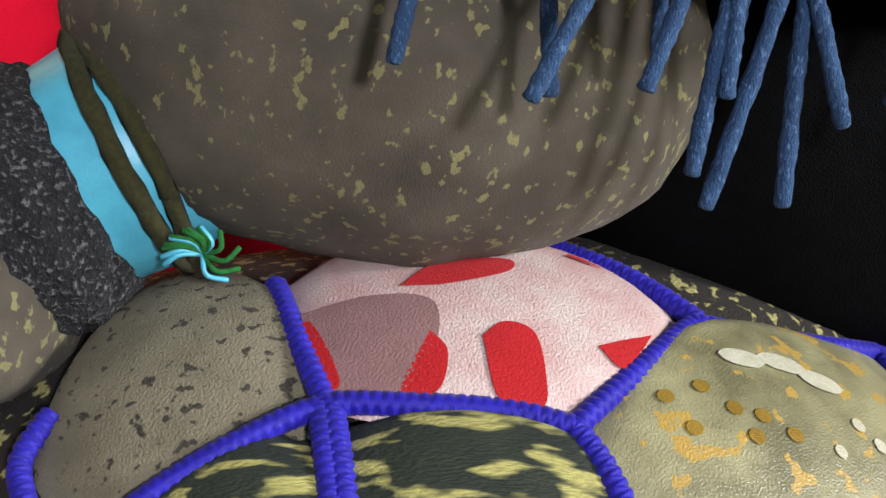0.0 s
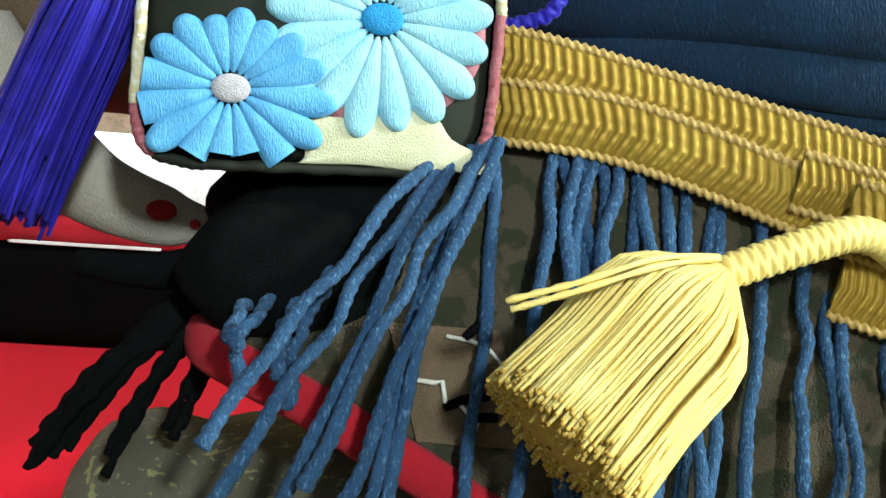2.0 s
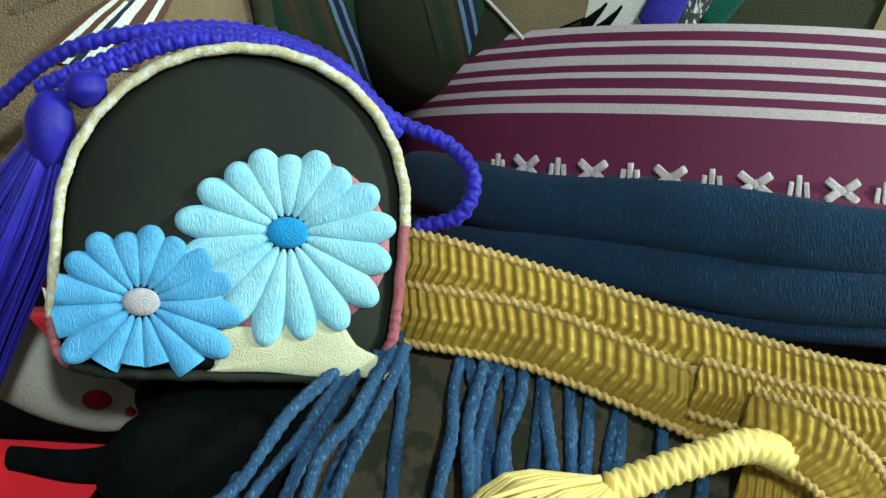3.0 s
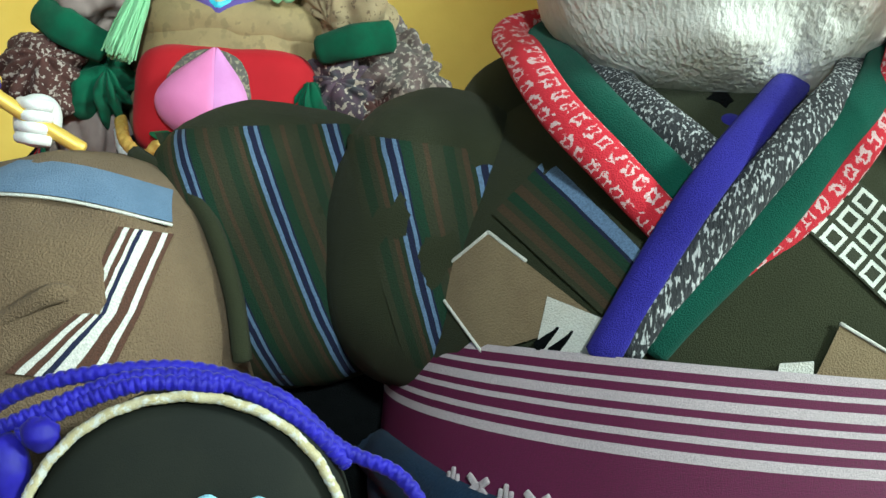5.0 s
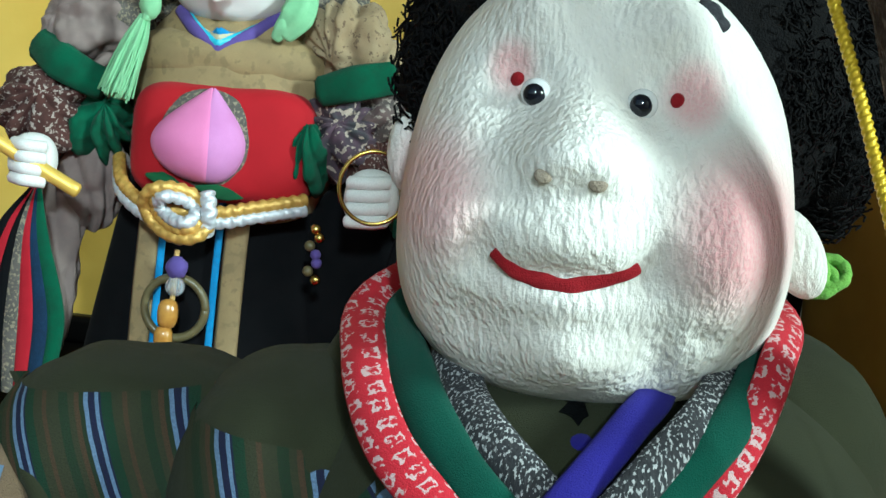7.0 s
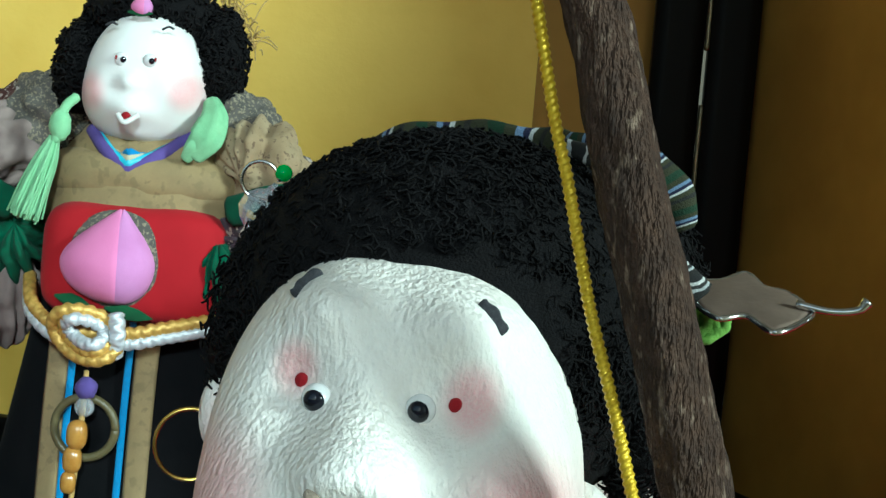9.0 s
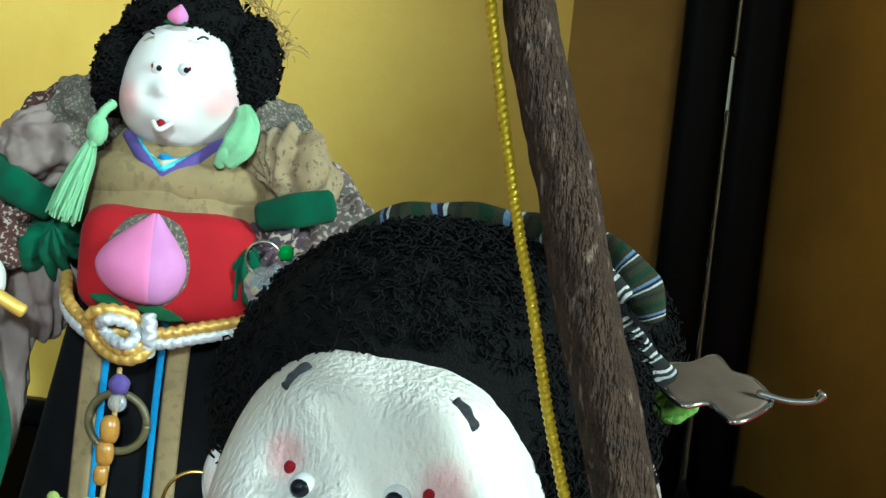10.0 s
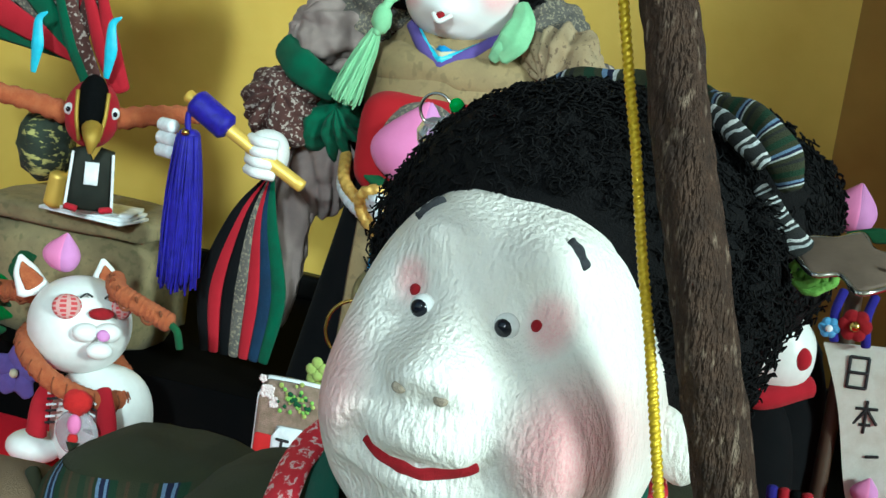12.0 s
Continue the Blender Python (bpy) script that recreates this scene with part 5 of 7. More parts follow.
def flower(cx, cz, long, count, m, core, turn, flatten=1.0, y=0.0552):
    for k in range(count):
        a = turn + k / count * 2 * math.pi
        reach = long * (1 + 0.05 * math.sin(k * 2.7)) * (1 - 0.27 * max(0.0, math.sin(a)))
        most = room_to_edge(cx, cz, a, reach)
        if most < long * 0.45:
            continue
        t = np.sin(np.linspace(0, 1, 24) * math.pi / 2)
        w = long * 0.146 * np.sin(np.clip(t * 1.05, 0, 1) * math.pi * 0.62) ** 0.8 * np.sqrt(np.clip(1 - t**7, 0, 1)) + 0.0003
        if most < reach * 0.95:
            w = long * 0.146 * np.sin(np.clip(t * most / long, 0, 1) * math.pi * 0.62) ** 0.8 + 0.0003
        r = 0.15 * long + t * (most - 0.15 * long)
        d, n = np.array([math.cos(a), math.sin(a)]), np.array([-math.sin(a), math.cos(a)])
        v = np.linspace(-1, 1, 9)
        x = cx + d[0] * r[:, None] + n[0] * w[:, None] * v
        z = cz + d[1] * r[:, None] + n[1] * w[:, None] * v
        yy = y - 0.0016 * np.sqrt(np.clip(1 - v**2, 0, 1))[None, :] * np.minimum(1, w / (long * 0.1))[:, None] + 0 * r[:, None]
        g = Geo().grid(np.stack([x, yy, z], -1), m)
        part("petal", g, purse_front)
    part("flower_centre", Geo().ball((cx, y - 0.0003, cz), (long * 0.19, 0.0014, long * 0.14), core, 12, 20), purse_front)


g = Geo()
g.prism([(-0.0490 + 0.020 * math.cos(a) * (1 + 0.12 * math.cos(5 * a)), 0.1640 + 0.0105 * max(-0.18, math.sin(a)) * (1 + 0.15 * math.cos(5 * a))) for a in np.linspace(0, 2 * math.pi, 40)[:-1]], 0.0553, 0.0566, "petal_cream", 0.0004)
part("leaf", g, purse_front, "cream embroidered leaf")
g = Geo()
g.prism([(-0.0525 + 0.0235 * math.cos(a), 0.1915 + 0.0205 * math.sin(a)) for a in np.linspace(0, 2 * math.pi, 50)[:-1]], 0.0557, 0.0566, "pink_edge", 0.0)
part("flower_ground", g, purse_front, "rose pink stitched ground")
flower(-0.0520, 0.1942, 0.0252, 17, "petal_light", "petal_core", 0.12)
flower(-0.0835, 0.1769, 0.0226, 16, "petal_blue", "petal_silver", 0.30, y=0.0546)

cords = thing("cord_tassel", None, "royal blue plaited cords and tassel round a purse", "cord")
for pts in (
    [(-0.122, 0.075, 0.2190), (-0.108, 0.068, 0.2305), (-0.090, 0.066, 0.2370), (-0.066, 0.068, 0.2395), (-0.045, 0.070, 0.2340), (-0.030, 0.074, 0.2220), (-0.016, 0.074, 0.2165), (-0.0095, 0.072, 0.2090), (-0.012, 0.072, 0.2000), (-0.022, 0.075, 0.1960)],
    [(-0.110, 0.062, 0.2230), (-0.098, 0.062, 0.2290), (-0.080, 0.064, 0.2368), (-0.060, 0.066, 0.2375), (-0.040, 0.068, 0.2290), (-0.028, 0.074, 0.2180)],
    [(-0.104, 0.060, 0.2225), (-0.092, 0.062, 0.2300), (-0.076, 0.062, 0.2362), (-0.058, 0.066, 0.2362)],
):
    part("cord", Geo().tube(pts, 0.0018, "cord_blue", 420, 14, wave=braid(2300, 2, 0.18)), cords)
for c, r in (((-0.0985, 0.058, 0.2235), (0.0046, 0.004, 0.0042)), ((-0.1065, 0.060, 0.2140), (0.0058, 0.006, 0.0090))):
    part("knot", Geo().ball(c, r, "tassel_blue", 16, 20, 2.0, 0.0005, 500), cords)
g = Geo()
strands(g, (-0.1065, 0.062, 0.2120), (-0.1320, 0.074, 0.1480), 0.0045, 0.0115, 260, 0.0006, "tassel_blue", 0.8, 9, 5)
g.tube([(-0.1068, 0.064, 0.2100), (-0.1180, 0.068, 0.185), (-0.1270, 0.072, 0.163)], [0.005, 0.009, 0.010], "tassel_blue", 14, 14)
tagged(part("tassel_threads", g, cords, "royal blue silk tassel threads"), kind="stuff")

charm = thing("cloth_charm", None, "pale crepe charm with red spots beside a purse", "charm")
part("body", Geo().tube([(-0.150, 0.112, 0.1830), (-0.134, 0.109, 0.1650), (-0.116, 0.107, 0.1510), (-0.098, 0.105, 0.1450), (-0.088, 0.105, 0.1440)], [0.015, 0.0125, 0.0095, 0.0075, 0.0040], "pale_crepe", 30, 16, flat=0.7), charm)
part("spot", Geo().ball((-0.0988, 0.0985, 0.1470), (0.0038, 0.0016, 0.0026), "lips", 10, 14), charm, "red felt spot")
part("spot", Geo().ball((-0.0905, 0.1005, 0.1440), (0.0014, 0.0012, 0.0012), "lips", 10, 12), charm, "red felt spot")

# ---- head cloth, ornaments and rod ----
g = Geo()
g.tube([(0.030, 0.240, 0.4330), (0.0438, 0.232, 0.4450), (0.0560, 0.226, 0.4505), (0.0750, 0.222, 0.4530), (0.0980, 0.214, 0.4525), (0.1100, 0.196, 0.4525)], [0.003, 0.0045, 0.0052, 0.0055, 0.0055, 0.005], "scarf", 70, 14, flat=0.6, wave=lambda s, a: 1 + 0.10 * np.cos(3 * a + 260 * s))
g.tube([(0.1050, 0.186, 0.4545), (0.1160, 0.178, 0.4535), (0.1260, 0.172, 0.4500), (0.1325, 0.169, 0.4430), (0.1368, 0.170, 0.4340)], [0.0025, 0.0042, 0.0052, 0.0056, 0.0045], "scarf", 60, 14, flat=0.6, wave=lambda s, a: 1 + 0.12 * np.cos(2 * a + 330 * s))
g.tube([(0.1020, 0.182, 0.4535), (0.1130, 0.172, 0.4500), (0.1210, 0.168, 0.4450), (0.1280, 0.167, 0.4400)], [0.002, 0.0034, 0.0036, 0.003], "scarf_bw", 40, 12, flat=0.6)
g.tube([(0.1270, 0.172, 0.4330), (0.1320, 0.171, 0.4270), (0.1370, 0.172, 0.4220), (0.1425, 0.174, 0.4150)], [0.0022, 0.0036, 0.0030, 0.0052], "scarf_bw", 40, 12, flat=0.35)
thing("head_cloth", g, "twisted olive and blue striped cloth tied round hair", "head cloth")

rod = thing("fishing_rod", None, "rough brown branch used as a fishing rod", "fishing rod")
g = Geo()
wob = np.random.default_rng(21)
PTS = [(0.0840, 0.0920, 0.5480), (0.0885, 0.0915, 0.5300), (0.0960, 0.0905, 0.5020), (0.1055, 0.0895, 0.4750), (0.1125, 0.0865, 0.4500), (0.1205, 0.0840, 0.4250), (0.1290, 0.0850, 0.3950), (0.1385, 0.0870, 0.3650), (0.1500, 0.0900, 0.3200), (0.160, 0.095, 0.270), (0.17, 0.10, 0.20), (0.178, 0.105, 0.10), (0.182, 0.11, -0.115)]
p = smooth_path(PTS, 260)
t = np.linspace(0, 1, 260)
rad = np.interp(t, [0, 0.06, 0.16, 0.3, 0.5, 1], [0.0042, 0.0052, 0.0066, 0.0075, 0.0080, 0.009])
g.tube(p, rad, "bark", seg=26, raw=True, wave=lambda s, a: 1 + 0.05 * np.cos(3 * a + 60 * s) + 0.05 * np.sin(5 * a - 170 * s) * np.cos(90 * s) + 0.03 * np.cos(9 * a + 420 * s))
part("branch", g, rod)
g = Geo().tube([(0.0770, 0.0920, 0.5450), (0.0865, 0.0940, 0.4990), (0.0953, 0.0955, 0.4620), (0.1000, 0.0935, 0.4460), (0.1071, 0.0895, 0.4188), (0.1137, 0.0830, 0.3982), (0.1193, 0.0770, 0.3791), (0.1248, 0.0715, 0.3594), (0.1340, 0.0690, 0.3200), (0.1500, 0.0760, 0.2200)], 0.0014, "gold_cord", 1400, 12, wave=twist(3600, 2, 0.13))
part("line", g, rod, "yellow gold twisted cord")

g = Geo()
a = np.linspace(0, 2 * np.pi, 60)
g.tube(np.column_stack([0.0022 + 0.0098 * np.cos(a), 0.182 + 0.002 * np.cos(a), 0.3580 + 0.0105 * np.sin(a)]), 0.0006, "brass_wire", seg=8, raw=True)
thing("earring", g, "thin brass ring earring", "earring")

orn = thing("hair_ornament", None, "crystal and green bead hair ornament", "hair ornament")
me_r = Matrix.Rotation(0.5, 4, "Y")
part("crystal", Geo().ball((0.0140, 0.200, 0.4270), (0.0062, 0.0062, 0.0070), "crystal", 6, 8, 1.4, turn=me_r), orn, "clear faceted crystal")
part("crystal", Geo().ball((0.0185, 0.201, 0.4310), (0.0036, 0.0036, 0.0040), "crystal", 6, 7, 1.4), orn, "clear faceted crystal")
part("bead", Geo().ball((0.0212, 0.200, 0.4380), (0.0027, 0.0027, 0.0027), "bead_green", 12, 16), orn, "green glass bead")
part("bead", Geo().ball((0.0265, 0.200, 0.4350), (0.0022, 0.0022, 0.0022), "eyeball", 12, 16), orn, "white bead")
for c, r in (((0.0145, 0.199, 0.4355), 0.0056), ((0.0275, 0.199, 0.4340), 0.0040)):
    a = np.linspace(0, 2 * np.pi * 0.9, 40)
    part("wire", Geo().tube(np.column_stack([c[0] + r * np.cos(a), np.full(40, c[1]), c[2] + r * np.sin(a)]), 0.0006, "silver", seg=8, raw=True), orn, "silver wire loop")

for ob in orn.children:
    if ob.name.startswith("crystal"):
        ob.data.polygons.foreach_set("use_smooth", np.zeros(len(ob.data.polygons), bool))

leaf = thing("metal_leaf", None, "bronze leaf ornament with a curved stem", "ornament")
g = Geo()
out = [(0.1420, 0.176), (0.1480, 0.166), (0.1560, 0.168), (0.1620, 0.158), (0.1700, 0.164), (0.1745, 0.172), (0.1700, 0.184), (0.1640, 0.188), (0.1600, 0.198), (0.1520, 0.192), (0.1440, 0.190)]
g.prism(out, 0.0, 0.0014, "bronze", 0.0008)
g.v = [np.column_stack([v[:, 0], v[:, 2], 0.4150 - v[:, 1] + 0.06 * (v[:, 0] - 0.158) + 0.30 * (v[:, 2] - 0.178)]) for v in g.v]
part("blade", g, leaf)
o = np.array(out + out[:1])
part("rim", Geo().tube(np.column_stack([o, 0.4140 + 0.06 * (o[:, 0] - 0.158) + 0.30 * (o[:, 1] - 0.178)]), 0.0009, "silver", 80, 8), leaf, "bright worn metal rim")
part("stem", Geo().tube([(0.1700, 0.171, 0.4150), (0.1790, 0.169, 0.4140), (0.1860, 0.168, 0.4150), (0.1885, 0.168, 0.4175)], [0.0012, 0.0010, 0.0011, 0.0018], "silver", 24, 10), leaf, "bright curved stem")
part("pin", Geo().tube([(0.1300, 0.178, 0.4155), (0.1450, 0.180, 0.4150)], 0.0013, "silver", 6, 10), leaf)

for where, size in (((0.1475, 0.188, 0.4060), 0.0040), ((0.1305, 0.180, 0.3455), 0.0046)):
    g = Geo()
    for k in range(3):
        a = np.linspace(0, 2 * np.pi, 40)
        o = np.array(where) + (size * (k - 1) * 0.7, 0.001 * k, -size * 0.5 * (k % 2))
        g.tube(np.column_stack([o[0] + size * np.cos(a), o[1] + size * 0.4 * np.sin(a), o[2] + size * 0.8 * np.sin(a)]), size * 0.34, "crochet", seg=10, raw=True, wave=lambda s, b: 1 + 0.25 * np.abs(np.cos(1100 * s)))
    thing("crochet_loop", g, "lime green crochet loop of yarn in the hair", "crochet", "crochet loops")

# ---- the standing doll before the screen: one mesh ----
def hand(g, c, r, m, side=1, turn=0.0):
    g.ball(c, r, m, 16, 20, 2.3)
    for k in range(4):
        z = c[2] + r[2] * (0.62 - 0.42 * k)
        g.tube([(c[0] + side * r[0] * 0.6, c[1] - r[1] * 0.7, z), (c[0], c[1] - r[1] * 1.12, z - 0.001), (c[0] - side * r[0] * 0.75, c[1] - r[1] * 0.8, z - 0.002 + turn)], r[2] * 0.23, m, 12, 8)


def peach(g, c, s, tip=0.0, y_scale=0.7):
    """A silk peach of two halves with a pointed top."""
    def half(sign):
        def shape(d):
            z = d[..., 2]
            w = np.where(z > 0, 1 - 0.75 * np.clip(z, 0, 1) ** 1.7, 1.0)
            x = d[..., 0] * w
            x = np.where(x * sign < 0, x * 0.30, x)
            return np.stack([x + sign * 0.015, d[..., 1] * w * y_scale, np.where(z > 0, z * 1.15, z * 0.85)], -1)
        return shape
    g.ball((c[0] + s * 0.20, c[1], c[2]), (s * 1.22, s, s), "pink_a", 26, 32, shape=half(-1))
    g.ball((c[0] + s * 0.22, c[1], c[2]), (s * 0.74, s * 0.94, s), "pink_b", 26, 32, shape=half(1))


def leaf_shape(g, a, b, w, m, thick=0.001):
    a, b = np.array(a, float), np.array(b, float)
    g.tube([a, a * 0.6 + b * 0.4, a * 0.3 + b * 0.7, b], [w * 0.2, w, w * 0.8, w * 0.1], m, 18, 10, flat=0.25)


def puff(g, c, r, m, count=11, deep=0.12, turn=(0.0, 0.0)):
    """Gathered cloth: an ellipsoid whose pleats run together at its two ends."""
    def shape(d):
        a = np.arctan2(d[..., 1], d[..., 0])
        ends = np.sqrt(np.clip(1 - d[..., 2] ** 2, 0, 1))
        fold = np.abs(np.cos(count * 0.5 * (a + 0.35 * np.sin(2 * a + c[0] * 60)) + 1.8 * d[..., 2])) * 2 - 1.2
        return d * (1 + deep * ends * fold)[..., None]
    g.ball(c, r, m, 34, 90, 2.3, 0.0065, 55, turn=Matrix.Rotation(turn[1], 4, "Y") @ Matrix.Rotation(turn[0], 4, "X"), shape=shape)


def standing_doll():
    g = Geo()
    c, r = np.array([-0.197, 0.950, 0.4740]), np.array([0.049, 0.046, 0.0535])

    def shape(d):
        x, y, z = d[..., 0], d[..., 1], d[..., 2]
        w = 1 - 0.16 * z
        fx, fz = x * r[0], z * r[2]
        e = bump_at(fx, fz, -0.004, -0.004, 0.008, 0.006, 0.009) + bump_at(fx, fz, -0.003, -0.026, 0.017, 0.011, 0.010)
        e += bump_at(fx, fz, -0.032, -0.014, 0.013, 0.013, 0.006) + bump_at(fx, fz, 0.032, -0.012, 0.013, 0.013, 0.006) + bump_at(fx, fz, -0.002, -0.044, 0.012, 0.006, 0.005)
        return np.stack([x * w, np.where(y < 0, y - e / r[1], y), z], -1)

    g.ball(c, r, "porcelain_face", 50, 70, 2.3, shape=shape)
    for x, z in ((-0.2085, 0.4870), (-0.1865, 0.4875)):
        g.ball((x, 0.9060, z), (0.0055, 0.0035, 0.0055), "eyeball", 12, 16)
        g.ball((x + 0.0022, 0.9030, z - 0.0004), (0.0024, 0.0018, 0.0024), "pupil", 10, 12)
        g.ball((x - 0.0034 if x < -0.2 else x + 0.0050, 0.9034, z + 0.001), (0.0010, 0.001, 0.0018), "lips", 8, 8)
    g.ball((-0.1990, 0.8935, 0.4430), (0.0040, 0.003, 0.0042), "lips", 10, 12)
    g.tube([(-0.2055, 0.894, 0.4445), (-0.199, 0.8895, 0.4390), (-0.190, 0.894, 0.4450)], 0.0022, "porcelain", 16, 8)
    for x in (-0.2180, -0.1740):
        g.tube([(x - 0.005, 0.909, 0.512), (x, 0.908, 0.5145), (x + 0.004, 0.909, 0.513)], 0.0009, "brow", 8, 6)
    for x, y, z, rx, ry, rz in ((-0.198, 0.985, 0.500, 0.068, 0.050, 0.052), (-0.252, 0.955, 0.478, 0.018, 0.026, 0.038), (-0.141, 0.960, 0.492, 0.018, 0.026, 0.040), (-0.198, 0.962, 0.526, 0.052, 0.034, 0.022)):
        g.ball((x, y, z), (rx, ry, rz), "hair", 26, 34, 2.1, 0.003, 110)
        curls(g, (x, y, z), (rx, ry, rz), 260, "hair", -0.9, 0.008, 0.0011, 31, lambda p, d: d[1] < 0.3)
    peach(g, (-0.1965, 0.912, 0.5285), 0.0085)
    leaf_shape(g, (-0.207, 0.910, 0.5235), (-0.187, 0.909, 0.5235), 0.003, "leaf_green")
    for k in range(160):
        a = rng.uniform(0.1, 2.6)
        b = (-0.190 + 0.072 * math.cos(a), 0.985 + rng.uniform(-0.02, 0.02), 0.500 + 0.056 * math.sin(a))
        d = rng.normal(size=3) * 0.010
        g.tube([b, np.array(b) + d * 0.6 + (0, 0, 0.003), np.array(b) + d], 0.0006, "gold_edge", 6, 4, cap=False)
    # collar, sash, apron
    for k, (m, w) in enumerate((("purple", 0.0050), ("cyan", 0.0044), ("petal_cream", 0.0036), ("petal_core", 0.0036))):
        o = 0.0042 * k
        g.tube([(-0.238 + o, 0.940, 0.4320 - 0.4 * o), (-0.220 + o, 0.922, 0.4150 - 0.2 * o), (-0.2000, 0.914, 0.4020 + o * 1.1)], w, m, 20, 8, flat=0.5)
        g.tube([(-0.155 - o, 0.940, 0.4340 - 0.4 * o), (-0.176 - o, 0.922, 0.4160 - 0.2 * o), (-0.2000, 0.914, 0.4020 + o * 1.1)], w, m, 20, 8, flat=0.5)
    g.ball((-0.193, 0.972, 0.345), (0.085, 0.062, 0.105), "obi_gold", 34, 44, 2.4, 0.0015, 40)
    g.ball((-0.193, 0.970, 0.3950), (0.083, 0.058, 0.028), "obi_gold", 24, 40, 2.6, 0.002, 60)
    g.ball((-0.192, 0.952, 0.3290), (0.073, 0.056, 0.047), "red_apron", 36, 56, 5.0, 0.0012, 40)
    g.ball((-0.2010, 0.9000, 0.3330), (0.0385, 0.010, 0.0385), "patch_grey", 20, 28)
    peach(g, (-0.2050, 0.8960, 0.3300), 0.0370)
    leaf_shape(g, (-0.245, 0.893, 0.3020), (-0.215, 0.890, 0.2955), 0.0060, "leaf_green")
    leaf_shape(g, (-0.205, 0.890, 0.2960), (-0.168, 0.892, 0.2900), 0.0060, "leaf_green")
    # hakama with gold and blue strips
    n = 60
    ph = np.linspace(-1.9, 1.9, n)
    rows = []
    for k in np.linspace(0, 1, 12):
        z = 0.300 - 0.206 * k
        w = 0.080 + 0.040 * k + 0.004 * np.cos(ph * 11) * k
        rows.append(np.stack([-0.200 + w * np.sin(ph), 0.980 - (0.055 + 0.02 * k) * np.cos(ph), z + 0 * ph], -1))
    g.grid(np.array(rows), "hakama", flip=True)
    for x, w, m in ((-0.2440, 0.0085, "obi_gold"), (-0.2325, 0.0030, "petal_core"), (-0.1880, 0.0030, "petal_core"), (-0.1740, 0.0095, "obi_gold")):
        g.tube([(x, 0.918, 0.292), (x - 0.002, 0.912, 0.220), (x - 0.003, 0.905, 0.120)], w, m, 20, 8, flat=0.2)
    # arms in pieces of printed silk
    puff(g, (-0.300, 0.985, 0.370), (0.055, 0.030, 0.095), "patch_wine", 17, 0.10, (0.2, 0.1))
    puff(g, (-0.078, 0.985, 0.330), (0.046, 0.030, 0.095), "patch_multi", 17, 0.10, (0.2, -0.1))
    for c, rr, m, count, deep, turn in (
        ((-0.284, 0.972, 0.4360), (0.042, 0.034, 0.034), "patch_grey", 9, 0.07, (0.5, -0.7)),
        ((-0.316, 0.950, 0.4080), (0.036, 0.034, 0.030), "patch_mauve", 9, 0.13, (0.7, -0.9)),
        ((-0.338, 0.932, 0.3480), (0.034, 0.034, 0.030), "patch_wine", 9, 0.17, (1.2, 0.4)),
        ((-0.292, 0.940, 0.3390), (0.024, 0.030, 0.028), "frill_green", 9, 0.22, (1.0, 0.3)),
        ((-0.304, 0.955, 0.2900), (0.026, 0.024, 0.042), "patch_mauve", 9, 0.14, (0.3, 0.2)),
        ((-0.330, 0.950, 0.2250), (0.020, 0.018, 0.085), "patch_mauve", 9, 0.12, (0.0, 0.05)),
        ((-0.126, 0.972, 0.4360), (0.034, 0.032, 0.034), "patch_grey", 9, 0.07, (0.5, 0.7)),
        ((-0.098, 0.945, 0.4120), (0.038, 0.034, 0.028), "patch_cream", 11, 0.15, (0.9, -2.4)),
        ((-0.055, 0.945, 0.3560), (0.040, 0.034, 0.034), "patch_multi", 9, 0.15, (1.0, 0.9)),
        ((-0.097, 0.936, 0.3440), (0.028, 0.032, 0.030), "patch_floral", 9, 0.18, (1.2, -0.4)),
        ((-0.123, 0.925, 0.3220), (0.013, 0.022, 0.032), "frill_green", 11, 0.22, (0.6, 0.0)),
        ((-0.036, 0.940, 0.3060), (0.026, 0.032, 0.036), "patch_cream", 11, 0.15, (0.9, 0.8)),
        ((-0.040, 0.930, 0.2930), (0.020, 0.024, 0.026), "frill_green", 9, 0.12, (0.8, 0.3)),
        ((-0.068, 0.930, 0.3260), (0.024, 0.026, 0.020), "patch_wine", 9, 0.18, (1.2, 0.2)),
    ):
        puff(g, c, rr, m, count, deep, turn)
    g.tube([(-0.346, 0.930, 0.3960), (-0.322, 0.912, 0.3820), (-0.288, 0.912, 0.3680)], [0.013, 0.015, 0.013], "frill_green", 20, 14, flat=0.5, wave=lambda s, a: 1 + 0.06 * np.cos(5 * a + 90 * s))
    g.tube([(-0.117, 0.912, 0.3770), (-0.090, 0.905, 0.3840), (-0.062, 0.914, 0.3920)], [0.012, 0.014, 0.013], "frill_green", 20, 14, flat=0.5, wave=lambda s, a: 1 + 0.06 * np.cos(5 * a + 90 * s))
    g.ball((-0.078, 0.965, 0.205), (0.055, 0.030, 0.105), "hakama", 24, 30, 2.6, 0.003, 50)
    hand(g, (-0.3310, 0.885, 0.3060), (0.0185, 0.018, 0.0210), "porcelain", -1)
    hand(g, (-0.0680, 0.880, 0.2990), (0.0210, 0.018, 0.0230), "porcelain", 1)
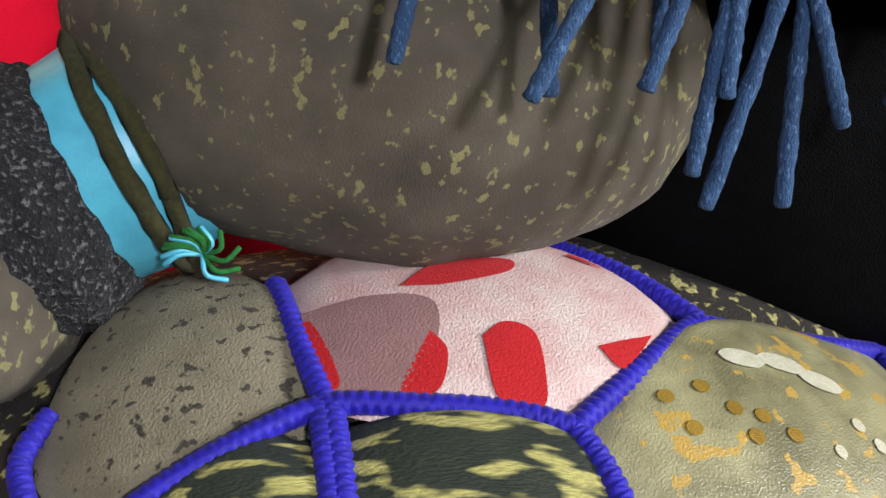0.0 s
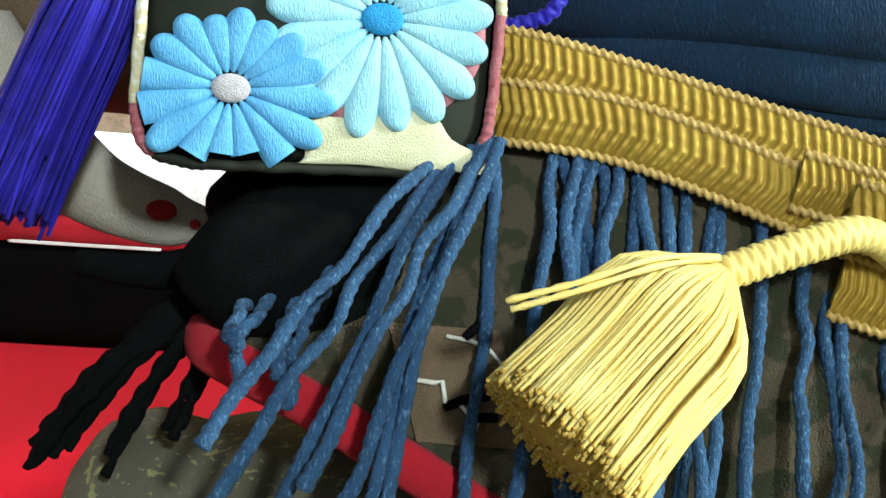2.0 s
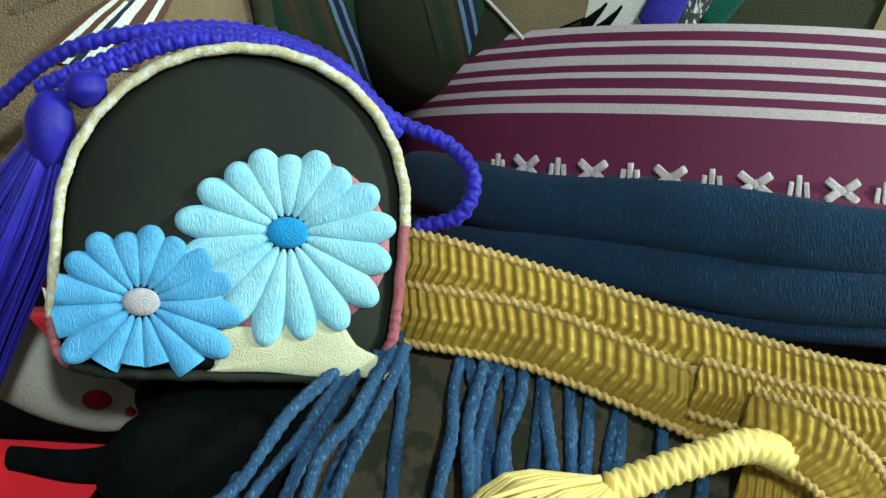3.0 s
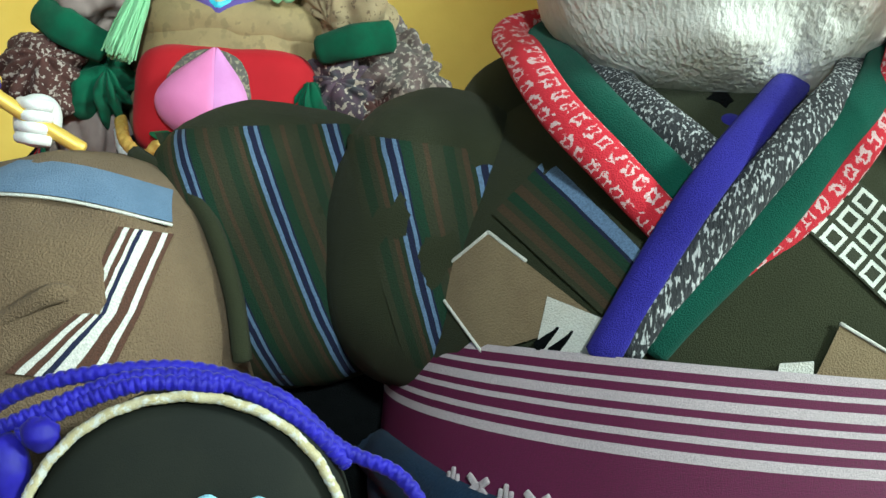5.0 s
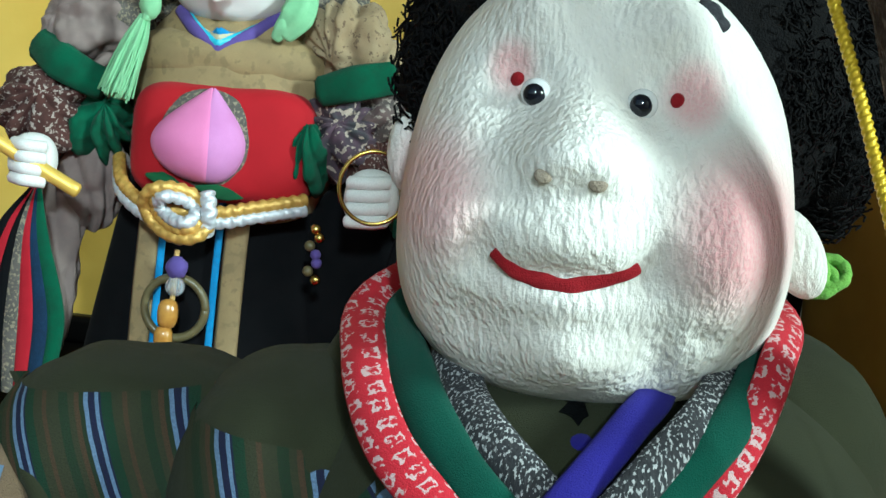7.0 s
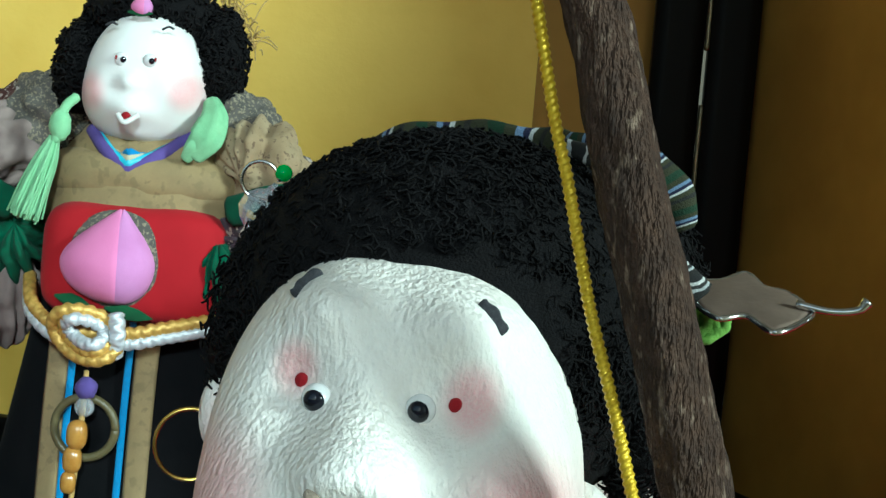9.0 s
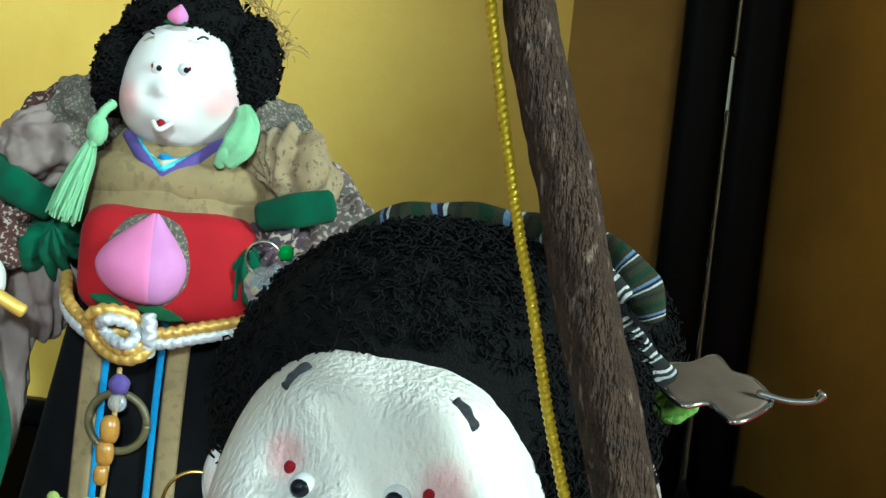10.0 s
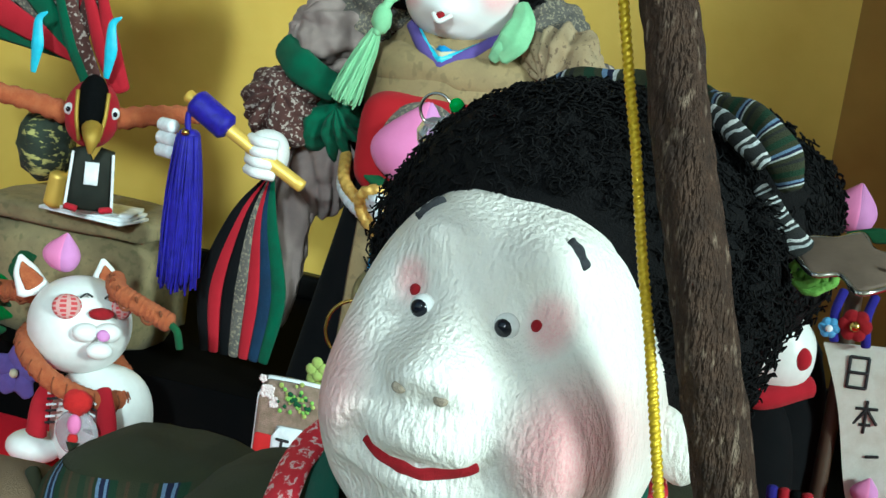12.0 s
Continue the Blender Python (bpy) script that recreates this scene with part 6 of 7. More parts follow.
    for k, (m, dx) in enumerate((("hakama", -0.0260), ("trim_red", -0.0200), ("hakama", -0.0120), ("patch_grey", -0.0060), ("trim_red", 0.0010), ("denim", 0.0080), ("frill_green", 0.0150))):
        g.tube([(-0.333, 0.905, 0.2860), (-0.338 + dx * 0.8, 0.900, 0.2450), (-0.338 + dx * 1.7, 0.905, 0.1800), (-0.342 + dx * 1.4, 0.910, 0.1180)], [0.003, 0.0062, 0.0075, 0.0050], m, 30, 10, flat=0.35)
        g.tube([(-0.045, 0.915, 0.3180 - 0.002 * k), (-0.036 + 0.004 * k, 0.905, 0.2950), (-0.048 + 0.006 * k, 0.905, 0.2600), (-0.066 + 0.009 * k, 0.910, 0.1900)], [0.003, 0.004, 0.004, 0.003], m, 30, 8, flat=0.5)
    return thing("doll", g, "standing cloth doll in a patchwork silk kimono", "doll")


standing_doll()

rope = thing("rope_belt", None, "gold and silver plaited rope with a large knot", "rope")
for m, off in (("rope_gold", 0.0036), ("rope_silver", -0.0044)):
    w = braid(760, 2, 0.26)
    g = Geo().tube([(-0.2760, 0.928, 0.3080 + off), (-0.2660, 0.904, 0.2910 + off), (-0.2480, 0.892, 0.2780 + off), (-0.2280, 0.886, 0.2730 + off), (-0.1850, 0.886, 0.2745 + off), (-0.1600, 0.892, 0.2800 + off), (-0.1220, 0.910, 0.2880 + off)], 0.0046, m, 120, 12, wave=w)
    part("strand", g, rope, "gold cord" if m == "rope_gold" else "silver cord")
for m, rx, rz, c, y in (("rope_gold", 0.0265, 0.0180, (-0.2160, 0.2760), 0.879), ("rope_silver", 0.0150, 0.0085, (-0.2150, 0.2790), 0.875), ("rope_gold", 0.0180, 0.0120, (-0.2150, 0.2770), 0.878)):
    a = np.linspace(0, 2 * np.pi, 90)
    s, co = math.sin(-0.35), math.cos(-0.35)
    x, z = rx * np.cos(a), rz * np.sin(a)
    g = Geo().tube(np.column_stack([c[0] + x * co - z * s, y + 0.005 * np.sin(2 * a), c[1] + x * s + z * co]), 0.0046, m, seg=12, raw=True, wave=braid(760, 2, 0.26))
    part("knot", g, rope)
part("binding", Geo().tube([(-0.1930, 0.880, 0.2930), (-0.1900, 0.876, 0.2770), (-0.1930, 0.882, 0.2610)], 0.0055, "rope_silver", 40, 12, wave=braid(760, 2, 0.26)), rope, "silver cord")

pend = thing("bead_pendant", None, "hanging pendant of violet and amber beads", "pendant")
part("bead", Geo().ball((-0.2160, 0.893, 0.2320), (0.0085, 0.007, 0.0085), "purple", 14, 18, 2.2, 0.0012, 200), pend, "violet bead")
part("bead", Geo().ball((-0.2165, 0.893, 0.2170), (0.0080, 0.006, 0.0080), "crystal", 8, 10), pend, "clear bead")
a = np.linspace(0, 2 * np.pi, 60)
part("ring", Geo().tube(np.column_stack([-0.2175 + 0.024 * np.cos(a), np.full(60, 0.902), 0.1990 + 0.024 * np.sin(a)]), 0.0034, "ring_horn", seg=10, raw=True), pend, "olive horn ring")
for z, s in ((0.196, 0.0105), (0.176, 0.0095), (0.158, 0.0080)):
    part("bead", Geo().ball((-0.2195 - (0.196 - z) * 0.12, 0.888, z), (s * 0.75, s * 0.7, s * 1.1), "amber", 10, 12, 3.0), pend, "amber bead")
part("thread", Geo().tube([(-0.2170, 0.895, 0.245), (-0.2180, 0.892, 0.2), (-0.2230, 0.890, 0.125)], 0.0022, "gold_edge", 16, 8), pend)

g = Geo()
strands(g, (-0.2560, 0.905, 0.4230), (-0.2740, 0.900, 0.3620), 0.0035, 0.0120, 150, 0.0010, "tassel_mint", 0.6, 14, 5)
g.ball((-0.2525, 0.905, 0.4330), (0.0085, 0.008, 0.0130), "tassel_mint", 16, 18, 2.0, 0.001, 200)
g.tube([(-0.244, 0.915, 0.455), (-0.250, 0.905, 0.445), (-0.255, 0.903, 0.420)], 0.004, "tassel_mint", 14, 10)
thing("mint_tassel", g, "mint green silk tassel on a kimono", "tassel")
g = Geo().tube([(-0.1420, 0.930, 0.4620), (-0.1370, 0.918, 0.4480), (-0.1400, 0.912, 0.4320), (-0.1500, 0.914, 0.4180)], [0.005, 0.011, 0.013, 0.009], "tassel_mint", 40, 24, flat=0.4, wave=lambda s, a: 1 + 0.16 * np.cos(6 * a + 60 * s))
g.tube([(-0.1560, 0.914, 0.4140), (-0.1480, 0.911, 0.4240), (-0.1330, 0.915, 0.4300)], [0.004, 0.007, 0.004], "tassel_mint", 24, 16, flat=0.4, wave=lambda s, a: 1 + 0.14 * np.cos(5 * a))
thing("mint_bow", g, "mint green silk bow at a doll's neck", "bow")
bells = thing("bell_string", None, "string of small brass bells and beads", "bells")
for k in range(7):
    g = Geo().ball((-0.1090 + 0.004 * math.sin(k * 2.2), 0.885, 0.2720 - 0.0065 * k), (0.0042, 0.004, 0.0042), "brass_wire" if k in (0, 1, 6) else "purple" if k in (3, 4) else "ring_horn", 10, 12)
    part("bell" if k in (0, 1, 6) else "bead", g, bells)

wand = thing("gold_wand", None, "gold stick with a violet tassel", "wand")
part("stick", Geo().tube([(-0.3990, 0.862, 0.3460), (-0.3440, 0.868, 0.3140), (-0.2920, 0.874, 0.2860)], 0.0058, "gold_leaf", 20, 12), wand)
part("sleeve_band", Geo().tube([(-0.3900, 0.861, 0.3420), (-0.3620, 0.864, 0.3250)], 0.0120, "tassel_blue", 10, 18), wand, "royal blue cloth band")
part("hanger", Geo().tube([(-0.3880, 0.858, 0.3420), (-0.3940, 0.856, 0.3300), (-0.3920, 0.856, 0.3150)], 0.0028, "tassel_blue", 12, 8), wand)
g = Geo()
strands(g, (-0.3920, 0.856, 0.3140), (-0.3920, 0.866, 0.1850), 0.0095, 0.0165, 240, 0.0011, "tassel_blue", 0.7, 22, 5)
g.tube([(-0.3920, 0.858, 0.3160), (-0.3920, 0.860, 0.25), (-0.3920, 0.866, 0.195)], [0.009, 0.0145, 0.0155], "tassel_blue", 16, 16)
tagged(part("tassel_threads", g, wand, "royal blue silk tassel threads"), kind="stuff")
part("bead", Geo().ball((-0.3900, 0.846, 0.3170), (0.0035, 0.0035, 0.003), "brass_wire", 10, 12), wand, "brass bead")


# ---- small figures at the side ----
def cat_figure():
    g = Geo()
    C = np.array([-0.438, 0.790, 0.1510])
    g.ball(C, (0.0425, 0.040, 0.0405), "cat", 34, 44, 2.1)
    for s in (-1, 1):
        e = C + (s * 0.030 - 0.008, 0.004, 0.040)
        g.tube([e + (0, 0, -0.012), e + (s * 0.003 - 0.004, 0, 0.004), e + (s * 0.004 - 0.007, 0, 0.016)], [0.014, 0.010, 0.002], "cat", 12, 14, flat=0.4)
        g.tube([e + (0, -0.005, -0.008), e + (s * 0.003 - 0.004, -0.005, 0.002), e + (s * 0.004 - 0.006, -0.004, 0.010)], [0.009, 0.006, 0.001], "coral", 12, 12, flat=0.25)
    g.ball(C + (-0.018, -0.036, 0.010), (0.0125, 0.006, 0.0105), "check_red", 12, 16)
    g.ball(C + (0.026, -0.033, 0.010), (0.0090, 0.006, 0.0090), "check_red", 12, 16)
    g.ball(C + (0.008, -0.043, 0.004), (0.0105, 0.005, 0.0050), "lips", 12, 16)
    for x in (-0.004, 0.016):
        g.tube([C + (x - 0.005, -0.041, 0.017), C + (x, -0.042, 0.020), C + (x + 0.005, -0.041, 0.018)], 0.0009, "ink", 8, 6)
    g.ball(C + (-0.004, -0.041, -0.011), (0.0110, 0.008, 0.0080), "cat", 14, 16)
    g.ball(C + (0.014, -0.042, -0.011), (0.0110, 0.008, 0.0080), "cat", 14, 16)
    g.ball(C + (0.007, -0.043, -0.026), (0.0110, 0.007, 0.0070), "cat", 14, 16)
    g.ball(C + (0.009, -0.048, -0.014), (0.0055, 0.003, 0.0050), "pink_b", 10, 12)
    face = Matrix.Translation(C) @ Matrix.Rotation(0.72, 4, "Z") @ Matrix.Rotation(-0.38, 4, "X") @ Matrix.Translation(-C)
    g.move(face)
    B = C + (0.022, 0, 0)
    g.ball(B + (0.002, 0.010, -0.080), (0.042, 0.036, 0.048), "cat", 24, 30, 2.4)
    for s in (-1, 1):
        g.ball(B + (s * 0.045, -0.014, -0.108), (0.024, 0.022, 0.014), "cat", 16, 20)
        g.tube([B + (s * 0.022, -0.030, -0.040), B + (s * 0.030, -0.035, -0.062), B + (s * 0.032, -0.035, -0.088)], [0.007, 0.009, 0.010], "trim_red", 14, 12, flat=0.4)
        for k in range(6):
            g.tube([B + (s * 0.014, -0.039, -0.048 - 0.005 * k), B + (s * 0.022, -0.040, -0.050 - 0.005 * k)], 0.0011, "ink" if k % 2 else "paper", 4, 6)
    return thing("cat_figure", g, "white cat figure with red cheeks and vest", "figurine")


cat_figure()


def crepe_roll(pts, r, green=None):
    """A roll of coral crepe, tightly ribbed, with a print of darker strips."""
    g = Geo().tube(pts, r, "coral", 120, 14, wave=lambda s, b: 1 + 0.035 * np.cos(1300 * s + b))
    q = smooth_path(pts, 60)
    a = np.linspace(0, 9 * math.pi, 60)
    g.tube(q + np.column_stack([0.4 * np.cos(a), -np.abs(np.sin(a)) * 0.6 - 0.45, np.sin(a)]) * r * 0.95, r * 0.16, "coral_dark", seg=6, raw=True)
    if green:
        g.tube(green, 0.0032, "leaf_green", 10, 8)
    return g


g = Geo()
a = np.linspace(0, 2 * np.pi, 110)
ring = np.column_stack([-0.434 + 0.043 * np.cos(a), 0.784 + 0.040 * np.sin(a), 0.1190 - 0.020 * np.cos(a) + 0.004 * np.sin(a)])
g.tube(ring, 0.0085, "coral", seg=12, raw=True, wave=lambda s, b: 1 + 0.06 * np.cos(900 * s))
collar_roll = thing("crepe_collar", g, "coral crepe roll round a cat figure's neck", "collar")
for k in range(0, 110, 4):
    d = np.array([math.cos(a[k]), math.sin(a[k]), 0])
    part("stitch", Geo().tube([ring[k] + d * 0.006 + (0, 0, 0.007), ring[k] + d * 0.0092, ring[k] + d * 0.006 - (0, 0, 0.007)], 0.0007, "coral_dark", 8, 5), collar_roll, "dark coral thread")

g = Geo()
peach(g, (-0.4610, 0.790, 0.2060), 0.0165)
thing("silk_peach", g, "small pink silk peach ornament", "ornament", "silk peaches")
thing("coral_scroll", crepe_roll([(-0.4080, 0.786, 0.1960), (-0.3928, 0.770, 0.1900), (-0.3457, 0.765, 0.1764)], 0.0082, [(-0.346, 0.765, 0.1760), (-0.338, 0.764, 0.171), (-0.334, 0.764, 0.158)]), "rolled coral crepe scroll with green end", "scroll")
thing("coral_scroll", crepe_roll([(-0.5400, 0.802, 0.1600), (-0.5155, 0.796, 0.1640), (-0.4800, 0.792, 0.1680)], 0.0085), "rolled coral crepe scroll beside a cat figure", "scroll")
bellp = thing("glass_pendant", None, "red bead and clear glass disc pendant", "pendant")
part("bead", Geo().ball((-0.4059, 0.742, 0.1025), (0.0125, 0.009, 0.0105), "bead_red", 14, 18, 2.0, 0.0018, 200), bellp, "red cloth bead")
part("glass_disc", Geo().ball((-0.4052, 0.744, 0.0760), (0.0195, 0.004, 0.0195), "crystal", 14, 28), bellp, "clear glass disc")
part("bead", Geo().ball((-0.4050, 0.738, 0.0850), (0.0060, 0.004, 0.0085), "pink_a", 10, 12), bellp, "pink bead")
part("bead", Geo().ball((-0.4050, 0.738, 0.0730), (0.0045, 0.004, 0.0045), "bead_red", 10, 12), bellp, "red cloth bead")
g = Geo()
for k in range(5):
    b = k / 5 * 2 * math.pi + 0.3
    d = np.array([math.cos(b), 0, math.sin(b)])
    c = np.array([-0.4830, 0.775, 0.1030])
    g.tube([c + d * 0.003, c + d * 0.012, c + d * 0.022], [0.003, 0.011, 0.006], "purple", 14, 12, flat=0.3)
g.ball((-0.4830, 0.770, 0.1030), (0.004, 0.003, 0.004), "petal_cream", 8, 10)
thing("violet_flower", g, "violet cloth flower beside a cat figure", "flower")
g = Geo()
for k in range(7):
    b = 0.5 + 0.5 * k
    p = np.array([-0.520, 0.812 + 0.004 * (k % 3), 0.185 - 0.010 * k])
    leaf_shape(g, p, p + (0.030 * math.cos(b), -0.006, 0.022 * math.sin(b)), 0.008, ("leaf_green", "cord_green")[k % 2])
thing("cloth_leaves", g, "bunch of bright green cloth leaves", "leaves")
bx = thing("brocade_box", None, "khaki brocade covered display box", "box")
part("body", Geo().box((-0.535, 0.965, 0.1450), (0.176, 0.116, 0.105), "box_wood"), bx)
part("lid", Geo().box((-0.535, 0.965, 0.2080), (0.180, 0.120, 0.020), "box_wood"), bx)


def bird_figure():
    g = Geo()
    C = np.array([-0.500, 0.885, 0.3120])
    g.ball(C, (0.024, 0.026, 0.030), "trim_red", 24, 28, 2.1)
    g.ball(C + (0, -0.010, 0.006), (0.0150, 0.024, 0.030), "yarn_shade_black", 20, 24)
    for s in (-1, 1):
        g.ball(C + (s * 0.0190, -0.015, 0.004), (0.0050, 0.004, 0.0055), "eyeball", 10, 12)
        g.ball(C + (s * 0.0200, -0.0185, 0.004), (0.0022, 0.002, 0.0024), "pupil", 8, 10)
        g.tube([C + (s * 0.013, -0.024, 0.022), C + (s * 0.012, -0.030, 0.0), C + (s * 0.008, -0.030, -0.020)], 0.0018, "gold_braid", 12, 8)
        g.tube([C + (s * 0.022, 0, -0.002), C + (s * 0.055, -0.006, 0.006), C + (s * 0.092, -0.010, 0.012)], [0.010, 0.009, 0.008], "coral", 24, 12, wave=lambda q, b: 1 + 0.1 * np.cos(500 * q + b))
    g.tube([C + (0.002, -0.034, -0.008), C + (0.003, -0.046, -0.016), C + (0.003, -0.048, -0.028)], [0.009, 0.007, 0.002], "gold_braid", 14, 12)
    g.move(Matrix.Translation(C) @ Matrix.Rotation(0.48, 4, "Z") @ Matrix.Translation(-C))
    g.ball(C + (-0.046, 0.006, -0.034), (0.026, 0.022, 0.034), "turtle_c", 20, 24, 2.2, 0.004, 80)
    g.tube([C + (-0.022, -0.006, -0.058), C + (-0.026, -0.006, -0.085)], 0.009, "gold_leaf", 10, 12)
    for x0, x1, m in ((0.016, -0.030, "trim_red"), (0.020, -0.014, "trim_red"), (-0.006, -0.050, "patch_wine"), (-0.012, -0.060, "frill_green")):
        g.tube([C + (x0, 0.012, 0.024), C + ((x0 + x1) / 2, 0.016, 0.060), C + (x1, 0.018, 0.110)], [0.008, 0.009, 0.004], m, 18, 10, flat=0.5)
    for k in range(11):
        a = 1.35 + 0.16 * k
        d = np.array([math.cos(a), 0.02, math.sin(a)])
        p = C + (-0.035, 0.020 + 0.004 * (k % 3), 0.045)
        g.tube([p, p + d * 0.08, p + d * 0.16 + (-0.01, 0, 0), p + d * (0.22 + 0.03 * (k % 2)) + (-0.03, 0, -0.01)], [0.006, 0.013, 0.015, 0.004], ("patch_wine", "trim_red", "frill_green", "patch_grey")[k % 4], 20, 10, flat=0.2)
    for x0, z0 in ((0.012, 0.046), (-0.060, 0.040)):
        g.tube([C + (x0, -0.004, z0 - 0.012), C + (x0 + 0.003, -0.006, z0 + 0.012), C + (x0 + 0.002, -0.006, z0 + 0.034), C + (x0 + 0.010, -0.006, z0 + 0.042)], [0.003, 0.0065, 0.004, 0.001], "cyan", 18, 10, flat=0.4)
    return thing("bird_figure", g, "red and black cloth bird with plumes", "figurine")


bird_figure()
g = Geo()
for k in range(3):
    g.tube([(-0.424, 0.870, 0.3170 - 0.011 * k), (-0.409, 0.862, 0.3175 - 0.011 * k)], 0.006, "paper", 8, 12)
thing("paper_roll", g, "white paper roll tied with dark cord", "paper roll")
g = Geo().prism([(-0.018, 0.027), (-0.006, 0.030), (0.0, 0.018), (0.006, 0.030), (0.018, 0.027), (0.021, -0.026), (-0.021, -0.026)], -0.006, 0.006, "velvet", 0.002)
g.prism([(-0.006, -0.002), (0.006, -0.002), (0.006, 0.018), (-0.006, 0.018)], -0.0105, -0.008, "paper")
for s in (-1, 1):
    g.tube([(s * 0.017, -0.008, 0.026), (s * 0.020, -0.009, -0.024)], 0.0014, "paper", 8, 6)
    g.tube([(s * 0.010, -0.009, -0.024), (s * 0.020, -0.009, -0.022)], 0.003, "trim_red", 8, 6)
g.move(Matrix.Translation((-0.4850, 0.868, 0.2560)) @ Matrix.Rotation(0.48, 4, "Z"))
thing("small_vest", g, "black vest with white bands under a bird", "vest")

sheets = thing("paper_sheets", None, "folded white paper sheets lying on a box", "paper")
for k in range(3):
    part("sheet", Geo().box((-0.4990 + 0.004 * k, 0.905, 0.2205 + 0.003 * k), (0.090 - 0.012 * k, 0.050, 0.0032), "paper", turn=Matrix.Rotation(0.15 * k - 0.1, 4, "Z")), sheets)

card = thing("picture_card", None, "photo card of flowers with a white label", "card")
part("sheet", Geo().box((-0.141, 0.652, 0.1480), (0.154, 0.004, 0.084), "paper"), card)
picture = part("picture", Geo().box((-0.141, 0.6490, 0.1480), (0.150, 0.003, 0.080), "ribbon_pink"), card, "printed picture of blossom")
label = part("label", Geo().box((-0.1435, 0.6465, 0.1320), (0.117, 0.003, 0.050), "paper"), card, "white label")
for x, z, w, h in ((-0.1930, 0.1470, 0.010, 0.002), (-0.1935, 0.1420, 0.002, 0.012), (-0.1890, 0.1410, 0.006, 0.002)):
    part("writing_bar", Geo().box((x, 0.6445, z), (w, 0.001, h), "ink"), label)
part("red_print", Geo().box((-0.2060, 0.6470, 0.1370), (0.018, 0.0016, 0.022), "turtle_red"), picture, "red printed block")
rng = np.random.default_rng(17)
for k in range(9):
    x, z = rng.uniform(-0.2150, -0.2010), rng.uniform(0.1700, 0.1870)
    g = Geo()
    for j in range(5):
        b = j * 1.2566 + k
        g.ball((x + 0.0017 * math.cos(b), 0.6472, z + 0.0017 * math.sin(b)), (0.0016, 0.0006, 0.0016), "petal_white", 5, 7)
    part("blossom", g, picture, "white printed blossom")
for k in range(46):
    x, z, r = rng.normal(-0.1870, 0.0055), rng.normal(0.1740, 0.0055), rng.uniform(0.0012, 0.0022)
    part("leaf", Geo().ball((x, 0.6468 - 0.0004 * (k % 3), z), (r, 0.0008, r), ("crochet_pale", "crochet", "leaf_green")[k % 3], 5, 7), picture)
plinth = thing("display_box", None, "low black box with a red top under a card", "box")
part("body", Geo().box((-0.190, 0.690, 0.0565), (0.340, 0.090, 0.061), "stage_cloth"), plinth)
part("top_cloth", Geo().box((-0.141, 0.672, 0.0965), (0.190, 0.050, 0.019), "trim_red"), plinth, "dark red cloth block")
part("edge_line", Geo().box((-0.170, 0.6435, 0.0885), (0.090, 0.003, 0.002), "paper"), plinth, "thin white edge")
g = Geo()
for k in range(40):
    c = np.array([-0.2200 + 0.040 * math.sin(k * 1.9) * ((k % 7) / 7 + 0.2), 0.885 - 0.010 * (k % 3), 0.1180 + 0.016 * math.cos(k * 2.3) * ((k % 5) / 5 + 0.2)])
    for j in range(4):
        b = j * 1.57 + k
        g.ball(c + (0.0055 * math.cos(b), 0, 0.0055 * math.sin(b)), (0.0055, 0.0028, 0.0055), "crochet_pale", 6, 8)
thing("crochet_bunch", g, "pale lime crochet flowers in a bunch", "crochet", kind="stuff")
g = Geo().box((-0.2200, 0.905, 0.0960), (0.060, 0.040, 0.012), "velvet")
thing("dark_stand", g, "low dark stand under crochet flowers", "stand")

# ---- the doll with the banner, half hidden ----
g = Geo()
g.ball((0.104, 0.780, 0.3560), (0.0400, 0.036, 0.0400), "hair", 26, 34, 2.0, 0.004, 120)
curls(g, (0.104, 0.780, 0.3560), (0.0400, 0.036, 0.0400), 500, "hair", -1, 0.007, 0.0010, 41)
g.ball((0.106, 0.770, 0.3120), (0.034, 0.034, 0.034), "porcelain", 20, 26)
g.ball((0.102, 0.838, 0.160), (0.060, 0.045, 0.125), "hakama", 26, 32, 2.2, 0.004, 50)
for k, m in enumerate(("royal", "trim_red", "yarn_shade_black", "trim_red")):
    g.tube([(0.135 + 0.008 * k, 0.740, 0.165), (0.138 + 0.009 * k, 0.738, 0.13), (0.138 + 0.010 * k, 0.740, 0.08)], 0.004, m, 14, 10)
thing("doll", g, "black haired cloth doll behind the fishing rod", "doll")
g = Geo()
peach(g, (0.1500, 0.840, 0.3520), 0.0190)
leaf_shape(g, (0.150, 0.825, 0.3380), (0.200, 0.825, 0.3420), 0.006, "leaf_green")
thing("silk_peach", g, "large pink silk peach with green leaves", "ornament", "silk peaches")
g = Geo().tube([(0.1620, 0.815, 0.3250), (0.1640, 0.812, 0.2800), (0.1660, 0.810, 0.08), (0.166, 0.812, 0.027)], 0.006, "wood_dark", 14, 10)
thing("banner_pole", g, "dark thin pole that carries a banner", "pole")
g = Geo().ball((0.1170, 0.790, 0.2490), (0.029, 0.026, 0.030), "cat", 22, 28, 2.3)
g.ball((0.104, 0.766, 0.2480), (0.014, 0.012, 0.012), "cat", 16, 20)
g.ball((0.1200, 0.7655, 0.2655), (0.004, 0.003, 0.004), "ink", 8, 10)
g.ball((0.1370, 0.7720, 0.2510), (0.0070, 0.005, 0.0085), "trim_red", 12, 14)
g.ball((0.116, 0.800, 0.120), (0.032, 0.030, 0.095), "hakama", 20, 24, 2.2)
g.tube([(0.086, 0.790, 0.2250), (0.112, 0.768, 0.2180), (0.145, 0.790, 0.2290)], 0.0090, "trim_red", 24, 12)
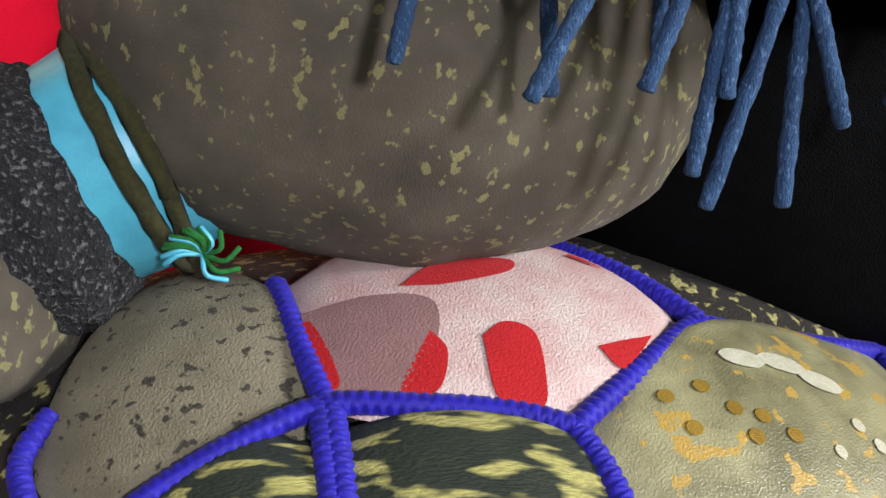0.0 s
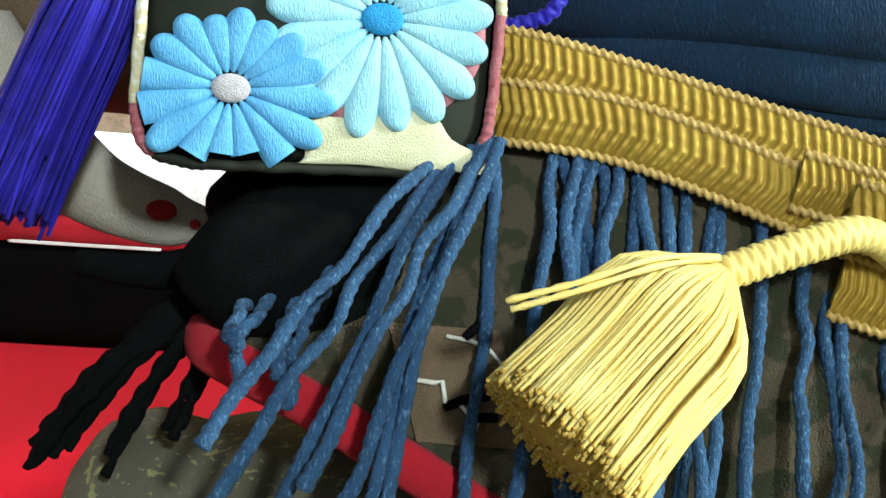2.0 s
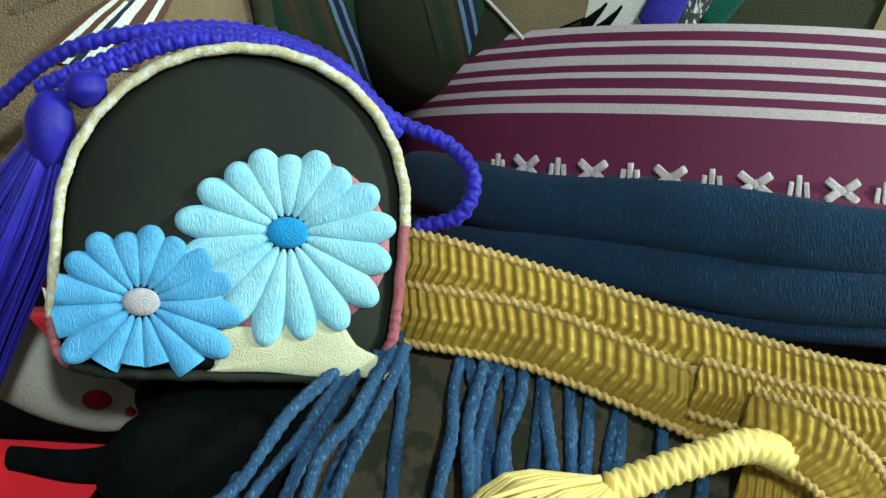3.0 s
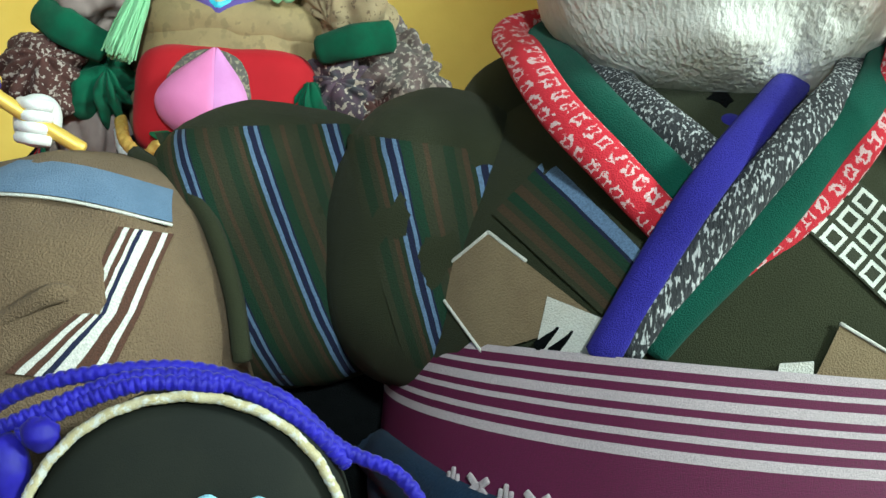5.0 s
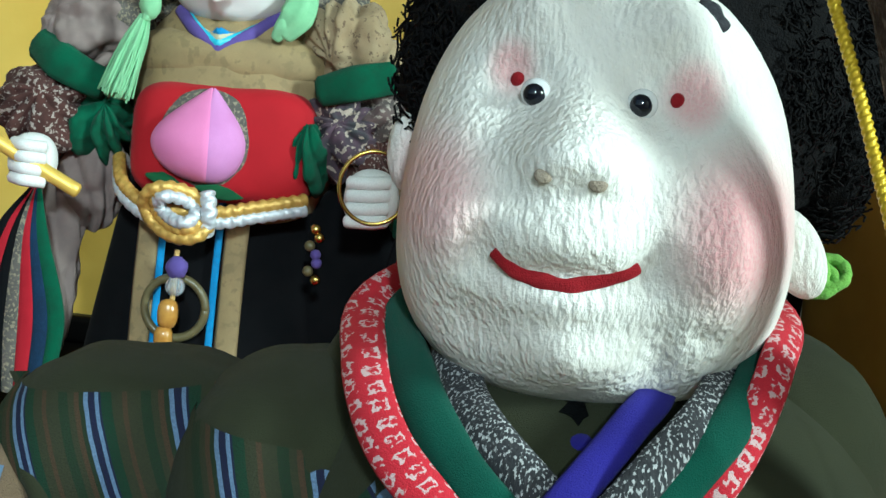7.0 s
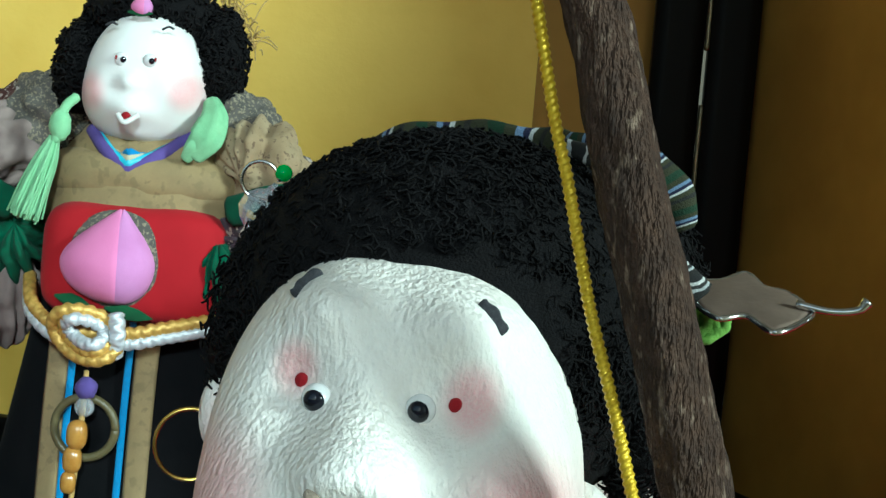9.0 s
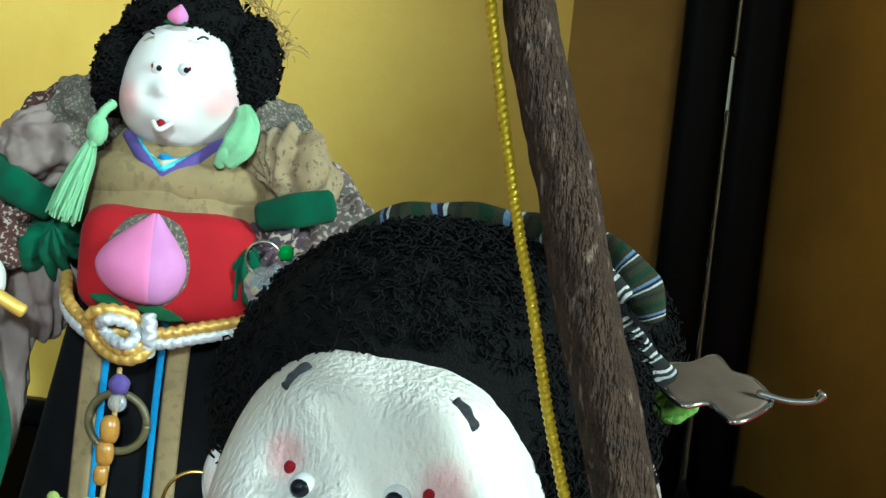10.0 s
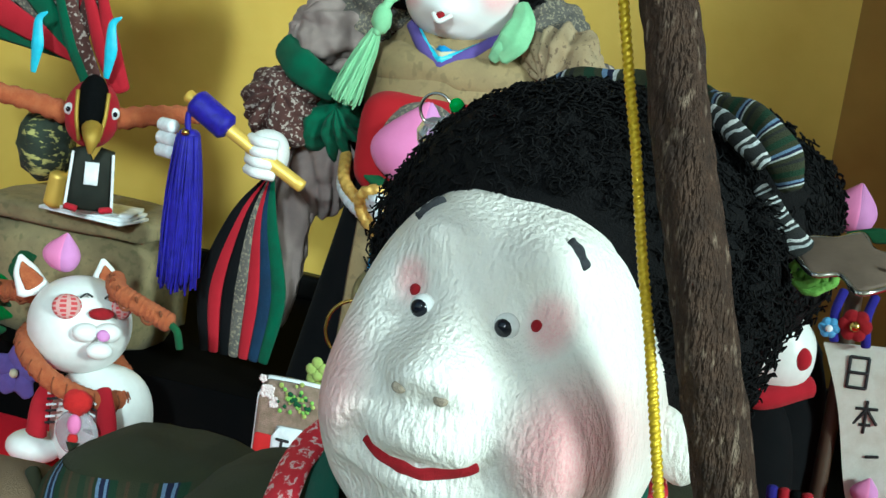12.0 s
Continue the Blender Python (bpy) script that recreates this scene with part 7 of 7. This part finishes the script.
thing("dog_figure", g, "white dog figure with red cheek and collar", "figurine")
banner = thing("banner", None, "white cloth banner with black brush writing", "banner")
u, v = np.meshgrid(np.linspace(0, 1, 10), np.linspace(0, 1, 24), indexing="ij")
BX = 0.1490 + 0.044 * u + 0.050 * v + 0.003 * np.sin(v * 6)
banner_cloth = part("cloth", Geo().grid(np.stack([BX, 0.800 - 0.004 * np.sin(v * 7 + u), 0.2600 - 0.140 * v + 0.006 * u], -1), "white_cloth").grid(np.stack([BX, 0.803 - 0.004 * np.sin(v * 7 + u), 0.2600 - 0.140 * v + 0.006 * u], -1), "white_cloth", flip=True), banner)


def stroke(a, b, w=0.0012):
    ya, yb = (0.7990 - 0.004 * math.sin((0.262 - p[1]) / 0.02 + 0.5) for p in (a, b))
    part("stroke", Geo().tube([(a[0], ya, a[1]), (b[0], yb, b[1])], w, "ink", 6, 6, flat=0.5), banner_cloth, "black brush stroke")


sx, sz = 0.1755, 0.2440
for a, b in (((-0.006, 0.011), (-0.005, -0.011)), ((0.007, 0.012), (0.008, -0.010)), ((-0.006, 0.011), (0.007, 0.012)), ((-0.005, 0), (0.008, 0.001)), ((-0.005, -0.011), (0.008, -0.010))):
    stroke((sx + a[0], sz + a[1]), (sx + b[0], sz + b[1]))
sx, sz = 0.1870, 0.2125
for a, b in (((-0.007, 0.006), (0.008, 0.008)), ((0, 0.013), (0.001, -0.012)), ((0, 0.006), (-0.007, -0.006)), ((0.001, 0.006), (0.009, -0.004)), ((-0.003, -0.006), (0.005, -0.005))):
    stroke((sx + a[0], sz + a[1]), (sx + b[0], sz + b[1]))
stroke((0.1930, 0.1830), (0.2020, 0.1850))
g = Geo()
peach(g, (0.1975, 0.7960, 0.159), 0.010)
part("peach_print", g, banner_cloth, "pink peach emblem")
deco = thing("flower_ornament", None, "blue cords and red cloth flower on a banner", "ornament")
for x in (0.1560, 0.1780):
    part("cord", Geo().tube([(x, 0.800, 0.3000), (x - 0.003, 0.792, 0.285), (x, 0.790, 0.2650)], 0.0034, "royal", 16, 10), deco)
for (x, z), s, m in (((0.1680, 0.2790), 0.0115, "lips"), ((0.1510, 0.2740), 0.0075, "petal_blue")):
    for k in range(6):
        a = k / 6 * 2 * math.pi
        part("petal", Geo().ball((x + s * 0.55 * math.cos(a), 0.788, z + s * 0.55 * math.sin(a)), (s * 0.5, s * 0.3, s * 0.5), m, 8, 10), deco)
    part("flower_centre", Geo().ball((x, 0.784, z), (s * 0.35, s * 0.3, s * 0.35), "brass_wire" if m == "lips" else "paper", 8, 10), deco)

# ---- on the table ----
g = Geo().tube([(-0.20, 0.180, -0.1085), (-0.145, 0.120, -0.1080), (-0.110, 0.06, -0.1085)], 0.010, "teal", 20, 10, flat=0.15, up=(0, 0, 1))
thing("teal_ribbon", g, "teal ribbon lying on the table", "ribbon")
